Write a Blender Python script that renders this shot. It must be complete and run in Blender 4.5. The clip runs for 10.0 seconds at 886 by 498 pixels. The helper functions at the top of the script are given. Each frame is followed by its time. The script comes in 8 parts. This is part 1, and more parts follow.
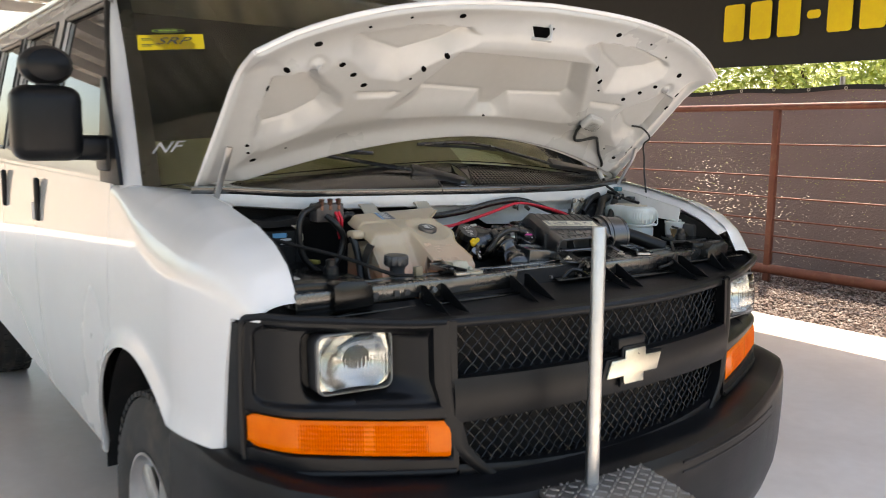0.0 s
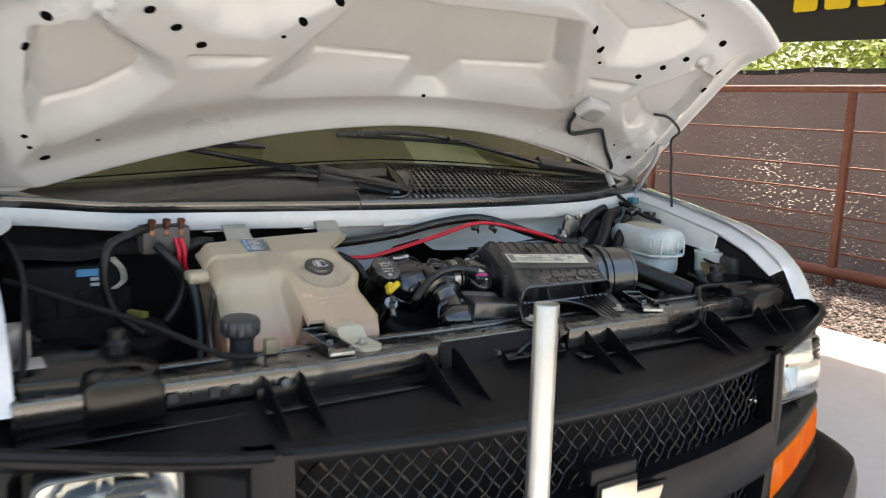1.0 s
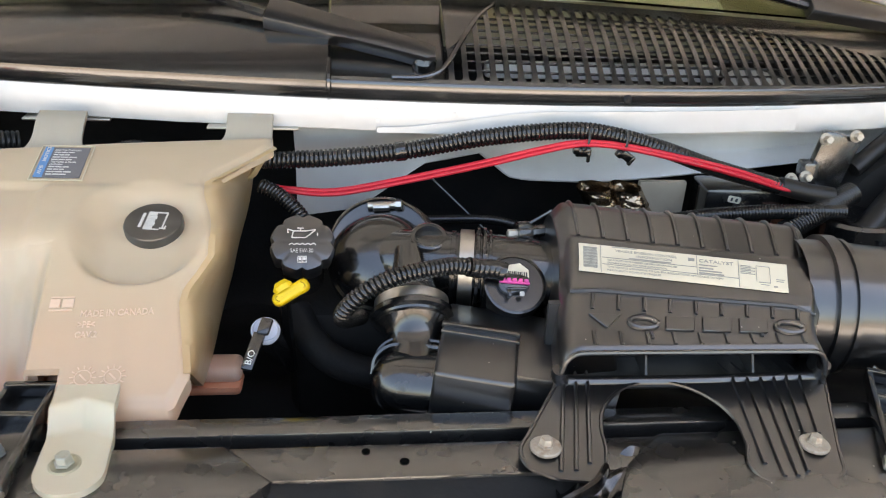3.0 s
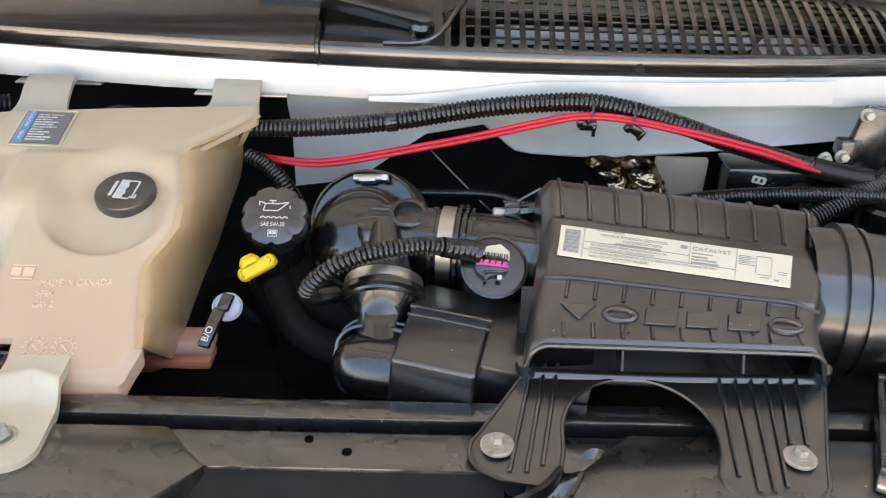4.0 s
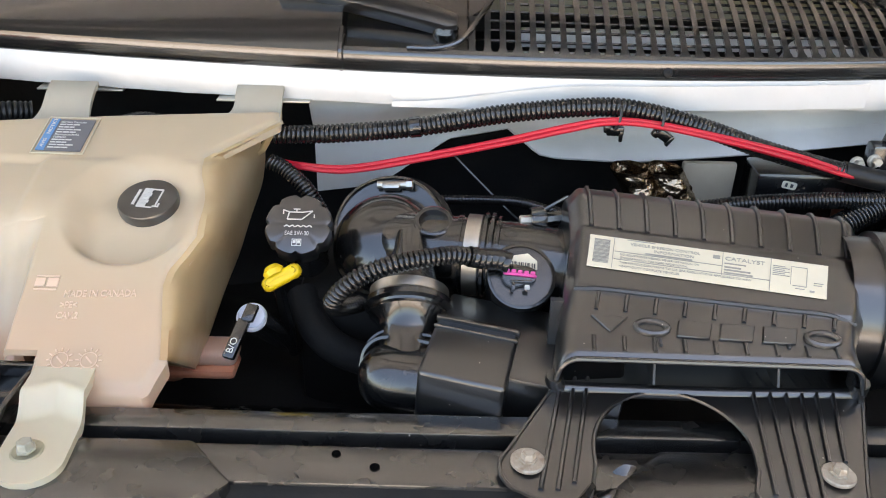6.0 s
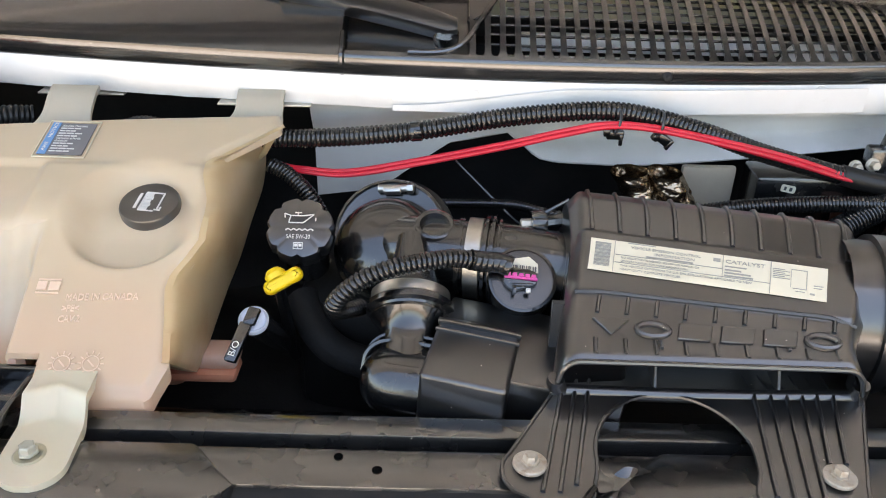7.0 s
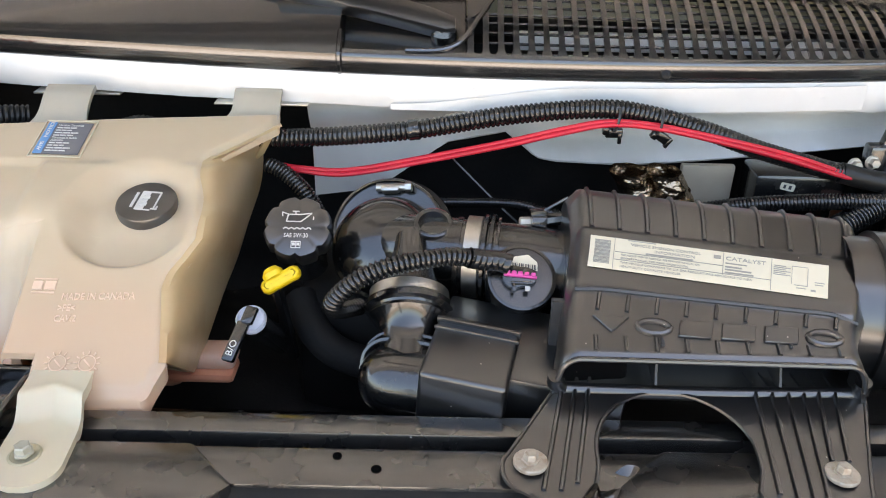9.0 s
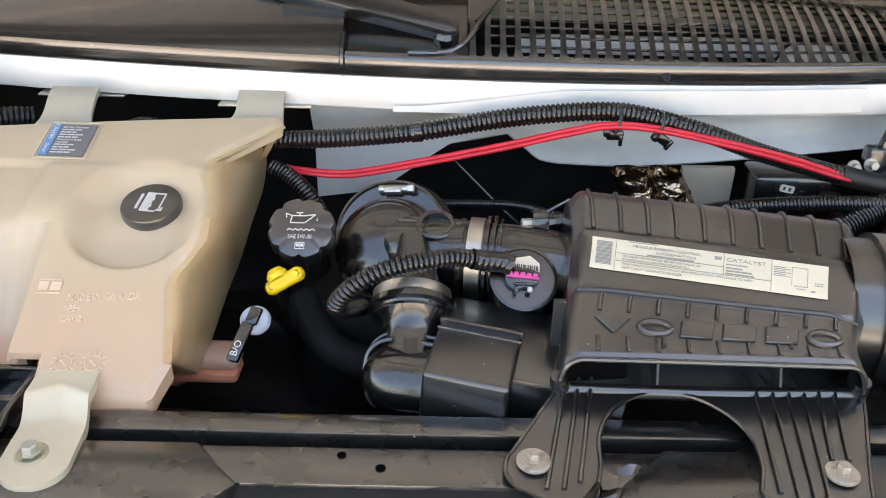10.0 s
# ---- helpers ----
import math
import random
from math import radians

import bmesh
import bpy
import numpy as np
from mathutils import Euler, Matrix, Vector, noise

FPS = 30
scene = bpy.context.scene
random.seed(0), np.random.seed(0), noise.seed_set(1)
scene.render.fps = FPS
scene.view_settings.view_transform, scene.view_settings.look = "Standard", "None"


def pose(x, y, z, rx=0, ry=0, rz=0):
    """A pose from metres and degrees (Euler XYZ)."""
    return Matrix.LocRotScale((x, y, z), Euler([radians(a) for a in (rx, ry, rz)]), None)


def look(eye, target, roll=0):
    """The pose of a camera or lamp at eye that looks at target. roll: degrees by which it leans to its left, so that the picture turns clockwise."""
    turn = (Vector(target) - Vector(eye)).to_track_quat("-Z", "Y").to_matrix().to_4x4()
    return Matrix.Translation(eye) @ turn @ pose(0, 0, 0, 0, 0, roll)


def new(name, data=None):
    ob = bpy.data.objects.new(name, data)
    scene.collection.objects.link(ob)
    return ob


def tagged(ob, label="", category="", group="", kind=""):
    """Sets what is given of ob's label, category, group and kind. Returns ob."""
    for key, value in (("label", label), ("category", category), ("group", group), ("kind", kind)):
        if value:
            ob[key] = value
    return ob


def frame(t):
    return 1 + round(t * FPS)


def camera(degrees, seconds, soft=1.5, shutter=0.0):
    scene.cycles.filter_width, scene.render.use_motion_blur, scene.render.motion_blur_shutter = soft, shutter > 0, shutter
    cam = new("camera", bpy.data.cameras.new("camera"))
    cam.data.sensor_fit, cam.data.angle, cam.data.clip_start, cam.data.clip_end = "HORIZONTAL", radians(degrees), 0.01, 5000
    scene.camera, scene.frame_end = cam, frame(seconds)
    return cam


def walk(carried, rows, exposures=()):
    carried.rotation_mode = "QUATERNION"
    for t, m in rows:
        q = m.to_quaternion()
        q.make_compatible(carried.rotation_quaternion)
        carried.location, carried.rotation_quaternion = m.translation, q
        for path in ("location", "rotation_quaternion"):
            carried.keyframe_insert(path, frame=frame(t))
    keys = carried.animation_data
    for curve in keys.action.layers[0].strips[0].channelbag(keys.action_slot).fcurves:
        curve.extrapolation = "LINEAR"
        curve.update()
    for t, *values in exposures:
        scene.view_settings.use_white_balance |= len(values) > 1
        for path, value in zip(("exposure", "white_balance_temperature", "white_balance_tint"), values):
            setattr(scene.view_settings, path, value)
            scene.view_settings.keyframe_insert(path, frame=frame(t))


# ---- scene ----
cam = camera(57.0, 10.0, soft=1.0, shutter=0.35)
PATH = [
    (0, (-1.609, -1.452, 1.502), (-0.434, 0.143, 1.228), 0.8),
    (0.5, (-1.259, -1.18, 1.531), (-0.103, 0.423, 1.225), 1.7),
    (1, (-0.896, -0.962, 1.545), (0.168, 0.696, 1.203), 2.2),
    (1.5, (-0.602, -0.686, 1.548), (0.357, 1.019, 1.131), 3.0),
    (2, (-0.321, -0.504, 1.558), (0.39, 1.27, 0.969), 3.7),
    (2.5, (-0.159, -0.381, 1.565), (0.286, 1.412, 0.8), 3.9),
    (2.7, (-0.139, -0.333, 1.572), (0.21, 1.456, 0.75), 3.6),
    (3.8, (0.011, -0.252, 1.570), (0.059, 1.503, 0.613), 2.1),
    (4, (0.004, -0.247, 1.567), (0.033, 1.504, 0.6), 1.9),
    (4.5, (-0.002, -0.238, 1.565), (0.0, 1.507, 0.587), 1.5),
    (5, (-0.006, -0.234, 1.567), (-0.011, 1.512, 0.591), 1.3),
    (5.5, (-0.006, -0.231, 1.572), (-0.011, 1.512, 0.593), 1.3),
    (7, (-0.011, -0.234, 1.572), (-0.008, 1.516, 0.605), 1.4),
    (7.5, (-0.011, -0.229, 1.566), (-0.004, 1.522, 0.6), 1.4),
    (8, (-0.01, -0.229, 1.564), (-0.003, 1.523, 0.599), 1.4),
    (8.5, (-0.013, -0.231, 1.563), (-0.003, 1.523, 0.604), 1.4),
    (9, (-0.012, -0.233, 1.565), (-0.003, 1.523, 0.608), 1.3),
    (9.5, (-0.014, -0.235, 1.565), (-0.004, 1.523, 0.612), 1.3),
    (10, (-0.016, -0.238, 1.567), (-0.003, 1.52, 0.614), 1.4),
]
walk(cam, [(t, look(eye, target, roll)) for t, eye, target, roll in PATH],
     exposures=[(0, 1.50, 7600, 10), (1.0, 1.68, 7250, 7), (2.0, 1.98, 7800, 10), (2.7, 2.36, 8000, 11), (4.0, 2.49, 7900, 12), (10, 2.53, 7850, 12)])

# ---- world and sun ----
SUN_ELEV, SUN_AZ = radians(62), radians(60)      # azimuth from +y towards +x
world = bpy.data.worlds.new("sky")
scene.world = world
world.use_nodes = True
_nt = world.node_tree
_sky = _nt.nodes.new("ShaderNodeTexSky")
_sky.sky_type = "NISHITA"
_sky.sun_disc = False
_sky.air_density, _sky.dust_density = 1.1, 2.5
_sky.sun_elevation, _sky.sun_rotation = SUN_ELEV, SUN_AZ
_nt.links.new(_sky.outputs[0], _nt.nodes["Background"].inputs[0])
_nt.nodes["Background"].inputs[1].default_value = 0.15
_sun = bpy.data.lights.new("sun", "SUN")
_sun.energy, _sun.angle, _sun.color = 4.0, radians(0.5), (1.0, 0.95, 0.87)
sun = new("sun", _sun)
_d = Vector((math.cos(SUN_ELEV) * math.sin(SUN_AZ), math.cos(SUN_ELEV) * math.cos(SUN_AZ), math.sin(SUN_ELEV)))
sun.matrix_world = look(_d * 40, (0, 0, 0))

# ---- materials ----
def mk(name, base, base2=None, rough=0.5, metal=0.0, big=3.0, fine=60.0, bump=0.1, bump_scale=None, rough_var=0.1,
       coat=0.0, spec=0.5, dirt=None, dirt_amount=0.0, dirt_scale=12.0, sss=0.0, trans=0.0, bump_dist=0.002, coat_rough=0.05, specks=0.0, coat_ior=1.5):
    """A surface with colour variation at two scales, uneven gloss, fine relief and, if wanted, patches of dirt."""
    m = bpy.data.materials.new(name)
    m.use_nodes = True
    nt = m.node_tree
    b = nt.nodes["Principled BSDF"]
    n, l = nt.nodes.new, nt.links.new
    base2 = base2 or tuple(c * 0.86 for c in base)
    tc = n("ShaderNodeTexCoord")
    def noise_tex(scale, detail=4.0):
        t = n("ShaderNodeTexNoise")
        t.inputs["Scale"].default_value, t.inputs["Detail"].default_value = scale, detail
        l(tc.outputs["Object"], t.inputs["Vector"])
        return t
    n1, n2 = noise_tex(big, 5), noise_tex(fine, 3)
    add = n("ShaderNodeMath"); add.operation = "MULTIPLY_ADD"
    add.inputs[1].default_value = 0.35
    l(n2.outputs[0], add.inputs[0]); l(n1.outputs[0], add.inputs[2])
    ramp = n("ShaderNodeMapRange")
    ramp.inputs[1].default_value, ramp.inputs[2].default_value = 0.42, 0.95
    l(add.outputs[0], ramp.inputs[0])
    mix = n("ShaderNodeMix"); mix.data_type = "RGBA"
    mix.inputs[6].default_value, mix.inputs[7].default_value = (*base2, 1), (*base, 1)
    l(ramp.outputs[0], mix.inputs[0])
    col = mix.outputs[2]
    rr = n("ShaderNodeMapRange")
    rr.inputs[3].default_value, rr.inputs[4].default_value = max(rough - rough_var, 0.02), min(rough + rough_var, 1)
    l(n1.outputs[0], rr.inputs[0])
    ro = rr.outputs[0]
    if dirt:
        n3 = noise_tex(dirt_scale, 8)
        dr = n("ShaderNodeMapRange")
        dr.inputs[1].default_value, dr.inputs[2].default_value, dr.inputs[4].default_value = 0.52, 0.75, dirt_amount
        l(n3.outputs[0], dr.inputs[0])
        mx = n("ShaderNodeMix"); mx.data_type = "RGBA"
        mx.inputs[7].default_value = (*dirt, 1)
        l(dr.outputs[0], mx.inputs[0]); l(col, mx.inputs[6])
        col = mx.outputs[2]
        ra = n("ShaderNodeMath"); ra.operation = "MULTIPLY_ADD"; ra.inputs[1].default_value = 0.3
        l(dr.outputs[0], ra.inputs[0]); l(ro, ra.inputs[2])
        ro = ra.outputs[0]
    if specks:   # sparse pale grains of dust
        vo = n("ShaderNodeTexVoronoi"); vo.inputs["Scale"].default_value = 130
        l(tc.outputs["Object"], vo.inputs["Vector"])
        sep = n("ShaderNodeSeparateColor"); l(vo.outputs["Color"], sep.inputs[0])
        near = n("ShaderNodeMath"); near.operation = "LESS_THAN"; near.inputs[1].default_value = 0.075
        l(vo.outputs["Distance"], near.inputs[0])
        pick = n("ShaderNodeMath"); pick.operation = "LESS_THAN"; pick.inputs[1].default_value = specks
        l(sep.outputs[0], pick.inputs[0])
        both = n("ShaderNodeMath"); both.operation = "MULTIPLY"
        l(near.outputs[0], both.inputs[0]); l(pick.outputs[0], both.inputs[1])
        mz_ = n("ShaderNodeMix"); mz_.data_type = "RGBA"
        mz_.inputs[7].default_value = (0.42, 0.40, 0.37, 1)
        l(both.outputs[0], mz_.inputs[0]); l(col, mz_.inputs[6])
        col = mz_.outputs[2]
    l(col, b.inputs["Base Color"]); l(ro, b.inputs["Roughness"])
    b.inputs["Metallic"].default_value = metal
    b.inputs["Specular IOR Level"].default_value = spec
    b.inputs["Coat Weight"].default_value = coat
    b.inputs["Coat Roughness"].default_value = coat_rough
    b.inputs["Coat IOR"].default_value = coat_ior
    if sss:
        b.inputs["Subsurface Weight"].default_value = sss
        b.inputs["Subsurface Radius"].default_value = (0.02, 0.012, 0.008)
    b.inputs["Transmission Weight"].default_value = trans
    if bump:
        bp = n("ShaderNodeBump")
        bp.inputs["Strength"].default_value, bp.inputs["Distance"].default_value = bump, bump_dist
        nb = noise_tex(bump_scale or fine * 4, 3)
        l(nb.outputs[0], bp.inputs["Height"]); l(bp.outputs[0], b.inputs["Normal"])
    return m


M_PAINT = mk("white_paint", (0.73, 0.73, 0.715), (0.69, 0.69, 0.68), 0.26, big=1.5, fine=20, bump=0.01, bump_scale=300, coat=1.0, coat_rough=0.02, rough_var=0.04)
# the bonnet's white, greyed in the colour for its shaded underside
M_HOODIN = mk("bonnet_white_shaded", (0.46, 0.47, 0.465), (0.41, 0.42, 0.415), 0.30, big=3, fine=40, bump=0.04, bump_scale=200, coat=0.8, coat_rough=0.08, dirt=(0.33, 0.31, 0.28), dirt_amount=0.12, dirt_scale=7)
M_INNER = mk("primer_white", (0.735, 0.73, 0.71), (0.67, 0.665, 0.645), 0.40, big=9, fine=60, bump=0.12, bump_scale=70, dirt=(0.46, 0.43, 0.37), dirt_amount=0.28, dirt_scale=18)
M_BEIGE = mk("dusty_beige_paint", (0.46, 0.42, 0.36), (0.36, 0.32, 0.27), 0.55, dirt=(0.15, 0.12, 0.09), dirt_amount=0.5, dirt_scale=25)
M_BLACK = mk("black_plastic", (0.050, 0.051, 0.053), (0.038, 0.039, 0.041), 0.32, big=6, fine=90, bump=0.05, bump_scale=900, dirt=(0.13, 0.12, 0.11), dirt_amount=0.12, dirt_scale=16, bump_dist=0.0006)
M_LID = mk("satin_black_plastic", (0.010, 0.0104, 0.011), (0.0075, 0.0078, 0.0084), 0.32, specks=0.05, big=9, fine=120, bump=0.05, bump_scale=1100, dirt=(0.035, 0.034, 0.033), dirt_amount=0.06, dirt_scale=40, bump_dist=0.0005, spec=0.8, coat=1.0, coat_rough=0.18, coat_ior=1.6, rough_var=0.03)
M_COWL = mk("cowl_plastic", (0.012, 0.0123, 0.013), (0.009, 0.0092, 0.0097), 0.22, specks=0.04, big=4, fine=90, bump=0.03, bump_scale=1200, bump_dist=0.0005, spec=1.0, coat=1.0, coat_rough=0.12, coat_ior=1.6, dirt=(0.05, 0.046, 0.042), dirt_amount=0.08, dirt_scale=14, rough_var=0.04)
M_HOSE = mk("ribbed_black_nylon", (0.011, 0.011, 0.011), (0.008, 0.008, 0.008), 0.20, big=10, fine=120, bump=0.05, bump_scale=700, spec=0.8, dirt=(0.10, 0.09, 0.08), dirt_amount=0.12)
M_ZINC = mk("weathered_zinc", (0.56, 0.52, 0.45), (0.46, 0.41, 0.34), 0.40, metal=0.5, big=60, fine=300, bump=0.15, dirt=(0.26, 0.17, 0.10), dirt_amount=0.5, dirt_scale=90)
M_TRIM = mk("textured_black_trim", (0.0065, 0.0070, 0.0082), (0.0045, 0.005, 0.006), 0.36, big=3, fine=60, bump=0.2, bump_scale=1400, spec=0.24, dirt=(0.036, 0.037, 0.038), dirt_amount=0.08, bump_dist=0.0006)
M_GLOSSBLK = mk("gloss_black_plastic", (0.005, 0.0052, 0.0056), (0.004, 0.0042, 0.0045), 0.26, spec=0.6, coat=1.0, coat_rough=0.11, coat_ior=1.55, specks=0.03, big=9, fine=110, bump=0.03, bump_scale=700, bump_dist=0.0006, dirt=(0.03, 0.028, 0.026), dirt_amount=0.08, dirt_scale=45, rough_var=0.05)
M_BLKMETAL = mk("black_painted_steel", (0.014, 0.0137, 0.0134), (0.010, 0.0098, 0.0096), 0.27, specks=0.06, spec=0.9, coat=1.0, coat_rough=0.17, coat_ior=1.7, big=7, fine=90, bump=0.03, bump_scale=300, dirt=(0.045, 0.040, 0.036), dirt_amount=0.15, dirt_scale=30, rough_var=0.04)
# darker copy of the support's black steel, dimmer reflections put into the colour
M_SUPDARK = mk("shaded_black_steel", (0.005, 0.005, 0.005), (0.004, 0.004, 0.0038), 0.20, spec=0.4, big=5, fine=70, bump=0.05, bump_scale=300, dirt=(0.022, 0.020, 0.018), dirt_amount=0.12)
M_RUBBER = mk("rubber", (0.012, 0.012, 0.0118), (0.008, 0.008, 0.008), 0.36, big=10, fine=120, bump=0.15, bump_scale=700, spec=0.4, dirt=(0.07, 0.06, 0.05), dirt_amount=0.15)
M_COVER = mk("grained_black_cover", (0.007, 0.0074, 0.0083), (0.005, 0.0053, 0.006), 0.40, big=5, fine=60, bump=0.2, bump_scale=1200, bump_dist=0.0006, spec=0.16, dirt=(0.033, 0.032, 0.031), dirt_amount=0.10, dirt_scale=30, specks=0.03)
M_MESH = mk("mesh_black", (0.007, 0.007, 0.0073), (0.005, 0.005, 0.005), 0.24, big=8, fine=90, bump=0.05, spec=0.35)
M_RIM = mk("dull_grey_rim", (0.20, 0.20, 0.19), (0.14, 0.14, 0.135), 0.3, big=20, fine=90, bump=0.04)
M_TYRE = mk("tyre_rubber", (0.035, 0.034, 0.033), (0.022, 0.022, 0.022), 0.75, big=8, fine=90, bump=0.3, bump_scale=400, dirt=(0.17, 0.14, 0.11), dirt_amount=0.35)
# for grimy parts, and for sheets that paint shade
M_DARK = mk("grime_and_shade_dark", (0.010, 0.010, 0.010), (0.006, 0.006, 0.006), 0.75, big=8, fine=60, bump=0.2, dirt=(0.05, 0.042, 0.035), dirt_amount=0.4, spec=0.3)
M_TANK = mk("natural_polyethylene", (0.55, 0.455, 0.325), (0.48, 0.38, 0.26), 0.33, big=5, fine=30, bump=0.03, bump_scale=160, dirt=(0.56, 0.35, 0.26), dirt_amount=0.4, dirt_scale=4.5, sss=0.25, coat=0.3, coat_rough=0.12)
M_TANKMID = mk("cream_polyethylene", (0.60, 0.555, 0.42), (0.54, 0.485, 0.36), 0.33, big=8, fine=30, bump=0.03, bump_scale=160, dirt=(0.56, 0.45, 0.32), dirt_amount=0.4, dirt_scale=10, sss=0.25, coat=0.3, coat_rough=0.12)


def tint_by_place(m, axis, a, b, colour, amount):
    """Tints a moulding that the coolant has stained from its end at b up to a, in metres along one of its own axes."""
    nt = m.node_tree
    n, l = nt.nodes.new, nt.links.new
    p = nt.nodes["Principled BSDF"]
    old = p.inputs["Base Color"].links[0].from_socket
    tc, sp, no, mr, ma, mx = n("ShaderNodeTexCoord"), n("ShaderNodeSeparateXYZ"), n("ShaderNodeTexNoise"), n("ShaderNodeMapRange"), n("ShaderNodeMath"), n("ShaderNodeMix")
    no.inputs["Scale"].default_value = 12
    l(tc.outputs["Object"], sp.inputs[0]); l(tc.outputs["Object"], no.inputs["Vector"])
    ma.operation = "MULTIPLY_ADD"; ma.inputs[1].default_value = 0.6 * (b - a)
    l(no.outputs[0], ma.inputs[0]); l(sp.outputs[axis], ma.inputs[2])
    mr.interpolation_type = "SMOOTHSTEP"
    mr.inputs[1].default_value, mr.inputs[2].default_value, mr.inputs[4].default_value = a + 0.3 * (b - a), b + 0.3 * (b - a), amount
    l(ma.outputs[0], mr.inputs[0])
    mx.data_type = "RGBA"; mx.inputs[7].default_value = (*colour, 1)
    l(mr.outputs[0], mx.inputs[0]); l(old, mx.inputs[6]); l(mx.outputs[2], p.inputs["Base Color"])


tint_by_place(M_TANK, 1, -0.03, -0.13, (0.53, 0.370, 0.265), 0.7)
tint_by_place(M_TANK, 2, 0.150, 0.105, (0.60, 0.27, 0.15), 0.8)
M_TANKLOW = mk("coolant_tinted_polyethylene", (0.58, 0.27, 0.17), (0.46, 0.13, 0.06), 0.4, big=14, fine=40, bump=0.03, sss=0.25)
M_TANKPINK = mk("pink_tinted_polyethylene", (0.60, 0.40, 0.30), (0.55, 0.33, 0.24), 0.4, big=12, fine=40, bump=0.03, sss=0.25)
M_HOOK = mk("greyed_polyethylene", (0.41, 0.385, 0.32), (0.35, 0.325, 0.265), 0.35, big=8, fine=60, bump=0.03, sss=0.2)
M_WHITEPE = mk("white_polyethylene", (0.72, 0.76, 0.74), (0.64, 0.67, 0.64), 0.4, big=8, fine=60, bump=0.04, dirt=(0.50, 0.42, 0.28), dirt_amount=0.25, sss=0.3)
M_STEEL = mk("zinc_plated_steel", (0.62, 0.60, 0.55), (0.48, 0.46, 0.42), 0.35, metal=1.0, big=30, fine=200, bump=0.08, dirt=(0.25, 0.15, 0.08), dirt_amount=0.35, dirt_scale=60)
M_ALU = mk("aluminium_tube", (0.62, 0.61, 0.59), (0.52, 0.51, 0.50), 0.38, metal=1.0, big=12, fine=150, bump=0.08, bump_scale=300, dirt=(0.36, 0.33, 0.30), dirt_amount=0.3, dirt_scale=20)
M_DIAMOND = mk("tread_plate", (0.42, 0.41, 0.39), (0.30, 0.29, 0.28), 0.42, metal=0.9, big=10, fine=120, bump=0.1, dirt=(0.20, 0.18, 0.16), dirt_amount=0.5, dirt_scale=18)
M_RED = mk("red_cable", (0.70, 0.018, 0.042), (0.58, 0.012, 0.030), 0.38, big=15, fine=90, bump=0.05)
M_YELLOW = mk("yellow_plastic", (0.80, 0.56, 0.02), (0.70, 0.46, 0.01), 0.4, big=30, fine=100, bump=0.04)
M_ORANGE = mk("amber_lens", (0.82, 0.165, 0.0), (0.70, 0.115, 0.0), 0.22, spec=0.2, big=14, fine=60, bump=0.0, rough_var=0.03)
M_LABEL = mk("cream_label", (0.75, 0.695, 0.55), (0.69, 0.63, 0.49), 0.45, big=20, fine=150, bump=0.02)
M_INK = mk("label_ink", (0.05, 0.05, 0.05), None, 0.6, bump=0.0)
M_HOLE = mk("open_hole", (0.004, 0.004, 0.004), None, 0.95, bump=0.0, spec=0.0)
M_FINE = mk("fine_print", (0.33, 0.32, 0.285), None, 0.6, bump=0.0)
M_PRINT = mk("white_print", (0.62, 0.62, 0.60), None, 0.5, bump=0.0)
M_GREYLBL = mk("grey_label", (0.16, 0.16, 0.17), (0.13, 0.13, 0.14), 0.45, bump=0.0)
M_YPAPER = mk("yellow_paper", (0.90, 0.68, 0.02), (0.84, 0.60, 0.02), 0.6, big=15, bump=0.03)
M_GREEN = mk("green_print", (0.35, 0.55, 0.05), None, 0.5, bump=0.0)
M_FOIL = mk("crumpled_foil", (0.55, 0.43, 0.31), (0.38, 0.27, 0.17), 0.24, metal=1.0, big=30, fine=120, bump=1.0, bump_scale=55, bump_dist=0.01)
M_TEAL = mk("dusty_teal_plastic", (0.06, 0.20, 0.26), (0.04, 0.14, 0.18), 0.4, bump=0.03)
M_PINK = mk("pink_clip", (0.75, 0.08, 0.35), None, 0.4, bump=0.0)
M_CHROME = mk("reflector", (0.62, 0.62, 0.60), (0.50, 0.50, 0.49), 0.08, metal=1.0, big=30, fine=90, bump=0.2, bump_scale=30, rough_var=0.03, bump_dist=0.004)
M_EMBLEM = mk("brushed_gold_emblem", (0.78, 0.74, 0.62), (0.66, 0.61, 0.48), 0.3, metal=0.85, big=20, fine=200, bump=0.1, bump_scale=500)
M_RUSTPIPE = mk("rust_red_painted_pipe", (0.23, 0.075, 0.045), (0.16, 0.05, 0.03), 0.5, big=4, fine=40, bump=0.1, dirt=(0.30, 0.17, 0.10), dirt_amount=0.4)
M_SCREEN = mk("brown_shade_mesh", (0.275, 0.208, 0.195), (0.22, 0.165, 0.155), 0.8, big=1.0, fine=25, bump=0.6, bump_scale=45, bump_dist=0.01)
M_BANNER = mk("black_vinyl", (0.020, 0.020, 0.019), (0.013, 0.013, 0.013), 0.55, big=1.5, fine=12, bump=0.15, bump_scale=8, bump_dist=0.02)
M_CONC = mk("smooth_concrete", (0.88, 0.805, 0.75), (0.74, 0.65, 0.58), 0.36, big=0.8, fine=14, bump=0.1, bump_scale=120, dirt=(0.30, 0.23, 0.18), dirt_amount=0.3, dirt_scale=0.9)
M_GRAVEL = mk("gravel_bed", (0.24, 0.19, 0.165), (0.13, 0.10, 0.09), 0.9, big=6, fine=50, bump=0.8, bump_scale=90, bump_dist=0.02)
M_DIRT = mk("dry_ground", (0.34, 0.27, 0.20), (0.26, 0.20, 0.15), 0.9, big=0.3, fine=4, bump=0.3, bump_scale=20, bump_dist=0.02)
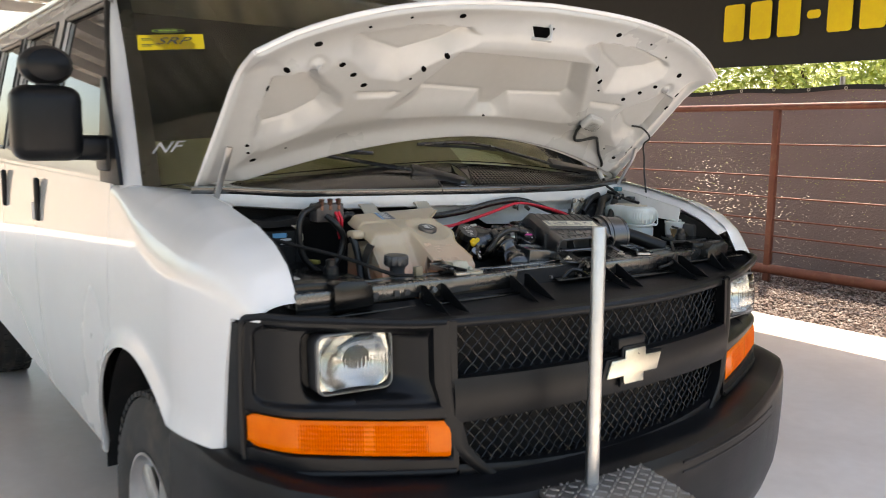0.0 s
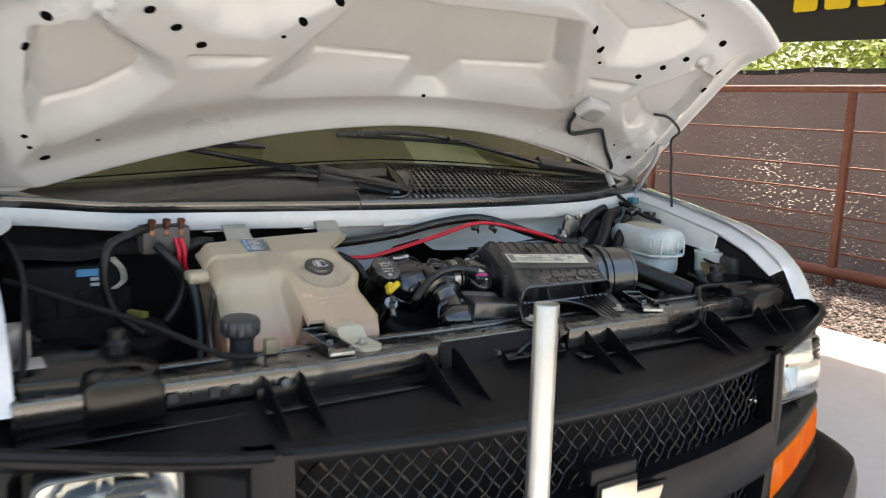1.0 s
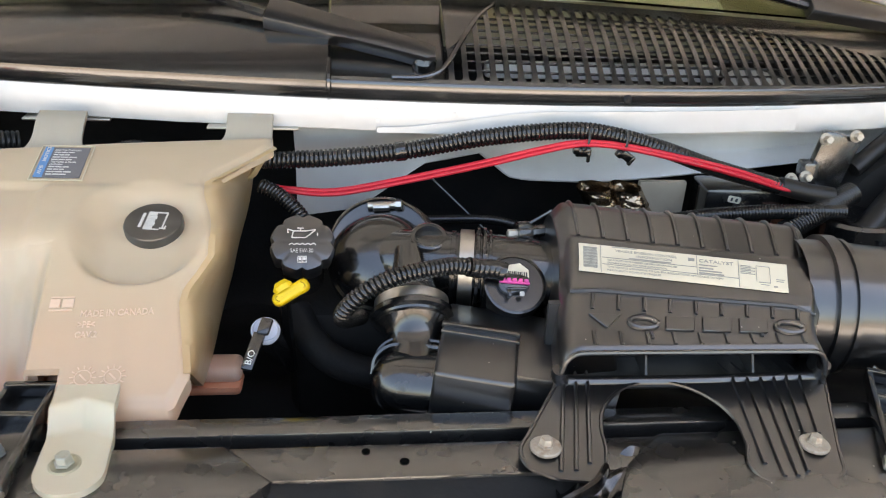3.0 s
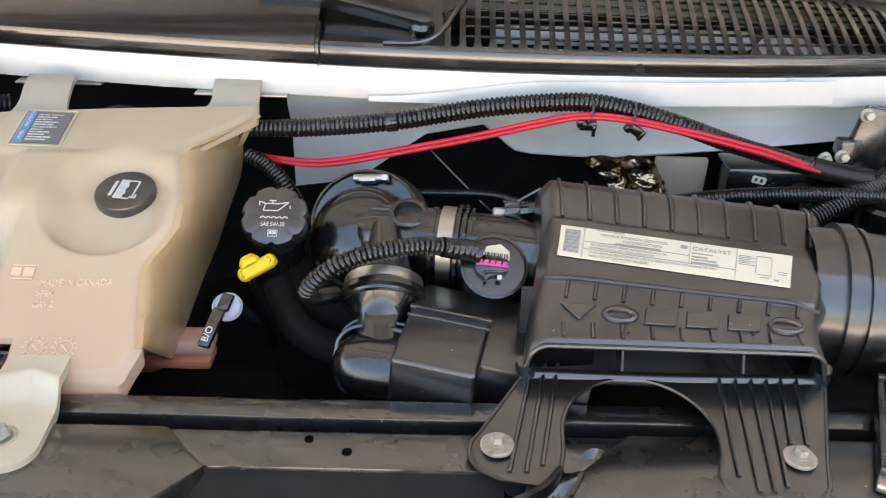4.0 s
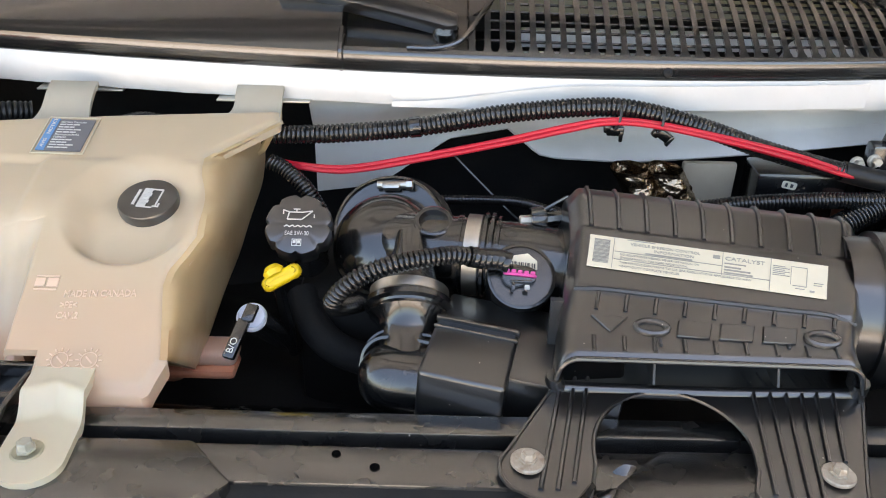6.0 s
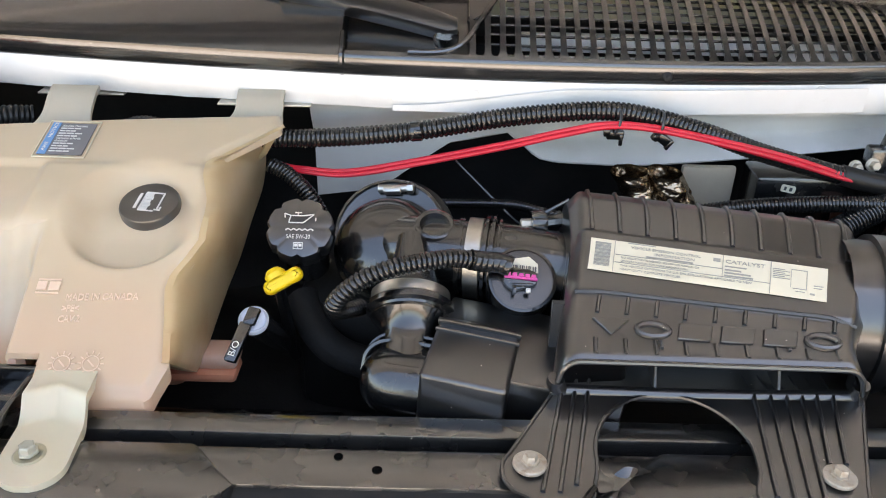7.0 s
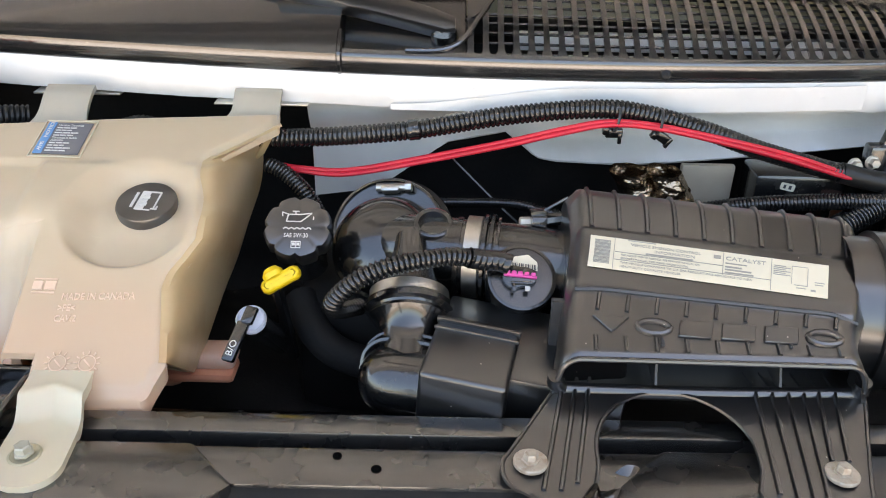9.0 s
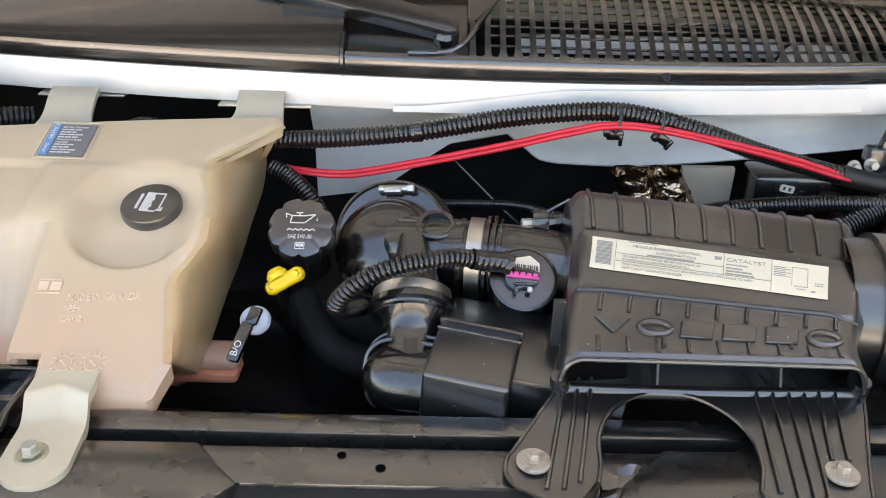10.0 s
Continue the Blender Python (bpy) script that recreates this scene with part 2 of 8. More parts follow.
M_ROOF = mk("galvanised_roof", (0.55, 0.55, 0.54), (0.42, 0.42, 0.41), 0.5, metal=0.3, big=1.0, fine=10, bump=0.05)
M_BEAM = mk("white_painted_beam", (0.55, 0.54, 0.52), (0.45, 0.44, 0.42), 0.5, big=2, fine=20, bump=0.05)
M_BARK = mk("bark", (0.16, 0.11, 0.08), (0.10, 0.07, 0.05), 0.9, big=10, fine=60, bump=0.8, bump_dist=0.02)
M_DASH = mk("dashboard_vinyl", (0.36, 0.34, 0.25), (0.31, 0.29, 0.21), 0.6, big=6, fine=80, bump=0.2)
M_PAPER = mk("paper_sheet", (0.78, 0.82, 0.70), (0.72, 0.76, 0.64), 0.7, big=8, bump=0.02)


def varied(name, a, b, rough=0.85, per="island", extra=None):
    """Colour picked at random between a and b for each joined piece or each object, with some grain."""
    m = mk(name, a, b, rough, bump=0.3, fine=70, spec=0.25)
    nt = m.node_tree
    src = nt.nodes.new("ShaderNodeNewGeometry").outputs["Random Per Island"] if per == "island" else nt.nodes.new("ShaderNodeObjectInfo").outputs["Random"]
    cr = nt.nodes.new("ShaderNodeValToRGB")
    cr.color_ramp.elements[0].color, cr.color_ramp.elements[1].color = (*b, 1), (*a, 1)
    if extra:
        e = cr.color_ramp.elements.new(0.5)
        e.color = (*extra, 1)
    nt.links.new(src, cr.inputs[0])
    nt.links.new(cr.outputs[0], nt.nodes["Principled BSDF"].inputs["Base Color"])
    return m


M_STONES = varied("gravel_stones", (0.42, 0.36, 0.32), (0.11, 0.085, 0.075), extra=(0.24, 0.17, 0.145))
M_LEAF = varied("leaves", (0.52, 0.56, 0.14), (0.26, 0.33, 0.06), rough=0.6, extra=(0.42, 0.47, 0.09))


def glass(name, color, rough=0.0, ior=1.45):
    m = bpy.data.materials.new(name)
    m.use_nodes = True
    b = m.node_tree.nodes["Principled BSDF"]
    b.inputs["Base Color"].default_value = (*color, 1)
    b.inputs["Roughness"].default_value = rough
    b.inputs["Transmission Weight"].default_value = 1.0
    b.inputs["IOR"].default_value = ior
    return m


M_WINDSHIELD = glass("tinted_windshield_glass", (0.71, 0.71, 0.50))
M_SIDEGLASS = glass("dark_tinted_glass", (0.10, 0.10, 0.09))
M_LENS = glass("clear_headlight_glass", (0.88, 0.90, 0.88), 0.0)
M_MIRROR = mk("mirror", (0.9, 0.9, 0.9), None, 0.03, metal=1.0, bump=0.0, rough_var=0.01)

# ---- mesh tools ----
def thing(name, loc, label, category, group="", kind=""):
    """An Empty at the thing's base that carries its parts."""
    ob = new(name)
    ob.empty_display_size = 0.05
    ob.location = loc
    return tagged(ob, label, category, group, kind)


def world_loc(ob):
    p = Vector((0, 0, 0))
    while ob is not None:
        p += ob.location
        ob = ob.parent
    return p


def finish(bm, name, material, sharp=35):
    me = bpy.data.meshes.new(name)
    bmesh.ops.recalc_face_normals(bm, faces=bm.faces)
    bm.to_mesh(me)
    bm.free()
    me.materials.append(material)
    if sharp:
        me.polygons.foreach_set("use_smooth", [True] * len(me.polygons))
        me.set_sharp_from_angle(angle=radians(sharp))
    return me


def part(name, bm, material, parent, label="", sharp=35, kind=""):
    """Links a bmesh, built in world coordinates, as one mesh under a thing or a part."""
    o = world_loc(parent)
    bmesh.ops.translate(bm, verts=bm.verts, vec=-o)
    ob = new(name, finish(bm, name, material, sharp))
    ob.parent = parent
    return tagged(ob, label, kind=kind)


def solo(name, bm, material, label, category, group="", kind="", sharp=35):
    """A thing that is one mesh, with its origin at its base."""
    co = [v.co for v in bm.verts]
    base = Vector((sum(c.x for c in co) / len(co), sum(c.y for c in co) / len(co), min(c.z for c in co)))
    bmesh.ops.translate(bm, verts=bm.verts, vec=-base)
    ob = new(name, finish(bm, name, material, sharp))
    ob.location = base
    return tagged(ob, label, category, group, kind)


def BM():
    return bmesh.new()


def box(bm, c, s, bevel=0.0, m=None, seg=2):
    """A box of size s about c, with rounded edges, turned by m about its centre."""
    t = bmesh.new()
    bmesh.ops.create_cube(t, size=1)
    bmesh.ops.scale(t, verts=t.verts, vec=s)
    if bevel:
        bmesh.ops.bevel(t, geom=list(t.edges), offset=bevel, segments=seg, affect="EDGES", profile=0.5)
    mm = Matrix.Translation(c) @ (m.to_4x4() if m else Matrix.Identity(4))
    bmesh.ops.transform(t, matrix=mm, verts=t.verts)
    merge(bm, t)


def merge(bm, t):
    me = bpy.data.meshes.new("tmp")
    t.to_mesh(me)
    t.free()
    bm.from_mesh(me)
    bpy.data.meshes.remove(me)


def basis(axis, side=None):
    """A rotation whose z is the axis, and whose x lies near side."""
    z = Vector(axis).normalized()
    s = Vector(side) if side else (Vector((1, 0, 0)) if abs(z.x) < 0.9 else Vector((0, 1, 0)))
    y = z.cross(s).normalized()
    return Matrix((y.cross(z), y, z)).transposed()


def lathe(bm, o, axis, prof, seg=32, lobes=None, side=None):
    """Turns a profile of (radius, height) about the axis through o. lobes: (count, depth) for a scalloped edge."""
    r3 = basis(axis, side)
    rings = []
    for r, h in prof:
        ring = []
        if r < 1e-6:
            ring = [bm.verts.new(Vector(o) + r3 @ Vector((0, 0, h)))]
        else:
            for i in range(seg):
                a = 2 * math.pi * i / seg
                k = 1 - (lobes[1] * max(0, math.cos(lobes[0] * a)) ** 3 if lobes else 0)
                ring.append(bm.verts.new(Vector(o) + r3 @ Vector((r * k * math.cos(a), r * k * math.sin(a), h))))
        rings.append(ring)
    for a, b in zip(rings, rings[1:]):
        n = max(len(a), len(b))
        for i in range(n):
            q = [a[i % len(a)], a[(i + 1) % len(a)], b[(i + 1) % len(b)], b[i % len(b)]]
            q = [v for k, v in enumerate(q) if v not in q[:k]]
            if len(q) > 2:
                bm.faces.new(q)


def cyl(bm, p0, p1, r0, r1=None, seg=20, bevel=0.0):
    """A capped cylinder or cone from p0 to p1."""
    r1 = r0 if r1 is None else r1
    d = (Vector(p1) - Vector(p0))
    h = d.length
    if bevel:
        prof = [(0, 0), (r0 - bevel, 0), (r0, bevel), (r1, h - bevel), (r1 - bevel, h), (0, h)]
    else:
        prof = [(0, 0), (r0, 0), (r1, h), (0, h)]
    lathe(bm, p0, d, prof, seg)


def smooth_path(pts, n=12):
    """A Catmull-Rom line through the points."""
    p = [Vector(a) for a in pts]
    p = [2 * p[0] - p[1]] + p + [2 * p[-1] - p[-2]]
    out = []
    for i in range(1, len(p) - 2):
        for k in range(n):
            t = k / n
            a, b, c, d = p[i - 1], p[i], p[i + 1], p[i + 2]
            out.append(0.5 * (2 * b + (c - a) * t + (2 * a - 5 * b + 4 * c - d) * t * t + (3 * b - a - 3 * c + d) * t ** 3))
    out.append(p[-2])
    return out


def tube(bm, pts, r, seg=10, n=10, ridges=0.0, pitch=0.004, flat=1.0):
    """Sweeps a circle along a smooth line; ridges > 0 makes it corrugated with that depth."""
    line = smooth_path(pts, n)
    if ridges:
        ln = [0.0]
        for a, b in zip(line, line[1:]):
            ln.append(ln[-1] + (b - a).length)
        cnt = max(2, int(ln[-1] / (pitch / 4)))
        res, j = [], 0
        for k in range(cnt + 1):
            s = ln[-1] * k / cnt
            while j < len(line) - 2 and ln[j + 1] < s:
                j += 1
            f = (s - ln[j]) / max(ln[j + 1] - ln[j], 1e-9)
            res.append(line[j].lerp(line[j + 1], f))
        line = res
    up, rings = None, []
    for i, c in enumerate(line):
        d = (line[min(i + 1, len(line) - 1)] - line[max(i - 1, 0)]).normalized()
        if up is None:
            up = Vector((0, 0, 1)) if abs(d.z) < 0.9 else Vector((0, 1, 0))
        x = d.cross(up).normalized()
        up = x.cross(d).normalized()
        rad = r
        if ridges:
            rad = r - ridges * (1, 0.15, 0, 0.15)[i % 4]
        rings.append([bm.verts.new(c + (x * math.cos(a) + up * math.sin(a) * flat) * rad) for a in (2 * math.pi * k / seg for k in range(seg))])
    for a, b in zip(rings, rings[1:]):
        for k in range(seg):
            bm.faces.new((a[k], a[(k + 1) % seg], b[(k + 1) % seg], b[k]))
    bm.faces.new(rings[0][::-1])
    bm.faces.new(rings[-1])


def sheet(bm, f, nu, nv, thick=0.0, us=None, vs=None, toward=None):
    """A grid over f(u, v), u and v from 0 to 1; thick > 0 gives it a second face behind (along toward, or its normal) and a rim."""
    us = us or [i / nu for i in range(nu + 1)]
    vs = vs or [j / nv for j in range(nv + 1)]
    g = [[Vector(f(u, v)) for v in vs] for u in us]
    top = [[bm.verts.new(p) for p in row] for row in g]
    a, b = len(us), len(vs)
    for i in range(a - 1):
        for j in range(b - 1):
            q = (top[i][j], top[i + 1][j], top[i + 1][j + 1], top[i][j + 1])
            bm.faces.new(q)
    if not thick:
        return
    low = []
    for i in range(a):
        row = []
        for j in range(b):
            if toward is not None:
                nrm = Vector(toward).normalized()
            else:
                du = g[min(i + 1, a - 1)][j] - g[max(i - 1, 0)][j]
                dv = g[i][min(j + 1, b - 1)] - g[i][max(j - 1, 0)]
                nrm = du.cross(dv).normalized()
            row.append(bm.verts.new(g[i][j] + nrm * thick))
        low.append(row)
    for i in range(a - 1):
        for j in range(b - 1):
            bm.faces.new((low[i][j], low[i][j + 1], low[i + 1][j + 1], low[i + 1][j]))
    for i in range(a - 1):
        for j in (0, b - 1):
            bm.faces.new((top[i][j], top[i + 1][j], low[i + 1][j], low[i][j]))
    for j in range(b - 1):
        for i in (0, a - 1):
            bm.faces.new((top[i][j], top[i][j + 1], low[i][j + 1], low[i][j]))


def slab(bm, poly, z0, z1, bevel=0.0, m=None, seg=2, zf=None):
    """A flat shape cut from poly (x, y), from z0 to z1, with rounded edges; zf(x, y) lifts its points; m places it."""
    t = bmesh.new()
    lo = [t.verts.new((x, y, z0)) for x, y in poly]
    hi = [t.verts.new((x, y, z1)) for x, y in poly]
    n = len(poly)
    t.faces.new(lo[::-1]); top = t.faces.new(hi)
    for i in range(n):
        t.faces.new((lo[i], lo[(i + 1) % n], hi[(i + 1) % n], hi[i]))
    if bevel:
        bmesh.ops.recalc_face_normals(t, faces=t.faces)
        bmesh.ops.bevel(t, geom=list(t.edges), offset=bevel, segments=seg, affect="EDGES", profile=0.5)
    if zf:
        for v in t.verts:
            v.co.z += zf(v.co.x, v.co.y)
    if m is not None:
        bmesh.ops.transform(t, matrix=m, verts=t.verts)
    merge(bm, t)


def arc(cx, cy, r, a0, a1, n=8):
    return [(cx + r * math.cos(radians(a0 + (a1 - a0) * i / n)), cy + r * math.sin(radians(a0 + (a1 - a0) * i / n))) for i in range(n + 1)]


def round_rect(w, h, r, n=5):
    p = []
    for sx, sy, a in ((1, 1, 0), (-1, 1, 90), (-1, -1, 180), (1, -1, 270)):
        p += arc(sx * (w / 2 - r), sy * (h / 2 - r), r, a, a + 90, n)
    return p


def frame_of(o, xdir, ydir):
    """A matrix that lays local x, y, z at o along xdir, ydir and their normal."""
    x = Vector(xdir).normalized()
    z = x.cross(Vector(ydir)).normalized()
    y = z.cross(x)
    m = Matrix((x, y, z)).transposed().to_4x4()
    m.translation = Vector(o)
    return m


def words(body, size, m, depth=0.0004, shear=0.0, width=1.0, align="LEFT"):
    """Lettering in the built-in font as a bmesh, laid on m's x-y plane."""
    cu = bpy.data.curves.new("words", "FONT")
    cu.body, cu.size, cu.extrude, cu.shear, cu.align_x = body, size, depth, shear, align
    cu.resolution_u = 3
    ob = bpy.data.objects.new("words", cu)
    scene.collection.objects.link(ob)
    me = bpy.data.meshes.new_from_object(ob.evaluated_get(bpy.context.evaluated_depsgraph_get()))
    bpy.data.objects.remove(ob)
    bm = bmesh.new()
    bm.from_mesh(me)
    bpy.data.meshes.remove(me)
    bmesh.ops.scale(bm, verts=bm.verts, vec=(width, 1, 1))
    bmesh.ops.transform(bm, matrix=m, verts=bm.verts)
    return bm


def bars(bm, m, rows, depth=0.0003):
    """Plain printed bars: rows of (x, y, width, height) on m's x-y plane."""
    for x, y, w, h in rows:
        box(bm, m @ Vector((x + w / 2, y, 0)), (w, h, depth * 2), 0, m.to_3x3())


def bolt(bm, p, axis, r=0.0075, washer=0.0, h=0.007):
    """A hex head on an optional washer."""
    a = Vector(axis).normalized()
    if washer:
        cyl(bm, p, Vector(p) + a * 0.003, washer, seg=28, bevel=0.0008)
    lathe(bm, Vector(p) + a * 0.002, a, [(0, 0), (r * 1.25, 0), (r * 1.25, 0.0015), (r, 0.002), (r, h - 0.001), (r * 0.85, h), (0, h)], 6)


def smoothstep(a, b, x):
    t = min(1.0, max(0.0, (x - a) / (b - a)))
    return t * t * (3 - 2 * t)


def lerp_table(tab, x):
    """Smooth interpolation in a short table of (x, value)."""
    if x <= tab[0][0]:
        return tab[0][1]
    for (a, p), (b, q) in zip(tab, tab[1:]):
        if x <= b:
            return p + (q - p) * (x - a) / (b - a)
    return tab[-1][1]

# ---- the yard: floor, gravel, fence, banner, canopy, trees ----
bm = BM()
box(bm, (-2.085, 2.5, -0.075), (13.83, 23.0, 0.15), 0.006)
solo("floor", bm, M_CONC, "smooth grey-brown concrete slab under the canopy", "floor", kind="structure")

bm = BM()
sheet(bm, lambda u, v: (-300 + 600 * u, -300 + 600 * v, -0.09), 24, 24)
solo("ground", bm, M_DIRT, "dry tan ground reaching out around the yard", "ground", kind="structure")

bm = BM()
sheet(bm, lambda u, v: (4.83 + 3.2 * u, -9 + 23 * v, -0.035 + 0.012 * noise.noise((u * 30, v * 160, 0))), 30, 160)
solo("gravel_bed", bm, M_GRAVEL, "bed of brown crushed gravel beside the slab", "gravel", kind="structure")


def stones(count, x0, x1, y0, y1, seed):
    """Loose crushed stones as one mesh."""
    r = np.random.RandomState(seed)
    t = (1 + 5 ** 0.5) / 2
    iv = np.array([(-1, t, 0), (1, t, 0), (-1, -t, 0), (1, -t, 0), (0, -1, t), (0, 1, t), (0, -1, -t), (0, 1, -t), (t, 0, -1), (t, 0, 1), (-t, 0, -1), (-t, 0, 1)]) / 1.9
    tmp = bmesh.new()
    for p in iv:
        tmp.verts.new(p)
    hull = bmesh.ops.convex_hull(tmp, input=tmp.verts)
    tmp.verts.index_update()
    fi = np.array([[v.index for v in f.verts] for f in tmp.faces])
    tmp.free()
    vs, fs = [], []
    for i in range(count):
        s = r.uniform(0.007, 0.017) * np.array([r.uniform(0.8, 1.5), r.uniform(0.7, 1.2), r.uniform(0.5, 0.9)])
        p = iv * r.uniform(0.7, 1.25, (12, 1)) * s
        a = r.uniform(0, 6.28)
        c, sn = math.cos(a), math.sin(a)
        p = np.stack([p[:, 0] * c - p[:, 1] * sn, p[:, 0] * sn + p[:, 1] * c, p[:, 2]], 1)
        vs.append(p + [r.uniform(x0, x1), r.uniform(y0, y1), r.uniform(-0.03, -0.012)])
        fs.append(fi + 12 * i)
    me = bpy.data.meshes.new("gravel_stones")
    me.from_pydata(np.concatenate(vs).tolist(), [], np.concatenate(fs).tolist())
    me.materials.append(M_STONES)
    ob = new("gravel_stones", me)
    tagged(ob, "loose brown and grey crushed stones", "gravel", kind="stuff")


stones(26000, 4.85, 7.0, 0.6, 7.5, 3)

# pipe fence
FX = 6.5
fence = thing("pipe_fence", (FX, 3.6, 0), "rust-red painted pipe fence with thin horizontal rods", "fence")
for y in (-3.7, -1.28, 1.14, 3.56, 5.98, 8.4):
    bm = BM()
    box(bm, (FX, y, 0.90), (0.06, 0.07, 1.86), 0.008)
    part("post", bm, M_RUSTPIPE, fence)
for z, r, nm in ((1.86, 0.036, "top_rail"), (0.11, 0.055, "bottom_rail")):
    bm = BM()
    cyl(bm, (FX, -4.5, z), (FX, 11, z), r, seg=16)
    part(nm, bm, M_RUSTPIPE, fence)
for z in (1.463, 1.125, 0.895, 0.654, 0.479, 0.304):
    bm = BM()
    cyl(bm, (FX, -4.5, z), (FX, 11, z), 0.0095, seg=8)
    part("rod", bm, M_RUSTPIPE, fence)

# shade mesh on the chain-link behind the pipe fence: holes let the bright ground beyond glint through
_nt = M_SCREEN.node_tree
_n, _l = _nt.nodes.new, _nt.links.new
_tc = _n("ShaderNodeTexCoord")
_mp = _n("ShaderNodeMapping")
_mp.inputs["Scale"].default_value = (1, 16, 78)
_mp.inputs["Rotation"].default_value = (radians(18), 0, 0)
_l(_tc.outputs["Object"], _mp.inputs[0])
_v = _n("ShaderNodeTexVoronoi"); _v.inputs["Scale"].default_value = 1.0
_l(_mp.outputs[0], _v.inputs["Vector"])
_nz = _n("ShaderNodeTexNoise"); _nz.inputs["Scale"].default_value = 0.9; _nz.inputs["Detail"].default_value = 3
_l(_tc.outputs["Object"], _nz.inputs["Vector"])
_mr = _n("ShaderNodeMapRange")
_mr.inputs[1].default_value, _mr.inputs[2].default_value = 0.36, 0.72
_mr.inputs[3].default_value, _mr.inputs[4].default_value = 0.11, 0.25
_l(_nz.outputs[0], _mr.inputs[0])
_lt = _n("ShaderNodeMath"); _lt.operation = "GREATER_THAN"
_l(_v.outputs["Distance"], _lt.inputs[0]); _l(_mr.outputs[0], _lt.inputs[1])
_l(_lt.outputs[0], _nt.nodes["Principled BSDF"].inputs["Alpha"])

screen = thing("privacy_screen", (7.1, 3, 0), "brown woven shade mesh hung on a chain-link fence", "fence screen")
bm = BM()
sheet(bm, lambda u, v: (7.1 + 0.03 * math.sin(u * 60) * math.sin(v * 3.1), -6 + 18 * u, -0.05 + (2.13 + 0.012 * math.sin(u * 90)) * v), 220, 10)
part("mesh_cloth", bm, M_SCREEN, screen)
bm = BM()
sheet(bm, lambda u, v: (7.085 + 0.01 * math.sin(u * 70), -6 + 18 * u, 2.045 + 0.05 * v + 0.012 * math.sin(u * 90)), 220, 1, 0.004)
part("hem", bm, M_BANNER, screen, "dark folded hem")
for i in range(40):
    y = -4 + 0.42 * i
    bm = BM()
    lathe(bm, (7.075, y, 2.075 + 0.01 * math.sin(i * 1.7)), (-1, 0, 0), [(0.010, 0), (0.020, 0.002), (0.020, 0.004), (0.010, 0.004)], 12)
    part("grommet", bm, M_STEEL, screen)
for i in range(7):
    bm = BM()
    cyl(bm, (7.2, -5 + 2.75 * i, -0.09), (7.2, -5 + 2.75 * i, 2.2), 0.03, seg=12)
    part("chain_link_post", bm, M_STEEL, screen)

# banner along the canopy's edge
BX = 5.15
banner = thing("banner", (BX, 3, 2.2), "black vinyl banner with large yellow figures hung from the canopy", "banner")
bm = BM()
sheet(bm, lambda u, v: (BX + 0.02 * math.sin(u * 40) * v, -5 + 18 * u, 2.170 + 0.012 * math.cos(u * 25) * (1 - v) + 1.25 * v), 120, 8, 0.004)
part("sheet", bm, M_BANNER, banner)
y = 3.31
for ch in "bbb-bbb-bbbb":
    w, hgt = (0.12, 0.07) if ch == "-" else (0.21, 0.33)
    bm = BM()
    slab(bm, round_rect(w, hgt, 0.028), 0, 0.004, 0, frame_of((BX - 0.03, y - w / 2, 2.405 + 0.165), (0, -1, 0), (0, 0, 1)))
    part("figure_bar", bm, M_YPAPER, banner)
    y -= w + 0.062

# canopy
roof = thing("canopy", (-1.8, 3, 0), "open-sided steel canopy with a corrugated metal roof", "canopy", kind="structure")
bm = BM()
sheet(bm, lambda u, v: (-6.2 + 11.5 * u, -0.6 + 14.1 * v, 3.55 + 0.018 * math.sin(u * 11.5 * 2 * math.pi / 0.2)), 460, 2, 0.002)
part("roof_sheet", bm, M_ROOF, roof)
for i in range(11):
    bm = BM()
    box(bm, (-0.45, -0.52 + 1.38 * i, 3.44), (11.4, 0.06, 0.16), 0.006)
    part("purlin", bm, M_BEAM, roof)
for x in (-5.8, -0.4, 5.05):
    bm = BM()
    box(bm, (x, 6.4, 3.26), (0.12, 14.0, 0.22), 0.008)
    part("beam", bm, M_BEAM, roof)
for x in (-5.8, 5.05):
    for y in (-0.45, 8.0, 13.2):
        bm = BM()
        box(bm, (x, y, 1.58), (0.12, 0.12, 3.16), 0.01)
        part("column", bm, M_BEAM, roof)

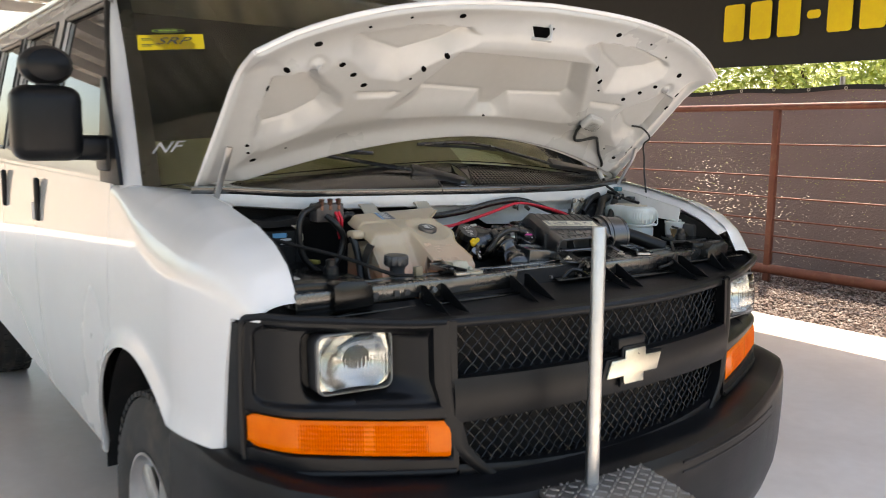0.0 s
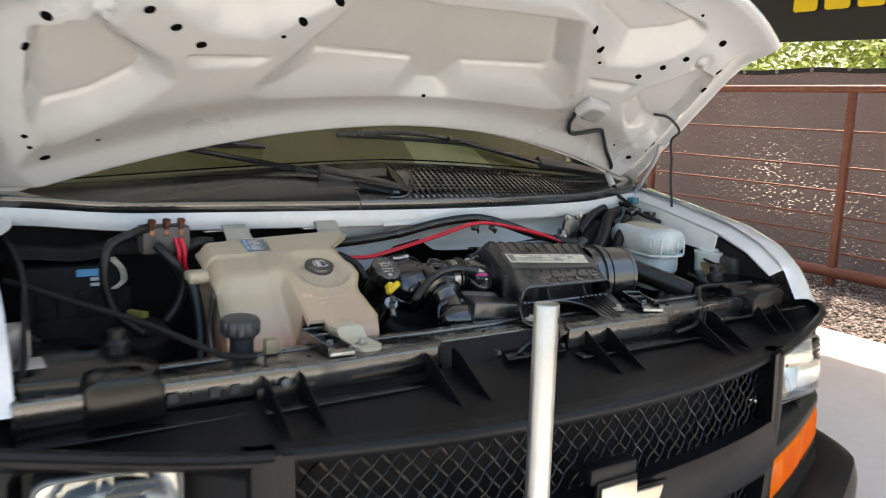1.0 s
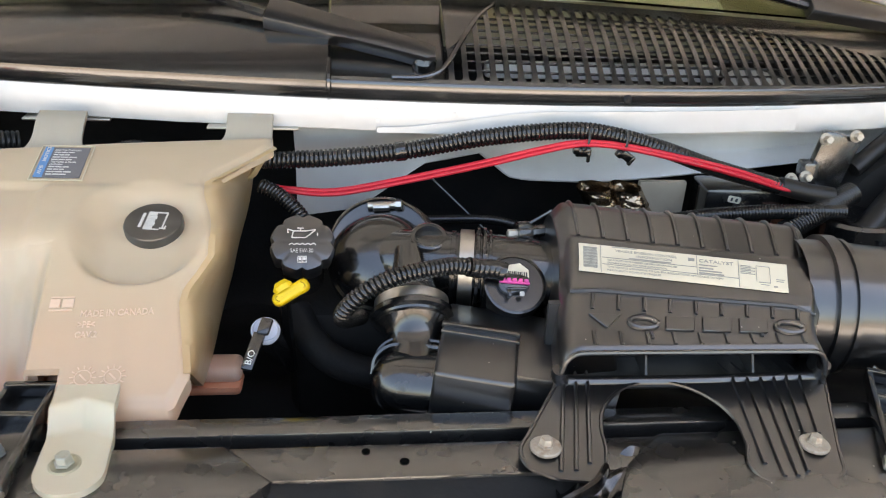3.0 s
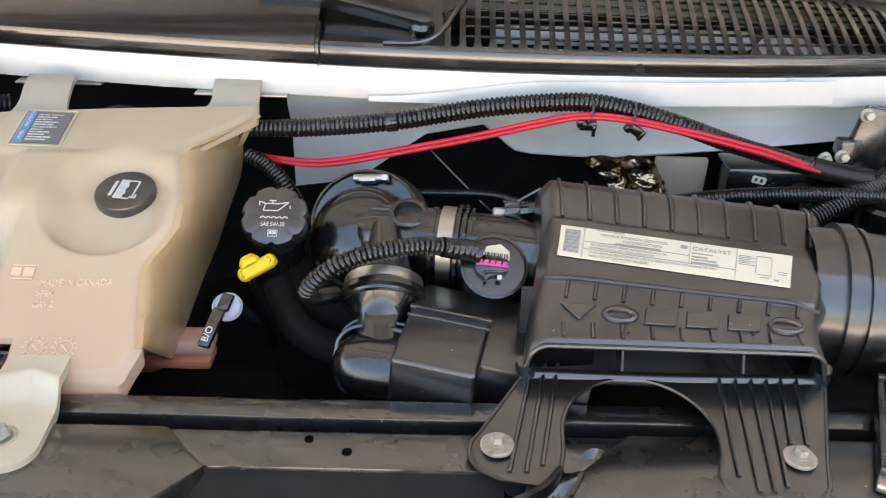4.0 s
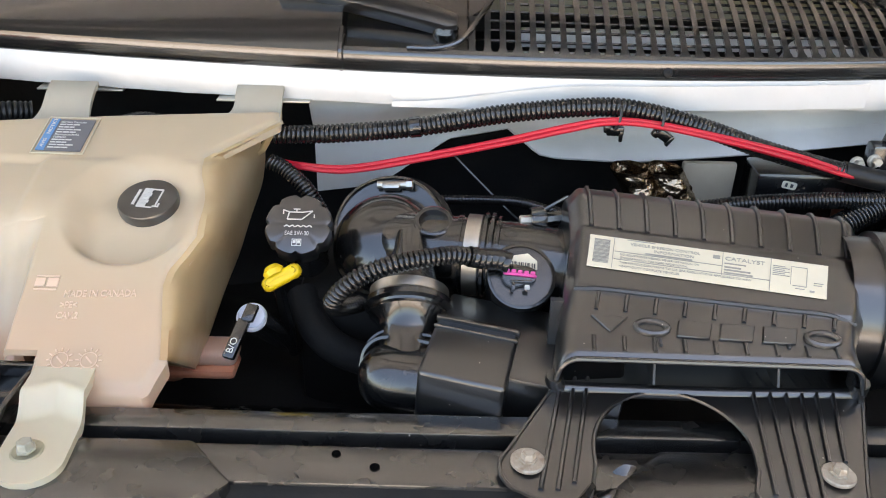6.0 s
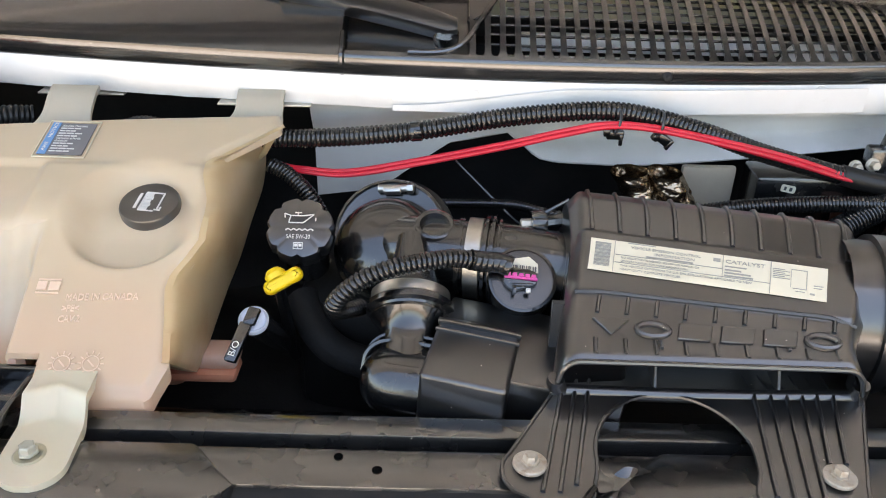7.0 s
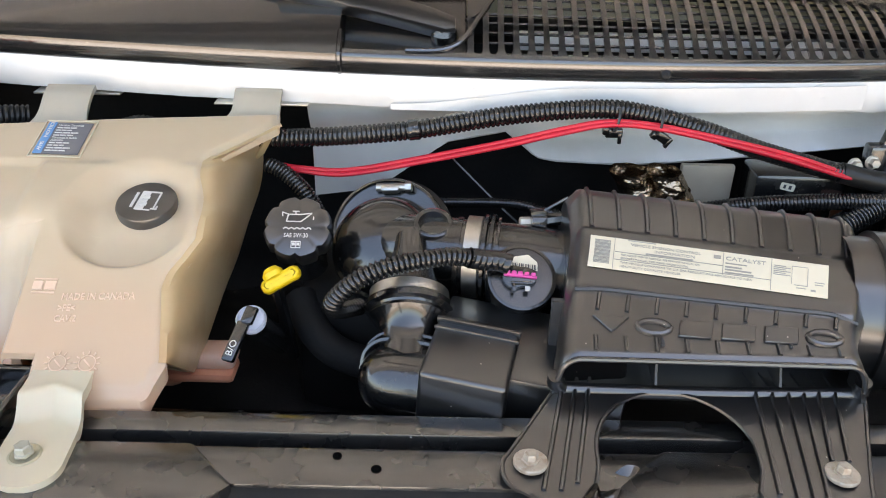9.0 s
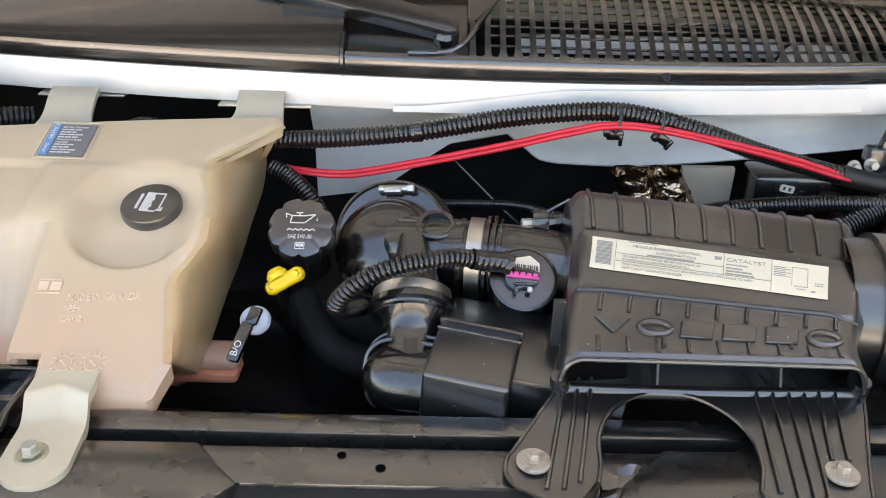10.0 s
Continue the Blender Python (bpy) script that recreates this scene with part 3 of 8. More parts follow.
# sunlit trees beyond the fence
def tree(x, y, h, seed):
    r = random.Random(seed)
    t = thing("tree", (x, y, -0.09), "broad tree with bright yellow-green sunlit leaves", "tree", group="trees beyond the fence")
    bm = BM()
    tips = []
    tube(bm, [(x, y, -0.1), (x + 0.1, y, h * 0.25), (x + r.uniform(-.2, .2), y + r.uniform(-.2, .2), h * 0.5)], 0.14, 8, 5)
    for k in range(9):
        a, rr = r.uniform(0, 6.28), r.uniform(0.9, 2.2)
        e = (x + rr * math.cos(a), y + rr * math.sin(a), h * r.uniform(0.35, 0.9))
        s = (x, y, h * r.uniform(0.2, 0.4))
        tube(bm, [s, tuple((p + q) / 2 + r.uniform(-.15, .15) for p, q in zip(s, e)), e], 0.045, 6, 4)
        tips.append(e)
    part("trunk", bm, M_BARK, t)
    vs, fs = [], []
    for e in tips + [(x + r.uniform(-1.6, 1.6), y + r.uniform(-1.6, 1.6), h * r.uniform(0.22, 0.95)) for _ in range(34)]:
        for k in range(230):
            c = Vector(e) + Vector((r.gauss(0, 0.42), r.gauss(0, 0.42), r.gauss(0, 0.36)))
            d = Vector((r.gauss(0, 1), r.gauss(0, 1), r.gauss(0, 1))).normalized()
            s = d.orthogonal().normalized()
            w, ln = 0.035, 0.09
            i = len(vs)
            vs += [c - d * ln, c + s * w, c + d * ln + Vector((0, 0, -0.02)), c - s * w]
            fs.append((i, i + 1, i + 2, i + 3))
    me = bpy.data.meshes.new("crown")
    me.from_pydata([tuple(v - t.location) for v in vs], [], fs)
    me.materials.append(M_LEAF)
    ob = new("crown", me)
    ob.parent = t
    return t


for i, (x, y, h) in enumerate(((11.0, 3.2, 3.8), (12.2, 6.2, 4.4), (11.4, 9.6, 4.0), (13.0, 13.5, 4.6), (11.8, 0.0, 4.1), (13.5, -3.2, 4.4))):
    tree(x, y, h, 20 + i)

# ---- the van: body ----
van = thing("van", (0, 2.5, 0), "white full-size passenger van parked with its bonnet raised", "van")
AXLE, RIM_Z, ARCH = 0.80, 0.385, 0.47


def yf(x):
    """The front's line in plan."""
    return -0.07 + 0.259 * x * x


def yc(x):
    """The cowl's front line in plan."""
    return 0.58 + 0.17 * x * x


def half_width(y):
    return 1.0 - 0.80 * max(0.0, 0.5 - y) ** 2


ZTOP = [(0.13, 1.09), (0.165, 1.13), (0.21, 1.205), (0.28, 1.25), (0.37, 1.283), (0.55, 1.318), (0.73, 1.345), (0.95, 1.352), (8, 1.352)]


def side_x(y, z):
    w = half_width(y)
    return w - 0.035 * (max(0, 0.95 - z) / 0.45) ** 2 - 0.02 * (max(0, z - 1.0) / 0.35) ** 2


def low_edge(y, yaxle):
    d = y - yaxle
    arch = 0.40 + 0.51 * math.sqrt(max(1 - (d / ARCH) ** 2, 0)) if abs(d) < ARCH else 0
    return max(arch, 0.455)


def side_panel(name, s, y0, y1, yaxle, top=None, front=False, ny=40):
    """One stretch of the outer side, from the sill or wheel arch up to the belt line; the front wing also rounds over to the bonnet's gap."""
    def f(u, v):
        y = y0 + (y1 - y0) * u
        zl = max(low_edge(y, yaxle), 0.79 + 0.308 * smoothstep(0.270, 0.240, y) if y < AXLE - 0.2 and front else 0)
        zt = lerp_table(ZTOP, y)
        if front:
            zs = max(zt - 0.20 + 0.15 * smoothstep(0.55, 1.03, y) + 0.11 * smoothstep(0.55, 0.24, y), zl + 0.006)
            sh = zt - zs
            if v < 0.6:
                z = zl + (zs - zl) * v / 0.6
                x = side_x(y, z)
            else:
                a = (v - 0.6) / 0.4 * math.pi / 2
                xs = side_x(y, zs)
                xin = 0.825 + 0.135 * smoothstep(0.70, 1.03, y)
                x = xin + (xs - xin) * math.cos(a) ** 0.8
                z = zs + sh * math.sin(a) ** 0.9
        else:
            z = zl + (zt - zl) * v
            x = side_x(y, z)
        lip = 0.016 * math.exp(-((z - zl) / 0.035) ** 2) * (1 if abs(y - yaxle) < ARCH + 0.05 else 0)
        return (s * (x + lip), y, z)
    us = sorted(set([i / ny for i in range(ny + 1)] + [min(1, max(0, (yaxle - ARCH * math.cos(math.pi * k / 24) - y0) / (y1 - y0))) for k in range(25)]))
    bm = BM()
    sheet(bm, f, 0, 22, 0.010, us=us, toward=(-s, 0, 0))
    return part(name, bm, M_PAINT, van)


G = 0.002
for s in (-1, 1):
    side_panel("front_wing", s, 0.166, 1.04 - G, AXLE, front=True, ny=50)
    side_panel("front_door", s, 1.04 + G, 2.14 - G, AXLE)
    side_panel("side_door", s, 2.14 + G, 2.92 - G, 9)
    side_panel("side_door_rear", s, 2.92 + G, 3.66 - G, 4.23)
    side_panel("rear_quarter", s, 3.66 + G, 5.55, 4.23, ny=50)

# dark shell behind the panels' gaps, wheel housings
for s in (-1, 1):
    bm = BM()
    sheet(bm, lambda u, v: (s * 0.94, 1.30 + 2.45 * u, 0.50 + 0.84 * v), 4, 2, 0.01)
    part("inner_side", bm, M_DARK, van)
    for ya in (AXLE, 4.23):
        bm = BM()
        sheet(bm, lambda u, v: (s * (0.62 + 0.345 * v), ya - ARCH * 1.02 * math.cos(math.pi * u), 0.40 + 0.52 * math.sin(math.pi * u)), 24, 1, 0.006)
        part("wheel_housing", bm, M_DARK, van)

# greenhouse
BELT, RAIL = 1.352, 1.93


def green_x(z):
    return 0.975 - 0.135 * ((z - BELT) / 0.65) ** 1.25 if z > BELT else 0.975


def ws(u, v):
    """The windscreen: u from -1 to 1 across, v from 0 at its foot to 1 at the roof."""
    fx, fy, fz = 0.915 * u, 0.70 + 0.236 * u * u, 1.42 - 0.077 * abs(u) ** 1.5
    tx, ty, tz = 0.812 * u, 1.42 + 0.13 * u * u, 2.03 - 0.02 * u * u
    bow = 0.02 * math.sin(math.pi * v)
    return Vector((fx + (tx - fx) * v, fy + (ty - fy) * v - bow, fz + (tz - fz) * v + bow * 0.6))


bm = BM()
sheet(bm, lambda u, v: ws(2 * u - 1, v), 40, 16, 0.005)
windshield = part("windshield", bm, M_WINDSHIELD, van, "dark tinted curved windscreen")
windshield.visible_shadow = False
for s in (-1, 1):
    bm = BM()   # black edge band
    sheet(bm, lambda u, v: ws(s * (0.955 + 0.05 * u), v) + Vector((0, -0.004, 0.003)), 3, 16, 0.002)
    part("windshield_band", bm, M_GLOSSBLK, van)
    bm = BM()   # front pillar

    def pillar(u, v):
        p = ws(s * 1.0, v)
        q = Vector((s * green_x(p.z), p.y + 0.022 - 0.005 * v, p.z - 0.01))
        r = p.lerp(q, u)
        return (r.x + s * 0.012 * math.sin(math.pi * u), r.y - 0.012 * math.sin(math.pi * u), r.z)
    sheet(bm, pillar, 6, 16, 0.012)
    part("front_pillar", bm, M_PAINT, van)


def rail_panel(nm, s, y0, y1, z0, z1, mat, thick=0.012, inset=0.0, lean=0.0):
    bm = BM()
    sheet(bm, lambda u, v: (s * (green_x(z0 + (z1 - z0) * v) - inset), y0 + (y1 - y0) * u + lean * v * (1 - u), z0 + (z1 - z0) * v), max(2, int((y1 - y0) * 8)), 10, thick, toward=(-s, 0, 0))
    return part(nm, bm, mat, van)


for s in (-1, 1):
    rail_panel("belt_strip", s, 1.18, 5.55, BELT, 1.42, M_PAINT)
    for y0, y1 in ((2.04, 2.22), (2.86, 3.00), (3.62, 3.76), (4.55, 4.70), (5.40, 5.55)):
        rail_panel("side_pillar", s, y0, y1, 1.42, RAIL, M_PAINT)
    bm = BM()
    sheet(bm, lambda u, v: (s * green_x(RAIL + 0.10 * v) - s * 0.05 * v * v, 1.40 + 4.15 * u, RAIL + 0.13 * v), 20, 6, 0.012, toward=(-s, 0, 0))
    part("roof_rail", bm, M_PAINT, van)
    for k, (y0, y1) in enumerate(((1.03, 2.05), (2.21, 2.87), (2.99, 3.63), (3.75, 4.56), (4.69, 5.41))):
        g = rail_panel("side_window", s, y0, y1, 1.41, RAIL + 0.01, M_SIDEGLASS, 0.004, 0.014, lean=0.44 if k == 0 else 0)
        g.visible_shadow = False
        bm = BM()
        for (a, b, c, d) in ((y0, 1.42, y1, 1.42), (y0 + (0.44 if k == 0 else 0), RAIL, y1, RAIL), (y0, 1.42, y0 + (0.44 if k == 0 else 0), RAIL), (y1, 1.42, y1, RAIL)):
            pts = [(s * (green_x(b + (d - b) * t) - 0.002), a + (c - a) * t, b + (d - b) * t) for t in (0, 0.33, 0.66, 1)]
            tube(bm, pts, 0.011, 6, 3)
        part("window_seal", bm, M_RUBBER, van)
    bm = BM()   # black corner behind the mirror
    slab(bm, [(0.945, BELT), (1.16, BELT), (1.15, 1.49), (1.10, 1.66), (1.075, 1.66), (0.985, 1.47)], 0, 0.012, 0.002,
         Matrix(((0, 0, s, s * 0.968), (1, 0, 0, 0), (0, 1, 0, 0), (0, 0, 0, 1))))
    part("mirror_corner", bm, M_TRIM, van)
bm = BM()
sheet(bm, lambda u, v: (0.80 * (2 * u - 1), 1.42 + 0.13 * (2 * u - 1) ** 2 + 4.1 * v, 2.05 + 0.06 * math.cos((2 * u - 1) * 1.4) * smoothstep(-0.05, 0.15, v)), 16, 20, 0.015)
part("roof", bm, M_PAINT, van)
bm = BM()
box(bm, (0, 5.53, 1.25), (1.86, 0.04, 1.6), 0.01)
part("rear_end", bm, M_PAINT, van)
bm = BM()
box(bm, (0, 3.4, 0.52), (1.80, 4.3, 0.05), 0.01)
part("cabin_floor", bm, M_DARK, van)
# added dark panel that blocks light and view from the rear windows
bm = BM()
box(bm, (0, 2.20, 1.25), (1.66, 0.06, 1.50), 0.02)
part("cabin_bulkhead", bm, M_DARK, van)
def dash_z(x, y):
    k = abs(x) / 0.86
    return 1.385 + 0.55 * (y - 0.80 - 0.19 * k * k) - 0.05 * k ** 1.5


bm = BM()


def dash_pt(u, v):
    x = 0.86 * (2 * u - 1)
    y = 0.760 + 0.19 * (2 * u - 1) ** 2 + 0.32 * v
    return (x, y, dash_z(x, y) - 0.12 * smoothstep(0.88, 1, v))


sheet(bm, dash_pt, 24, 16, 0.02, toward=(0, 0, -1))
dash = part("dashboard", bm, M_DASH, van, "tan vinyl dashboard top behind the windscreen")

# door pulls and sill strips
for s in (-1, 1):
    for y in (2.06, 2.85):
        bm = BM()
        x = side_x(y, 1.23) + 0.008
        box(bm, (s * x, y, 1.235), (0.022, 0.034, 0.17), 0.010)
        part("door_pull", bm, M_TRIM, van, "black vertical door pull")
    bm = BM()
    cyl(bm, (s * 0.998, 2.14, 1.15), (s * 0.998, 2.14, 1.22), 0.011, seg=10)
    part("door_hinge", bm, M_PAINT, van)

# wheels
def wheel(x, y):
    s = 1 if x > 0 else -1
    w = new("wheel")
    w.parent = van
    w.location = Vector((x, y, RIM_Z)) - Vector(van.location)
    o = Vector((x, y, RIM_Z))
    bm = BM()
    lathe(bm, o - Vector((s * 0.12, 0, 0)), (s, 0, 0), [(0.20, 0.02), (0.235, 0.0), (0.33, 0.004), (0.368, 0.02), (0.379, 0.045), (0.384, 0.12), (0.379, 0.195), (0.368, 0.22), (0.33, 0.238), (0.235, 0.24), (0.205, 0.225), (0.20, 0.02)], 64)
    for k in range(58):
        a = 2 * math.pi * k / 58
        for h, sk in ((0.03, 0.02), (0.085, -0.02), (0.15, 0.02), (0.205, -0.02)):
            c = o + Vector((s * (h - 0.12), math.cos(a + sk) * 0.381, math.sin(a + sk) * 0.381))
            box(bm, c, (0.036, 0.026, 0.014), 0.0, Matrix.Rotation(a + sk - math.pi / 2, 3, "X"))
    part("tyre", bm, M_TYRE, w)
    bm = BM()
    lathe(bm, o - Vector((s * 0.10, 0, 0)), (s, 0, 0), [(0.206, 0.0), (0.200, 0.03), (0.185, 0.10), (0.190, 0.18), (0.208, 0.205), (0.214, 0.215), (0.206, 0.215), (0.196, 0.19), (0.180, 0.17), (0.180, 0.02)], 48)
    for k in range(5):
        a = 2 * math.pi * k / 5 + 0.3
        m = Matrix.Rotation(a, 3, "X")
        box(bm, o + m @ Vector((s * 0.075, 0.0, 0.12)), (0.03, 0.075, 0.16), 0.012, m)
    cyl(bm, o + Vector((s * 0.03, 0, 0)), o + Vector((s * 0.105, 0, 0)), 0.075, 0.06, 28, 0.01)
    part("rim", bm, M_ALU, w, "silver five-spoke steel rim")
    bm = BM()
    cyl(bm, o + Vector((s * -0.06, 0, 0)), o + Vector((s * 0.02, 0, 0)), 0.17, seg=28)
    part("brake_drum", bm, M_DARK, w)


for x, y in ((-0.855, AXLE), (0.855, AXLE), (-0.855, 4.23), (0.855, 4.23)):
    wheel(x, y)

# door mirror with its upper blind-spot housing
def mirror(s):
    t = thing("wing_mirror", (s * 1.0, 1.15, 1.42), "large black towing mirror with a round upper housing", "mirror", group="door mirrors")
    bm = BM()
    box(bm, (s * 1.035, 1.08, 1.455), (0.17, 0.085, 0.072), 0.024, seg=3)
    box(bm, (s * 0.975, 1.10, 1.435), (0.03, 0.13, 0.10), 0.012)
    part("arm", bm, M_TRIM, t)
    bm = BM()
    box(bm, (s * 1.138, 1.07, 1.522), (0.182, 0.12, 0.208), 0.04, seg=4)
    part("head", bm, M_TRIM, t)
    bm = BM()
    lathe(bm, (s * 1.130, 1.11, 1.682), (0, -1, 0), [(0, -0.006), (0.055, -0.005), (0.062, 0.015), (0.060, 0.05), (0.048, 0.075), (0.02, 0.088), (0, 0.09)], 32)
    for w_ in bm.verts:
        w_.co = Vector((s * 1.130 + (w_.co.x - s * 1.130) * 1.14, w_.co.y, 1.682 + (w_.co.z - 1.682) * 0.90))
    part("blind_spot_housing", bm, M_TRIM, t)
    bm = BM()
    cyl(bm, (s * 1.130, 1.08, 1.60), (s * 1.130, 1.08, 1.66), 0.03, seg=16)
    part("neck", bm, M_TRIM, t)
    bm = BM()
    box(bm, (s * 1.138, 1.131, 1.522), (0.150, 0.004, 0.175), 0.001)
    part("glass", bm, M_MIRROR, t, "mirror glass")


mirror(-1)
mirror(1)

# notes on the windscreen's inside
def on_ws(u, v, off=-0.004):
    p = ws(u, v)
    du, dv = ws(u + 0.01, v) - p, ws(u, v + 0.01) - p
    n_ = du.cross(dv).normalized()
    return frame_of(p + n_ * -off, du, dv)


note = thing("windshield_note", ws(-0.86, 0.645), "yellow paper note with black marker writing on the windscreen", "note")
m0 = on_ws(-0.845, 0.638)
bm = BM()
box(bm, m0 @ Vector((0, 0, 0)), (0.205, 0.076, 0.0006), 0, m0.to_3x3())
part("paper", bm, M_YPAPER, note)
bm = words("SRP", 0.05, m0 @ Matrix.Translation((-0.050, -0.012, 0.0012)), 0.0003, shear=0.45, width=1.3)
part("writing", bm, M_INK, note)
bm = BM()
bars(bm, m0 @ Matrix.Translation((0, 0, 0.001)), [(-0.09, 0.018, 0.03, 0.003), (-0.09, 0.011, 0.035, 0.003), (-0.09, -0.012, 0.035, 0.003), (-0.09, -0.019, 0.03, 0.003)])
part("small_print", bm, M_INK, note)
m1 = on_ws(-0.845, 0.700)
dec = thing("oval_sticker", m1.translation, "small green oval sticker on the windscreen", "sticker")
bm = BM()
slab(bm, [(0.052 * math.cos(a), 0.011 * math.sin(a)) for a in (2 * math.pi * k / 28 for k in range(28))], 0, 0.0006, 0, m1)
part("oval", bm, M_GREEN, dec)
bm = BM()
slab(bm, [(0.047 * math.cos(a), 0.0085 * math.sin(a)) for a in (2 * math.pi * k / 28 for k in range(28))], 0.0006, 0.001, 0, m1)
part("oval_field", bm, M_INK, dec)
bm = BM()
bars(bm, m1 @ Matrix.Translation((0, 0, 0.0014)), [(-0.030, 0, 0.016, 0.008), (-0.011, 0, 0.018, 0.008), (0.011, 0, 0.018, 0.008)])
part("oval_marks", bm, M_GREEN, dec)
m2 = on_ws(-0.925, 0.15)
bm = words("NF", 0.055, m2 @ Matrix.Translation((-0.045, -0.02, 0.001)), 0.0004, shear=0.5, width=1.2)
solo("marker_writing", bm, M_PRINT, "white marker letters on the windscreen glass", "writing")
# sheet of paper on the dashboard
bm = BM()


def sheet_pt(u, v):
    x0, y0 = 0.165 + 0.275 * u, 0.825 + 0.040 * u
    x1, y1 = 0.184 + 0.236 * u, 0.958 - 0.003 * u
    x, y = x0 + (x1 - x0) * v, y0 + (y1 - y0) * v
    return (x, y, dash_z(x, y) + 0.003)


sheet(bm, sheet_pt, 8, 8, 0.001, toward=(0, 0, -1))
solo("paper_sheet", bm, M_PAPER, "pale paper sheet lying on the dashboard", "paper")
# ---- raised bonnet ----
HO, HA, HN = Vector((0, 0.735, 1.352)), Vector((0, -0.725, 0.688)), Vector((0, 0.688, 0.725))


def hood_pt(u, t, w=0.0):
    """A point of the bonnet: u across (-1 to 1), t from its rear edge (0) to its front edge (1), w metres outwards."""
    au = abs(u)
    rear = 0.20 * (1 - au ** 1.8) - 0.01
    front = 0.547 + 0.165 * (1 - au ** 3.2) + 0.024 * u
    v = rear + (front - rear) * t
    crown = 0.015 + (0.045 - 0.018 * smoothstep(0.0, 0.8, t)) * (1 - u * u) - 0.03 * smoothstep(0.80, 1.0, t) * (0.4 + au) - 0.006 * smoothstep(0.9, 1, au)
    return HO + Vector((u * 0.833, 0, 0)) + HA * v + HN * (crown + w)


def hood_at(x, v):
    """(u, t) of the place x metres across and v metres up from the hinge."""
    u = x / 0.833
    au = min(abs(u), 1)
    rear = 0.20 * (1 - au ** 1.8) - 0.01
    front = 0.547 + 0.165 * (1 - au ** 3.2) + 0.024 * u
    return u, (v - rear) / (front - rear)


def poly_dist(p, poly):
    """Signed distance to a polygon (inside: negative)."""
    inside, best = False, 9.0
    for (x0, y0), (x1, y1) in zip(poly, poly[1:] + poly[:1]):
        dx, dy = x1 - x0, y1 - y0
        k = min(1, max(0, ((p[0] - x0) * dx + (p[1] - y0) * dy) / (dx * dx + dy * dy)))
        best = min(best, math.hypot(p[0] - x0 - k * dx, p[1] - y0 - k * dy))
        if (y0 > p[1]) != (y1 > p[1]) and p[0] < (x1 - x0) * (p[1] - y0) / (y1 - y0) + x0:
            inside = not inside
    return -best if inside else best


# pockets pressed into the bonnet's inner panel: outline (metres across, metres up), depth, softness
POCKETS = [
    ([(-0.25, 0.556), (0.25, 0.556), (0.33, 0.41), (0.385, 0.325), (0.375, 0.295), (0.33, 0.283), (0, 0.293), (-0.33, 0.283), (-0.375, 0.295), (-0.385, 0.325), (-0.33, 0.41)],
     [(-0.215, 0.535), (0.215, 0.535), (0.285, 0.410), (0.27, 0.390), (0.055, 0.380), (0.022, 0.325), (-0.022, 0.325), (-0.055, 0.380), (-0.27, 0.390), (-0.285, 0.410)], 0.044),
]
for _s in (-1, 1):
    POCKETS += [
        ([(_s * x, v) for x, v in ((0.770, 0.44), (0.66, 0.472), (0.615, 0.435), (0.545, 0.385), (0.520, 0.335), (0.60, 0.240), (0.70, 0.165), (0.765, 0.205))],
         [(_s * x, v) for x, v in ((0.735, 0.430), (0.655, 0.458), (0.640, 0.415), (0.600, 0.385), (0.582, 0.360), (0.592, 0.330), (0.653, 0.280), (0.720, 0.255), (0.745, 0.295))], 0.040),
        ([(_s * x, v) for x, v in ((0.635, 0.585), (0.42, 0.636), (0.17, 0.636), (0.16, 0.600), (0.27, 0.555), (0.395, 0.440), (0.49, 0.450), (0.575, 0.510))],
         [(_s * x, v) for x, v in ((0.570, 0.575), (0.42, 0.612), (0.25, 0.618), (0.31, 0.570), (0.42, 0.520), (0.52, 0.545))], 0.040),
        ([(_s * x, v) for x, v in ((0.520, 0.400), (0.365, 0.405), (0.39, 0.375), (0.50, 0.368))],
         [(_s * x, v) for x, v in ((0.505, 0.393), (0.38, 0.396), (0.385, 0.392), (0.50, 0.389))], 0.010),
    ]


def inner_depth(u, t):
    p = hood_pt(u, t)
    x, v = p.x, (p - HO).dot(HA)
    d = 0.050
    for outer, inner, depth in POCKETS:
        a = poly_dist((x, v), outer)
        if a < 0:
            b = max(0.0, poly_dist((x, v), inner))
            k = -a / (b - a)
            d -= 0.0035 * math.exp(-(poly_dist((x, v), inner) / 0.0045) ** 2) * (1 if depth > 0.02 else 0)
            d -= depth * (k + 0.25 * (smoothstep(0, 1, k) - k))
    d -= 0.018 * smoothstep(0.02, 0.13, t) * smoothstep(0.32, 0.13, t)     # the rear border turns to the front
    edge = min((1 - abs(u)) * 0.833, (1 - t) * 0.5)          # flat hemmed flange round the sides and front
    d = min(d, 0.014 + 0.036 * smoothstep(0.025, 0.13, edge))
    d *= smoothstep(0.0, 0.010, edge) * smoothstep(0.004, 0.030, t * 0.75)
    for s in (-1, 1):    # round dimples beside the latch corners
        r = math.hypot(x - s * 0.655, v - 0.485)
        d -= 0.006 * smoothstep(0.032, 0.018, r) - 0.010 * smoothstep(0.014, 0.006, r)
    return max(d, 0.004)


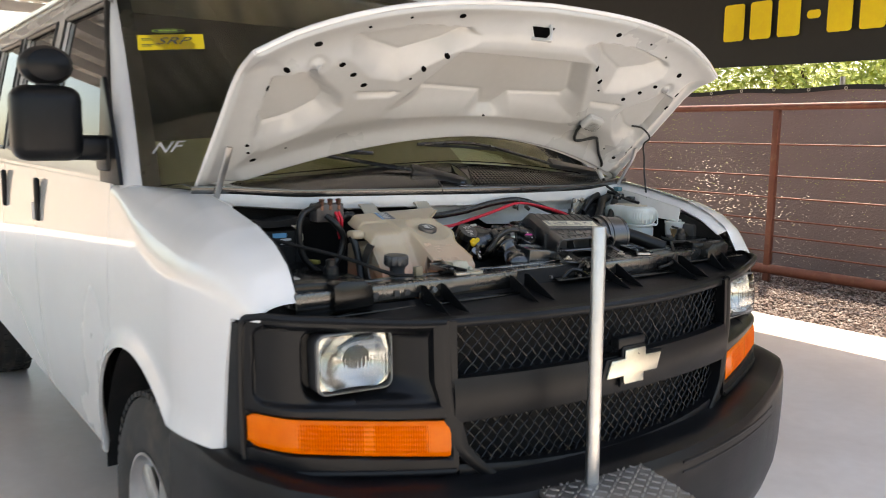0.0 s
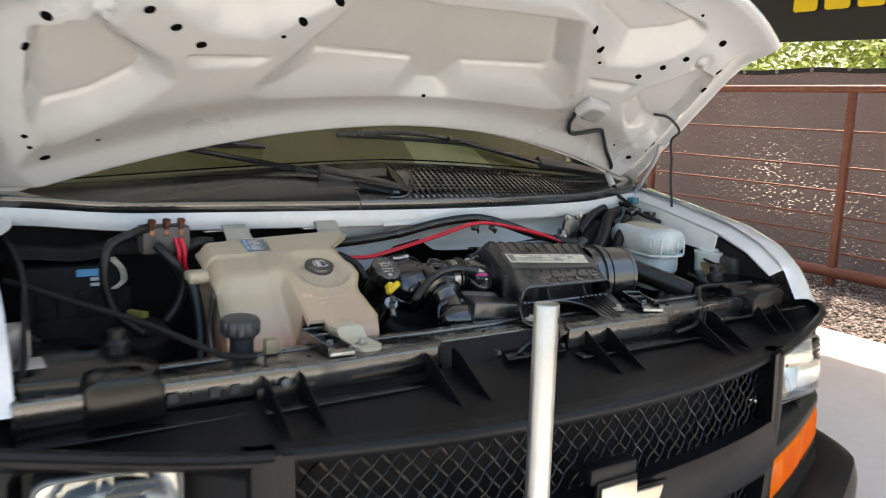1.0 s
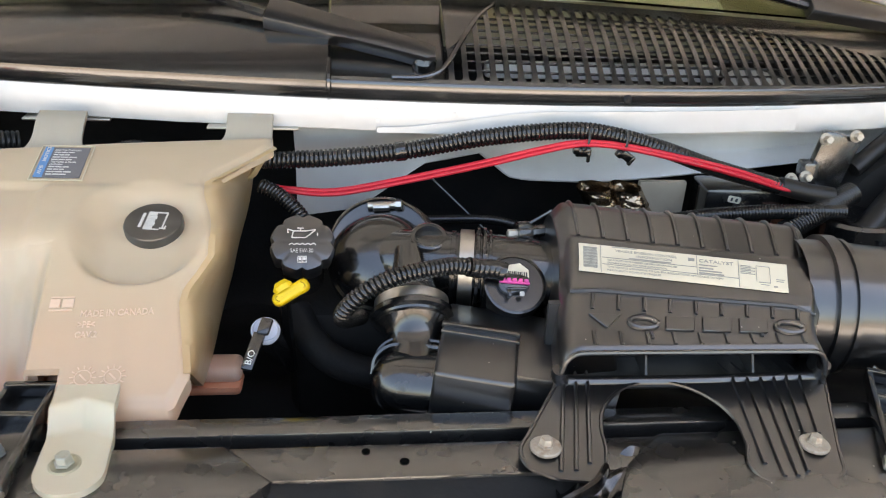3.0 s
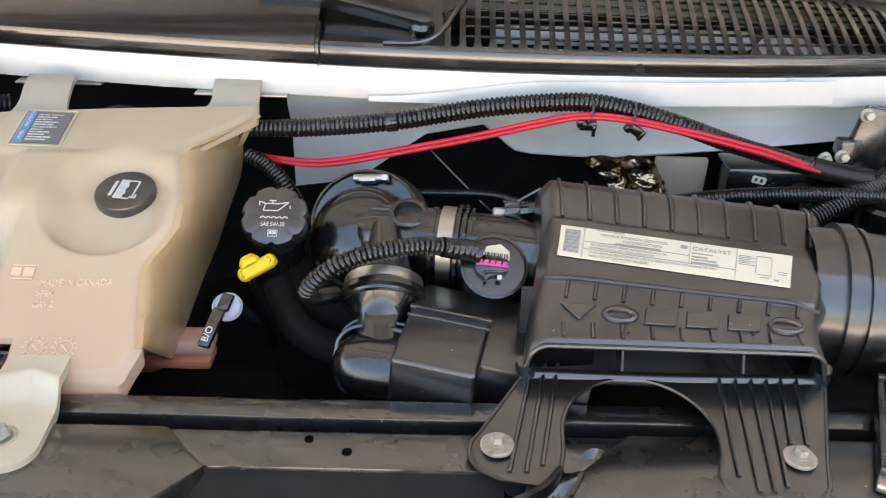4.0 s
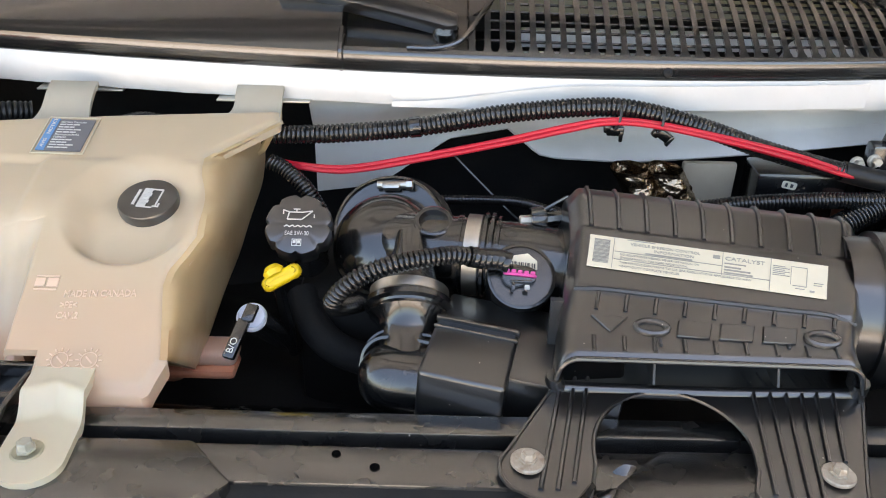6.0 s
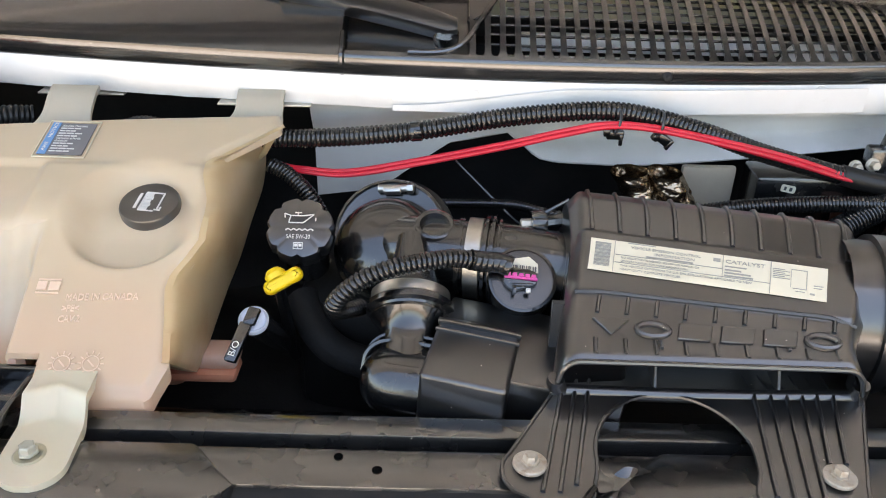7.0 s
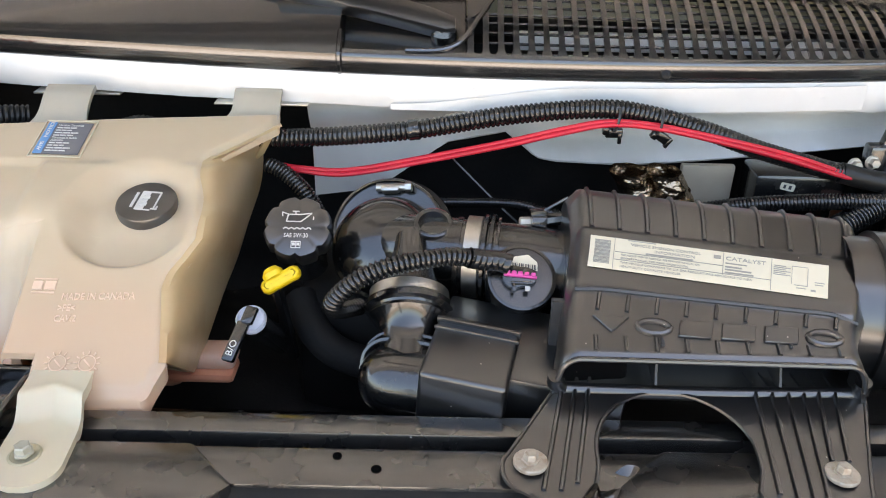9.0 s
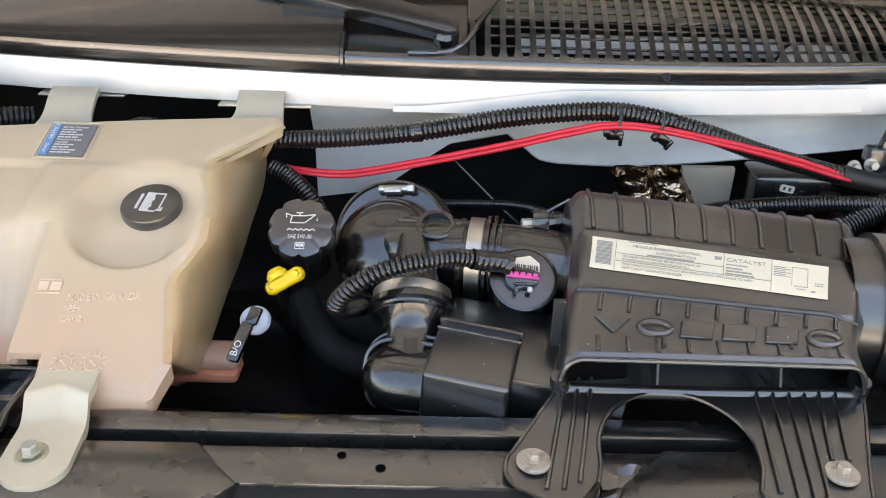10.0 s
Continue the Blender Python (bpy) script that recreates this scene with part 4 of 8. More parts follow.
bm = BM()
sheet(bm, lambda u, v: hood_pt(2 * u - 1, v), 60, 30)
for k in range(2):   # rolled side edges
    tube(bm, [hood_pt(-1 + 2 * k, t / 8, -0.004) for t in range(9)], 0.007, 8, 2)
tube(bm, [hood_pt(-1 + u / 10, 1, -0.004) for u in range(21)], 0.007, 8, 2)
tube(bm, [hood_pt(-1 + u / 10, 0, -0.004) for u in range(21)], 0.006, 8, 2)
hood = part("bonnet", bm, M_PAINT, van, "raised white steel bonnet showing its pressed inner panel", sharp=45)
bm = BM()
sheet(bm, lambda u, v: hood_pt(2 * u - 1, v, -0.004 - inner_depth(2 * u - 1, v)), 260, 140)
part("inner_panel", bm, M_HOODIN, hood, "pressed white inner panel, greyed for the shaded underside", sharp=60)
# whiter than the inner panel: paints the light this edge catches
bm = BM()
sheet(bm, lambda u, v: hood_pt(1.96 * u - 0.98, 0.032 * v, (-0.029 + 0.008 * v) * (1 - smoothstep(0.46, 0.5, abs(u - 0.5)) * 0.7)), 90, 5, 0.002)
for x in (-0.52, -0.27, 0.02, 0.30, 0.55):
    u0 = x / 0.833
    box(bm, hood_pt(u0, 0.0, -0.006), (0.035, 0.008, 0.008), 0.002)
part("rear_flange", bm, M_PAINT, hood, "folded rear flange, whiter for the light it catches", sharp=60)


def hood_frame(x, v, lift=0.001):
    u, t = hood_at(x, v)
    p = hood_pt(u, t, -0.004 - inner_depth(u, t))
    a = hood_pt(u + 0.01, t, -0.004 - inner_depth(u + 0.01, t)) - p
    b = hood_pt(u, t + 0.012, -0.004 - inner_depth(u, t + 0.012)) - p
    m = frame_of(p, a, b)
    n_ = m.to_3x3() @ Vector((0, 0, 1))
    if n_.dot(HN) > 0:
        m = m @ Matrix.Rotation(math.pi, 4, "X")
    return m @ Matrix.Translation((0, 0, lift))


HOLES = [(0.755, 0.394, 8, 50), (0.732, 0.466, 8, 50), (0.673, 0.545, 10, 20), (0.592, 0.495, 8, 0), (0.546, 0.462, 8, 0), (0.499, 0.426, 8, 0),
         (0.339, 0.49, 8, 50), (0.288, 0.54, 8, 50), (0.363, 0.453, 4, 0), (0.554, 0.606, 4, 0), (0.295, 0.66, 9, 10), (0.749, 0.19, 5, 0),
         (0.740, 0.165, 4, 0), (0.713, 0.126, 8, 0), (0.629, 0.17, 3, 0), (0.45, 0.645, 4, 0)]
for x, v, r, turn in HOLES + [(-x, v, r, -t) for x, v, r, t in HOLES] + [(0, 0.295, 4, 0)]:
    m = hood_frame(x, v) @ Matrix.Rotation(radians(turn), 4, "Z")
    bm = BM()
    slab(bm, [(r * 1.15e-3 * math.cos(a), r * 0.85e-3 * math.sin(a)) for a in (2 * math.pi * k / 16 for k in range(16))], -0.004, 0.0006, 0, m)
    part("panel_hole", bm, M_HOLE, hood)
for s in (-1, 1):   # rubber buffers
    bm = BM()
    m = hood_frame(s * 0.655, 0.485, 0)
    lathe(bm, m.translation, m.to_3x3() @ Vector((0, 0, 1)), [(0.008, 0), (0.007, 0.006), (0.0, 0.007)], 14)
    part("buffer_seat", bm, M_HOODIN, hood)
# latch striker over its opening
bm = BM()
m = hood_frame(0.0, 0.635, 0.001)
sy = -1 if (m.to_3x3() @ Vector((0, 1, 0))).dot(HA) < 0 else 1
slab(bm, [(-0.042, sy * 0.016), (0.042, sy * 0.016), (0.022, -sy * 0.014), (-0.022, -sy * 0.014)], -0.002, 0.0008, 0, m)
part("latch_opening", bm, M_HOLE, hood)
bm = BM()
tube(bm, [m @ Vector(p) for p in ((-0.030, -sy * 0.020, 0), (-0.012, -sy * 0.010, 0.030), (0.0, -sy * 0.004, 0.040), (0.014, -sy * 0.010, 0.030), (0.034, -sy * 0.022, 0))], 0.0045, 8, 5)
tube(bm, [m @ Vector(p) for p in ((0.0, -sy * 0.004, 0.040), (0.012, sy * 0.012, 0.022), (0.022, sy * 0.022, 0.0))], 0.0045, 8, 5)
part("striker", bm, M_HOODIN, hood)
# hinge arms
for s in (-1, 1):
    bm = BM()
    tube(bm, [(s * 0.792, 0.600, 1.466), (s * 0.795, 0.615, 1.430), (s * 0.797, 0.660, 1.365), (s * 0.797, 0.695, 1.305), (s * 0.79, 0.69, 1.24)], 0.009, 8, 6, flat=0.5)
    part("hinge_arm", bm, M_ALU, hood, "bare metal hinge arm")

# under-bonnet lamp with its wire
lamp = thing("bonnet_lamp", hood_frame(0.437, 0.318, 0).translation, "small grey under-bonnet lamp with a black wire", "lamp")
m = hood_frame(0.437, 0.318, 0)
bm = BM()
box(bm, m @ Vector((0, 0, 0.012)), (0.075, 0.055, 0.026), 0.008, m.to_3x3())
part("housing", bm, M_HOODIN, lamp)
bm = BM()
box(bm, m @ Vector((0.0, -0.006, 0.027)), (0.055, 0.035, 0.006), 0.003, m.to_3x3())
part("lens", bm, M_LENS, lamp)
bm = BM()
pts = [m @ Vector((-0.03, -0.03, 0.01))] + [hood_frame(x, v, 0.008).translation for x, v in ((0.425, 0.25), (0.465, 0.205), (0.525, 0.235), (0.555, 0.215), (0.615, 0.15), (0.66, 0.10))] + [(0.70, 0.70, 1.385), (0.70, 0.66, 1.34)]
tube(bm, pts, 0.005, 8, 8)
part("wire", bm, M_RUBBER, lamp)
bm = BM()
cyl(bm, (0.70, 0.70, 1.385), (0.70, 0.675, 1.35), 0.009, seg=12)
part("sleeve", bm, M_PRINT, lamp)
# ground strap and washer tube on the other side
bm = BM()
tube(bm, [hood_frame(0.69, 0.28, 0.008).translation, hood_frame(0.73, 0.285, 0.02).translation, hood_frame(0.765, 0.262, 0.025).translation, (0.805, 0.575, 1.48), (0.812, 0.575, 1.43), (0.81, 0.57, 1.38), (0.80, 0.55, 1.31), (0.80, 0.545, 1.285)], 0.0036, 8, 8)
solo("washer_tube", bm, M_RUBBER, "thin black tube running from the bonnet to the wing", "tube")

# ---- front grille surround ----
grille = thing("front_grille", (0, 0, 0.72), "black plastic front grille with woven wire mesh", "grille")


def face(x, z, out=0.0):
    """A point on the front's curved face, leaning back a little towards its top."""
    return Vector((x, yf(x) + 0.05 * (z - 0.95) - out, z))


def strip(nm, x0, x1, zlo, zhi, mat=M_TRIM, thick=0.03, out=0.0, nx=48, crown=0.004, par=None, label=""):
    bm = BM()
    def f(u, v):
        x = x0 + (x1 - x0) * u
        a, b = zlo(x), zhi(x)
        return face(x, a + (b - a) * v, out + crown * math.sin(math.pi * v))
    sheet(bm, f, nx, 6, thick, toward=(0, 1, 0))
    return part(nm, bm, mat, par or grille, label)


strip("upper_frame", -0.56, 0.56, lambda x: 1.068, lambda x: 1.088)
strip("centre_bar", -0.515, 0.515, lambda x: 0.848 + 0.008 * math.cos(x * 3), lambda x: 0.952, out=0.014, crown=0.006)
strip("lower_frame", -0.50, 0.50, lambda x: 0.690 + 0.10 * x * x, lambda x: 0.716 + 0.12 * x * x, out=0.004)
for s in (-1, 1):
    def edge(z):
        return 0.525 - 0.25 * max(0, 0.95 - z) - 1.2 * max(0, 0.79 - z) ** 1.2
    bm = BM()
    sheet(bm, lambda u, v: face(s * (edge(0.712 + 0.376 * v) + 0.040 * u - 0.006), 0.712 + 0.376 * v, 0.012 + 0.005 * math.sin(math.pi * u)), 8, 24, 0.04, toward=(0, 1, 0))
    part("side_frame", bm, M_TRIM, grille)

# woven wire
def weave(nm, zlo, zhi, half):
    bm = BM()
    h = zhi - zlo
    p = 0.0295
    k = 0.88
    n_ = int((2 * half + h * k) / p) + 2
    for fam in (1, -1):
        for i in range(n_):
            xs = -half - (h * k if fam > 0 else 0) + i * p
            pts = []
            m_ = max(2, int(h / 0.0055))
            for j in range(m_ + 1):
                z = zlo + h * j / m_
                x = xs + h * k * (j / m_ if fam > 0 else 1 - j / m_)
                lim = half - 0.25 * max(0, 0.95 - z)
                if abs(x) > lim:
                    continue
                q = face(x, z, -0.022 + 0.0020 * math.sin(j * math.pi / 3 + fam * math.pi / 2 + i * math.pi))
                pts.append(q)
            if len(pts) > 2:
                tube(bm, pts, 0.0021 if fam > 0 else 0.0018, 5, 1)
    return part(nm, bm, M_MESH, grille, "black woven wire mesh", kind="stuff")


weave("upper_mesh", 0.945, 1.075, 0.535)
weave("lower_mesh", 0.70, 0.86, 0.53)
bm = BM()
sheet(bm, lambda u, v: (-0.56 + 1.12 * u, yf(-0.56 + 1.12 * u) + 0.10, 0.68 + 0.40 * v), 24, 2, 0.005)
part("radiator_face", bm, M_DARK, grille)

# emblem on the bar
emb = [(-0.104, -0.022), (-0.042, -0.022), (-0.042, -0.044), (0.034, -0.044), (0.034, -0.022), (0.086, -0.022), (0.104, 0.022), (0.042, 0.022), (0.042, 0.044), (-0.034, 0.044), (-0.034, 0.022), (-0.086, 0.022)]
bm = BM()
m = frame_of((0, yf(0) - 0.021, 0.925), (1, 0, 0), (0, 0.05, 1))
slab(bm, [(x * 1.14, y * 1.18) for x, y in emb], 0, 0.010, 0.002, m)
part("emblem_base", bm, M_TRIM, grille)
bm = BM()
slab(bm, emb, 0.010, 0.017, 0.003, m)
part("emblem", bm, M_EMBLEM, grille, "pale gold cross-shaped metal emblem")
bm = BM()
box(bm, (0.0, yf(0) - 0.010, 0.985), (0.10, 0.03, 0.03), 0.006)
part("emblem_mount", bm, M_TRIM, grille)

# top cover of the grille, with paired gussets
bm = BM()


def cover(u, v):
    x = -0.90 + 1.80 * u
    yb = 0.150 + 0.06 * smoothstep(0.55, 0.9, abs(x))
    y0 = yf(x) + 0.008
    y = y0 + (max(yb, y0 + 0.06) - y0) * v
    return (x, y, 1.087 + 0.022 * v ** 2.2 + 0.05 * smoothstep(0.8, 0.92, abs(x)) * v - 0.004 * math.sin(math.pi * v))


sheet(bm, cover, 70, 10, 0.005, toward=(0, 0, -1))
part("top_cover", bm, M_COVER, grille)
for xc in (-0.46, -0.18, 0.165, 0.465, 0.675):
    for dx in (-0.028, 0.028):
        x = xc + dx
        yo = 0.035 if abs(xc) < 0.6 else 0.085
        yb = 0.155 if abs(xc) < 0.6 else 0.19
        zt = 1.142 if abs(xc) < 0.6 else 1.165
        bm = BM()
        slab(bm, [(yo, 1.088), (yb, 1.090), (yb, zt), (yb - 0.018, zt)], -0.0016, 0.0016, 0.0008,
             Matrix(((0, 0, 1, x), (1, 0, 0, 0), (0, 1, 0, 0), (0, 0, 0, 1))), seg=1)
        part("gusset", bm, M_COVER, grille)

# ---- headlamp surrounds, lamps and signals ----
def along(x):
    return (x - 0.515) / 0.437


def sig_z(x):
    return 0.8115 + 0.048 * along(x)


def sig_h(x):
    return 0.0440 - 0.006 * along(x)


def bez_lo(x):
    return 0.736 + 0.040 * along(x)


def bez_hi(x):
    return 1.086 + 0.026 * smoothstep(0.0, 1.0, along(x)) - 0.034 * max(0.0, (x - 0.912) / 0.040) ** 2.4


def curl(x):
    """How far the front's outer corner has turned towards the side, 0 to 1."""
    return smoothstep(0.83, 0.985, x) ** 1.3


def bez_x(x):
    return x - 0.022 * curl(x)


def bez_y(x, z):
    return yf(x) + 0.05 * (z - 0.95) - 0.014 + 0.055 * curl(x)


POD, POD_R = [(0.548, 0.920), (0.560, 1.041), (0.900, 1.062), (0.903, 0.944)], 0.030     # core and corner radius of the lamp recess


def lamp_side(s):
    t = thing("headlight_surround", (s * 0.73, 0.1, 0.78), "black plastic headlamp surround at the corner of the front", "trim", group="headlamp surrounds")
    bm = BM()

    def f(u, v):
        x = 0.505 + 0.450 * u
        zb, zt = bez_lo(x), bez_hi(x)
        z = zb + (zt - zb) * v
        y = bez_y(x, z)
        d = poly_dist((x, z), POD) - POD_R
        y += 0.016 * smoothstep(0.004, -0.010, d)
        a = math.hypot(max(abs(x - 0.722) - 0.066, 0.0), max(abs(z - 1.004) - 0.044, 0.0)) - 0.028          # the lamp sits in a well, with a long ramp on its inner side
        ramp = smoothstep(0.535, 0.63, x) * smoothstep(0.10, 0.02, abs(z - 1.0) - 0.02)
        y += smoothstep(-0.006, -0.026, d) * (0.056 * smoothstep(0.020, -0.006, a) if x > 0.722 else 0.056 * max(smoothstep(0.020, -0.006, a), ramp * 0.95))
        q = max(abs(z - sig_z(x)) - sig_h(x), 0.524 - x, x - 0.946)
        y += 0.016 * smoothstep(0.005, -0.001, q)
        return (s * bez_x(x), y, z)
    sheet(bm, f, 110, 110, 0.01, toward=(0, 1, 0))
    part("bezel", bm, M_TRIM, t)
    bm = BM()    # rounded outer edge
    rim_ = [(0.512, bez_lo(0.512))] + [(0.53 + 0.40 * k / 12, bez_lo(0.53 + 0.40 * k / 12)) for k in range(13)] + [(0.952, 0.790), (0.956, 0.90), (0.954, 1.0), (0.949, 1.090)] + [(0.930 - 0.40 * k / 12, bez_hi(0.930 - 0.40 * k / 12)) for k in range(13)]
    tube(bm, [(s * bez_x(x), bez_y(x, z) + 0.003, z) for x, z in rim_], 0.009, 8, 3)
    part("bezel_rim", bm, M_TRIM, t)
    bm = BM()    # the return along the wing
    sheet(bm, lambda u, v: (s * (bez_x(0.951) + 0.014 * u), bez_y(0.951, 0.95) + 0.07 * u, 0.790 + 0.300 * v), 3, 6, 0.01, toward=(-s, 0, 0))
    part("bezel_return", bm, M_TRIM, t)
    bm = BM()    # skirt down behind the bumper's top
    sheet(bm, lambda u, v: (s * bez_x(0.49 + 0.455 * u), bez_y(0.49 + 0.455 * u, 0.8) + 0.026 + 0.02 * v, bez_lo(0.49 + 0.455 * u) + 0.01 - 0.08 * v), 24, 3, 0.006, toward=(0, 1, 0))
    part("skirt", bm, M_TRIM, t)

    # sealed-beam headlamp
    hl = thing("headlight", (s * 0.74, 0.06, 0.93), "rectangular glass headlamp with a silver reflector", "headlight", group="headlamps")
    c = Vector((s * 0.720, 0.080, 1.003))
    m = frame_of(c, (1, s * 0.12, 0), (0, 0.06, 1))
    W, H = 0.178, 0.131

    def ring_of(bm, w, h, r, z, bow=0.0):
        return [bm.verts.new(m @ Vector((x, y, z + bow * (1 - (2 * x / w) ** 2 * 0.5 - (2 * y / h) ** 2 * 0.5)))) for x, y in round_rect(w, h, r, 6)]

    def loft(bm, loops):
        for la, lb in zip(loops, loops[1:]):
            for i in range(len(la)):
                bm.faces.new((la[i], la[(i + 1) % len(la)], lb[(i + 1) % len(la)], lb[i]))
    bm = BM()
    lo = [ring_of(bm, W * 0.7, H * 0.7, 0.02, -0.07), ring_of(bm, W * 1.03, H * 1.04, 0.026, -0.05), ring_of(bm, W * 1.04, H * 1.05, 0.026, 0.0), ring_of(bm, W * 0.99, H * 0.99, 0.024, 0.004), ring_of(bm, W * 0.97, H * 0.96, 0.022, -0.008)]
    loft(bm, lo)
    bm.faces.new(lo[0])
    part("shell", bm, M_BLACK, hl)
    bm = BM()

    def bowl(u, v):
        x, z = W * 0.96 * (u - 0.5), H * 0.94 * (v - 0.5)
        return m @ Vector((x, z, -0.046 + 0.040 * min(1.0, (x / 0.085) ** 2 + (z / 0.075) ** 2)))
    sheet(bm, bowl, 24, 18)
    part("reflector", bm, M_CHROME, hl)
    bm = BM()
    cyl(bm, m @ Vector((0, 0, -0.046)), m @ Vector((0, 0, -0.022)), 0.007, 0.005, 16)
    part("bulb", bm, M_LENS, hl)
    bm = BM()

    def pane(u, v):
        a, b = 2 * u - 1, 2 * v - 1
        # square to rounded-square mapping
        x = W / 2 * a * (1 - 0.06 * b ** 8)
        z = H / 2 * b * (1 - 0.09 * a ** 8)
        flute = 0.0011 * math.sin(u * 110) * smoothstep(0.20, 0.26, v) * smoothstep(0.64, 0.58, v) * smoothstep(0.42, 0.30, abs(u - 0.62)) + 0.0009 * math.sin(v * 70) * smoothstep(0.70, 0.76, v) * smoothstep(0.10, 0.16, abs(u - 0.35))
        edge = max(abs(a), abs(b)) ** 10
        return m @ Vector((x, z, 0.010 + 0.012 * (1 - a * a) * (1 - b * b) - 0.010 * edge + flute))
    sheet(bm, pane, 150, 70, 0.0035)
    g = part("lens", bm, M_LENS, hl, "clear fluted glass lens")
    g.visible_shadow = False
    bm = BM()
    lp = round_rect(W * 0.985, H * 0.985, 0.020, 6)
    tube(bm, [m @ Vector((*p, 0.004)) for p in lp + lp[:1]], 0.0036, 8, 1)
    part("rim", bm, M_RIM, hl, "dull grey retaining rim")
    # amber signal
    sg = thing("turn_signal", (s * 0.73, 0.08, 0.80), "amber turn signal lens wrapping the front corner", "turn signal", group="turn signals")
    bm = BM()

    def lens(u, v):
        x = 0.523 + 0.422 * u
        z = sig_z(x) + (sig_h(x) - 0.002) * (2 * v - 1) * (1 - 0.25 * smoothstep(0.94, 1.0, u) ** 2)
        k = smoothstep(0.10, 0.16, u) * smoothstep(0.80, 0.74, u) * smoothstep(0.06, 0.12, v) * smoothstep(0.94, 0.88, v)
        flute = 0.0020 * math.sin(x * 1150) * k * (1 - smoothstep(0.40, 0.42, u) * smoothstep(0.47, 0.45, u)) + 0.0011 * math.sin(v * 44) * k
        y = bez_y(x, z) + 0.006 - 0.006 * (1 - (2 * v - 1) ** 6) - flute
        return (s * bez_x(x), y, z)
    sheet(bm, lens, 460, 44, 0.006, toward=(0, 1, 0))
    part("lens", bm, M_ORANGE, sg)
    bm = BM()
    sheet(bm, lambda u, v: (s * bez_x(0.526 + 0.404 * u), bez_y(0.526 + 0.404 * u, 0.84) + 0.022, sig_z(0.526 + 0.404 * u) + 0.030 * (2 * v - 1)), 20, 2, 0.01, toward=(0, 1, 0))
    part("housing", bm, M_GLOSSBLK, sg)


lamp_side(-1)
lamp_side(1)

# ---- bumper ----
bumper = thing("front_bumper", (0, 0, 0.28), "dark grey textured plastic front bumper", "bumper")
bm = BM()
PROF = [(0.045, 0.712), (-0.02, 0.716), (-0.085, 0.712), (-0.118, 0.700), (-0.130, 0.672), (-0.132, 0.60), (-0.126, 0.50), (-0.115, 0.42), (-0.095, 0.36), (-0.06, 0.30), (0.0, 0.27)]


def bump(u, v):
    a = -1 + 2 * u
    k = abs(a)
    i = v * (len(PROF) - 1)
    j = min(int(i), len(PROF) - 2)
    f = i - j
    dy, z = PROF[j][0] + (PROF[j + 1][0] - PROF[j][0]) * f, PROF[j][1] + (PROF[j + 1][1] - PROF[j][1]) * f
    if k < 0.72:
        x = 0.90 * a / 0.72
        y = yf(x) + dy
        nx = 0
    else:
        b = (k - 0.72) / 0.28
        th = b * math.pi / 2
        x0 = 0.90
        x = math.copysign(x0 + 0.092 * math.sin(min(th * 1.6, math.pi / 2)) - (dy + 0.13) * 0.55 * math.sin(th), a)
        y = yf(x0) + dy * math.cos(th) + 0.39 * b ** 1.2
    z += (0.030 * smoothstep(0.40, 0.75, abs(x)) + 0.048 * smoothstep(0.72, 0.97, abs(x))) * smoothstep(0.48, 0.70, z)
    return (x, y, z)


sheet(bm, bump, 90, 30, 0.006)
part("cover", bm, M_TRIM, bumper)
bm = BM()
for z in (0.672, 0.646):
    tube(bm, [(x / 10, yf(x / 10) - 0.1285, z) for x in range(1, 8)], 0.0045, 8, 3)
part("mould_line", bm, M_TRIM, bumper)

# ---- tread-plate step and pole ----
step = thing("step_plate", (-0.22, -0.2, 0.66), "grey diamond tread plate step resting on the bumper", "step")
mz = Matrix.Translation((-0.222, -0.215, 0.70)) @ Matrix.Rotation(radians(-14), 4, "Z")
bm = BM()
box(bm, mz @ Vector((0, 0, -0.008)), (0.315, 0.34, 0.016), 0.004, mz.to_3x3())
part("plate", bm, M_DIAMOND, step)
bm = BM()
for i in range(13):
    for j in range(14):
        x, y = -0.148 + i * 0.0247, -0.158 + j * 0.0243
        a = 45 if (i + j) % 2 else -45
        if abs(x) > 0.15:
            continue
        lathe_m = mz.to_3x3() @ Matrix.Rotation(radians(a), 3, "Z")
        box(bm, mz @ Vector((x, y, 0.0008)), (0.021, 0.0055, 0.0026), 0.001, lathe_m, seg=1)
part("tread", bm, M_ALU, step, kind="stuff")
bm = BM()
box(bm, mz @ Vector((0.0, -0.03, -0.035)), (0.06, 0.30, 0.05), 0.006, mz.to_3x3())
part("receiver_tube", bm, M_BLKMETAL, step)
bm = BM()
lathe(bm, (-0.236, -0.192, 0.70), (-0.002, 0.012, 1), [(0, 0), (0.0165, 0), (0.0165, 0.602), (0.0155, 0.6045), (0.0, 0.6045)], 28)
pole = solo("marker_pole", bm, M_ALU, "bare aluminium pole standing on the tread plate", "pole")
bm = BM()
slab(bm, [(0.004 * math.cos(a), 0.004 * math.sin(a)) for a in (2 * math.pi * k / 14 for k in range(14))], 0, 0.0006, 0, frame_of((-0.2265, -0.1995, 1.284), (0.55, 0.85, 0), (0, 0, 1)))
part("pin_hole", bm, M_INK, pole)

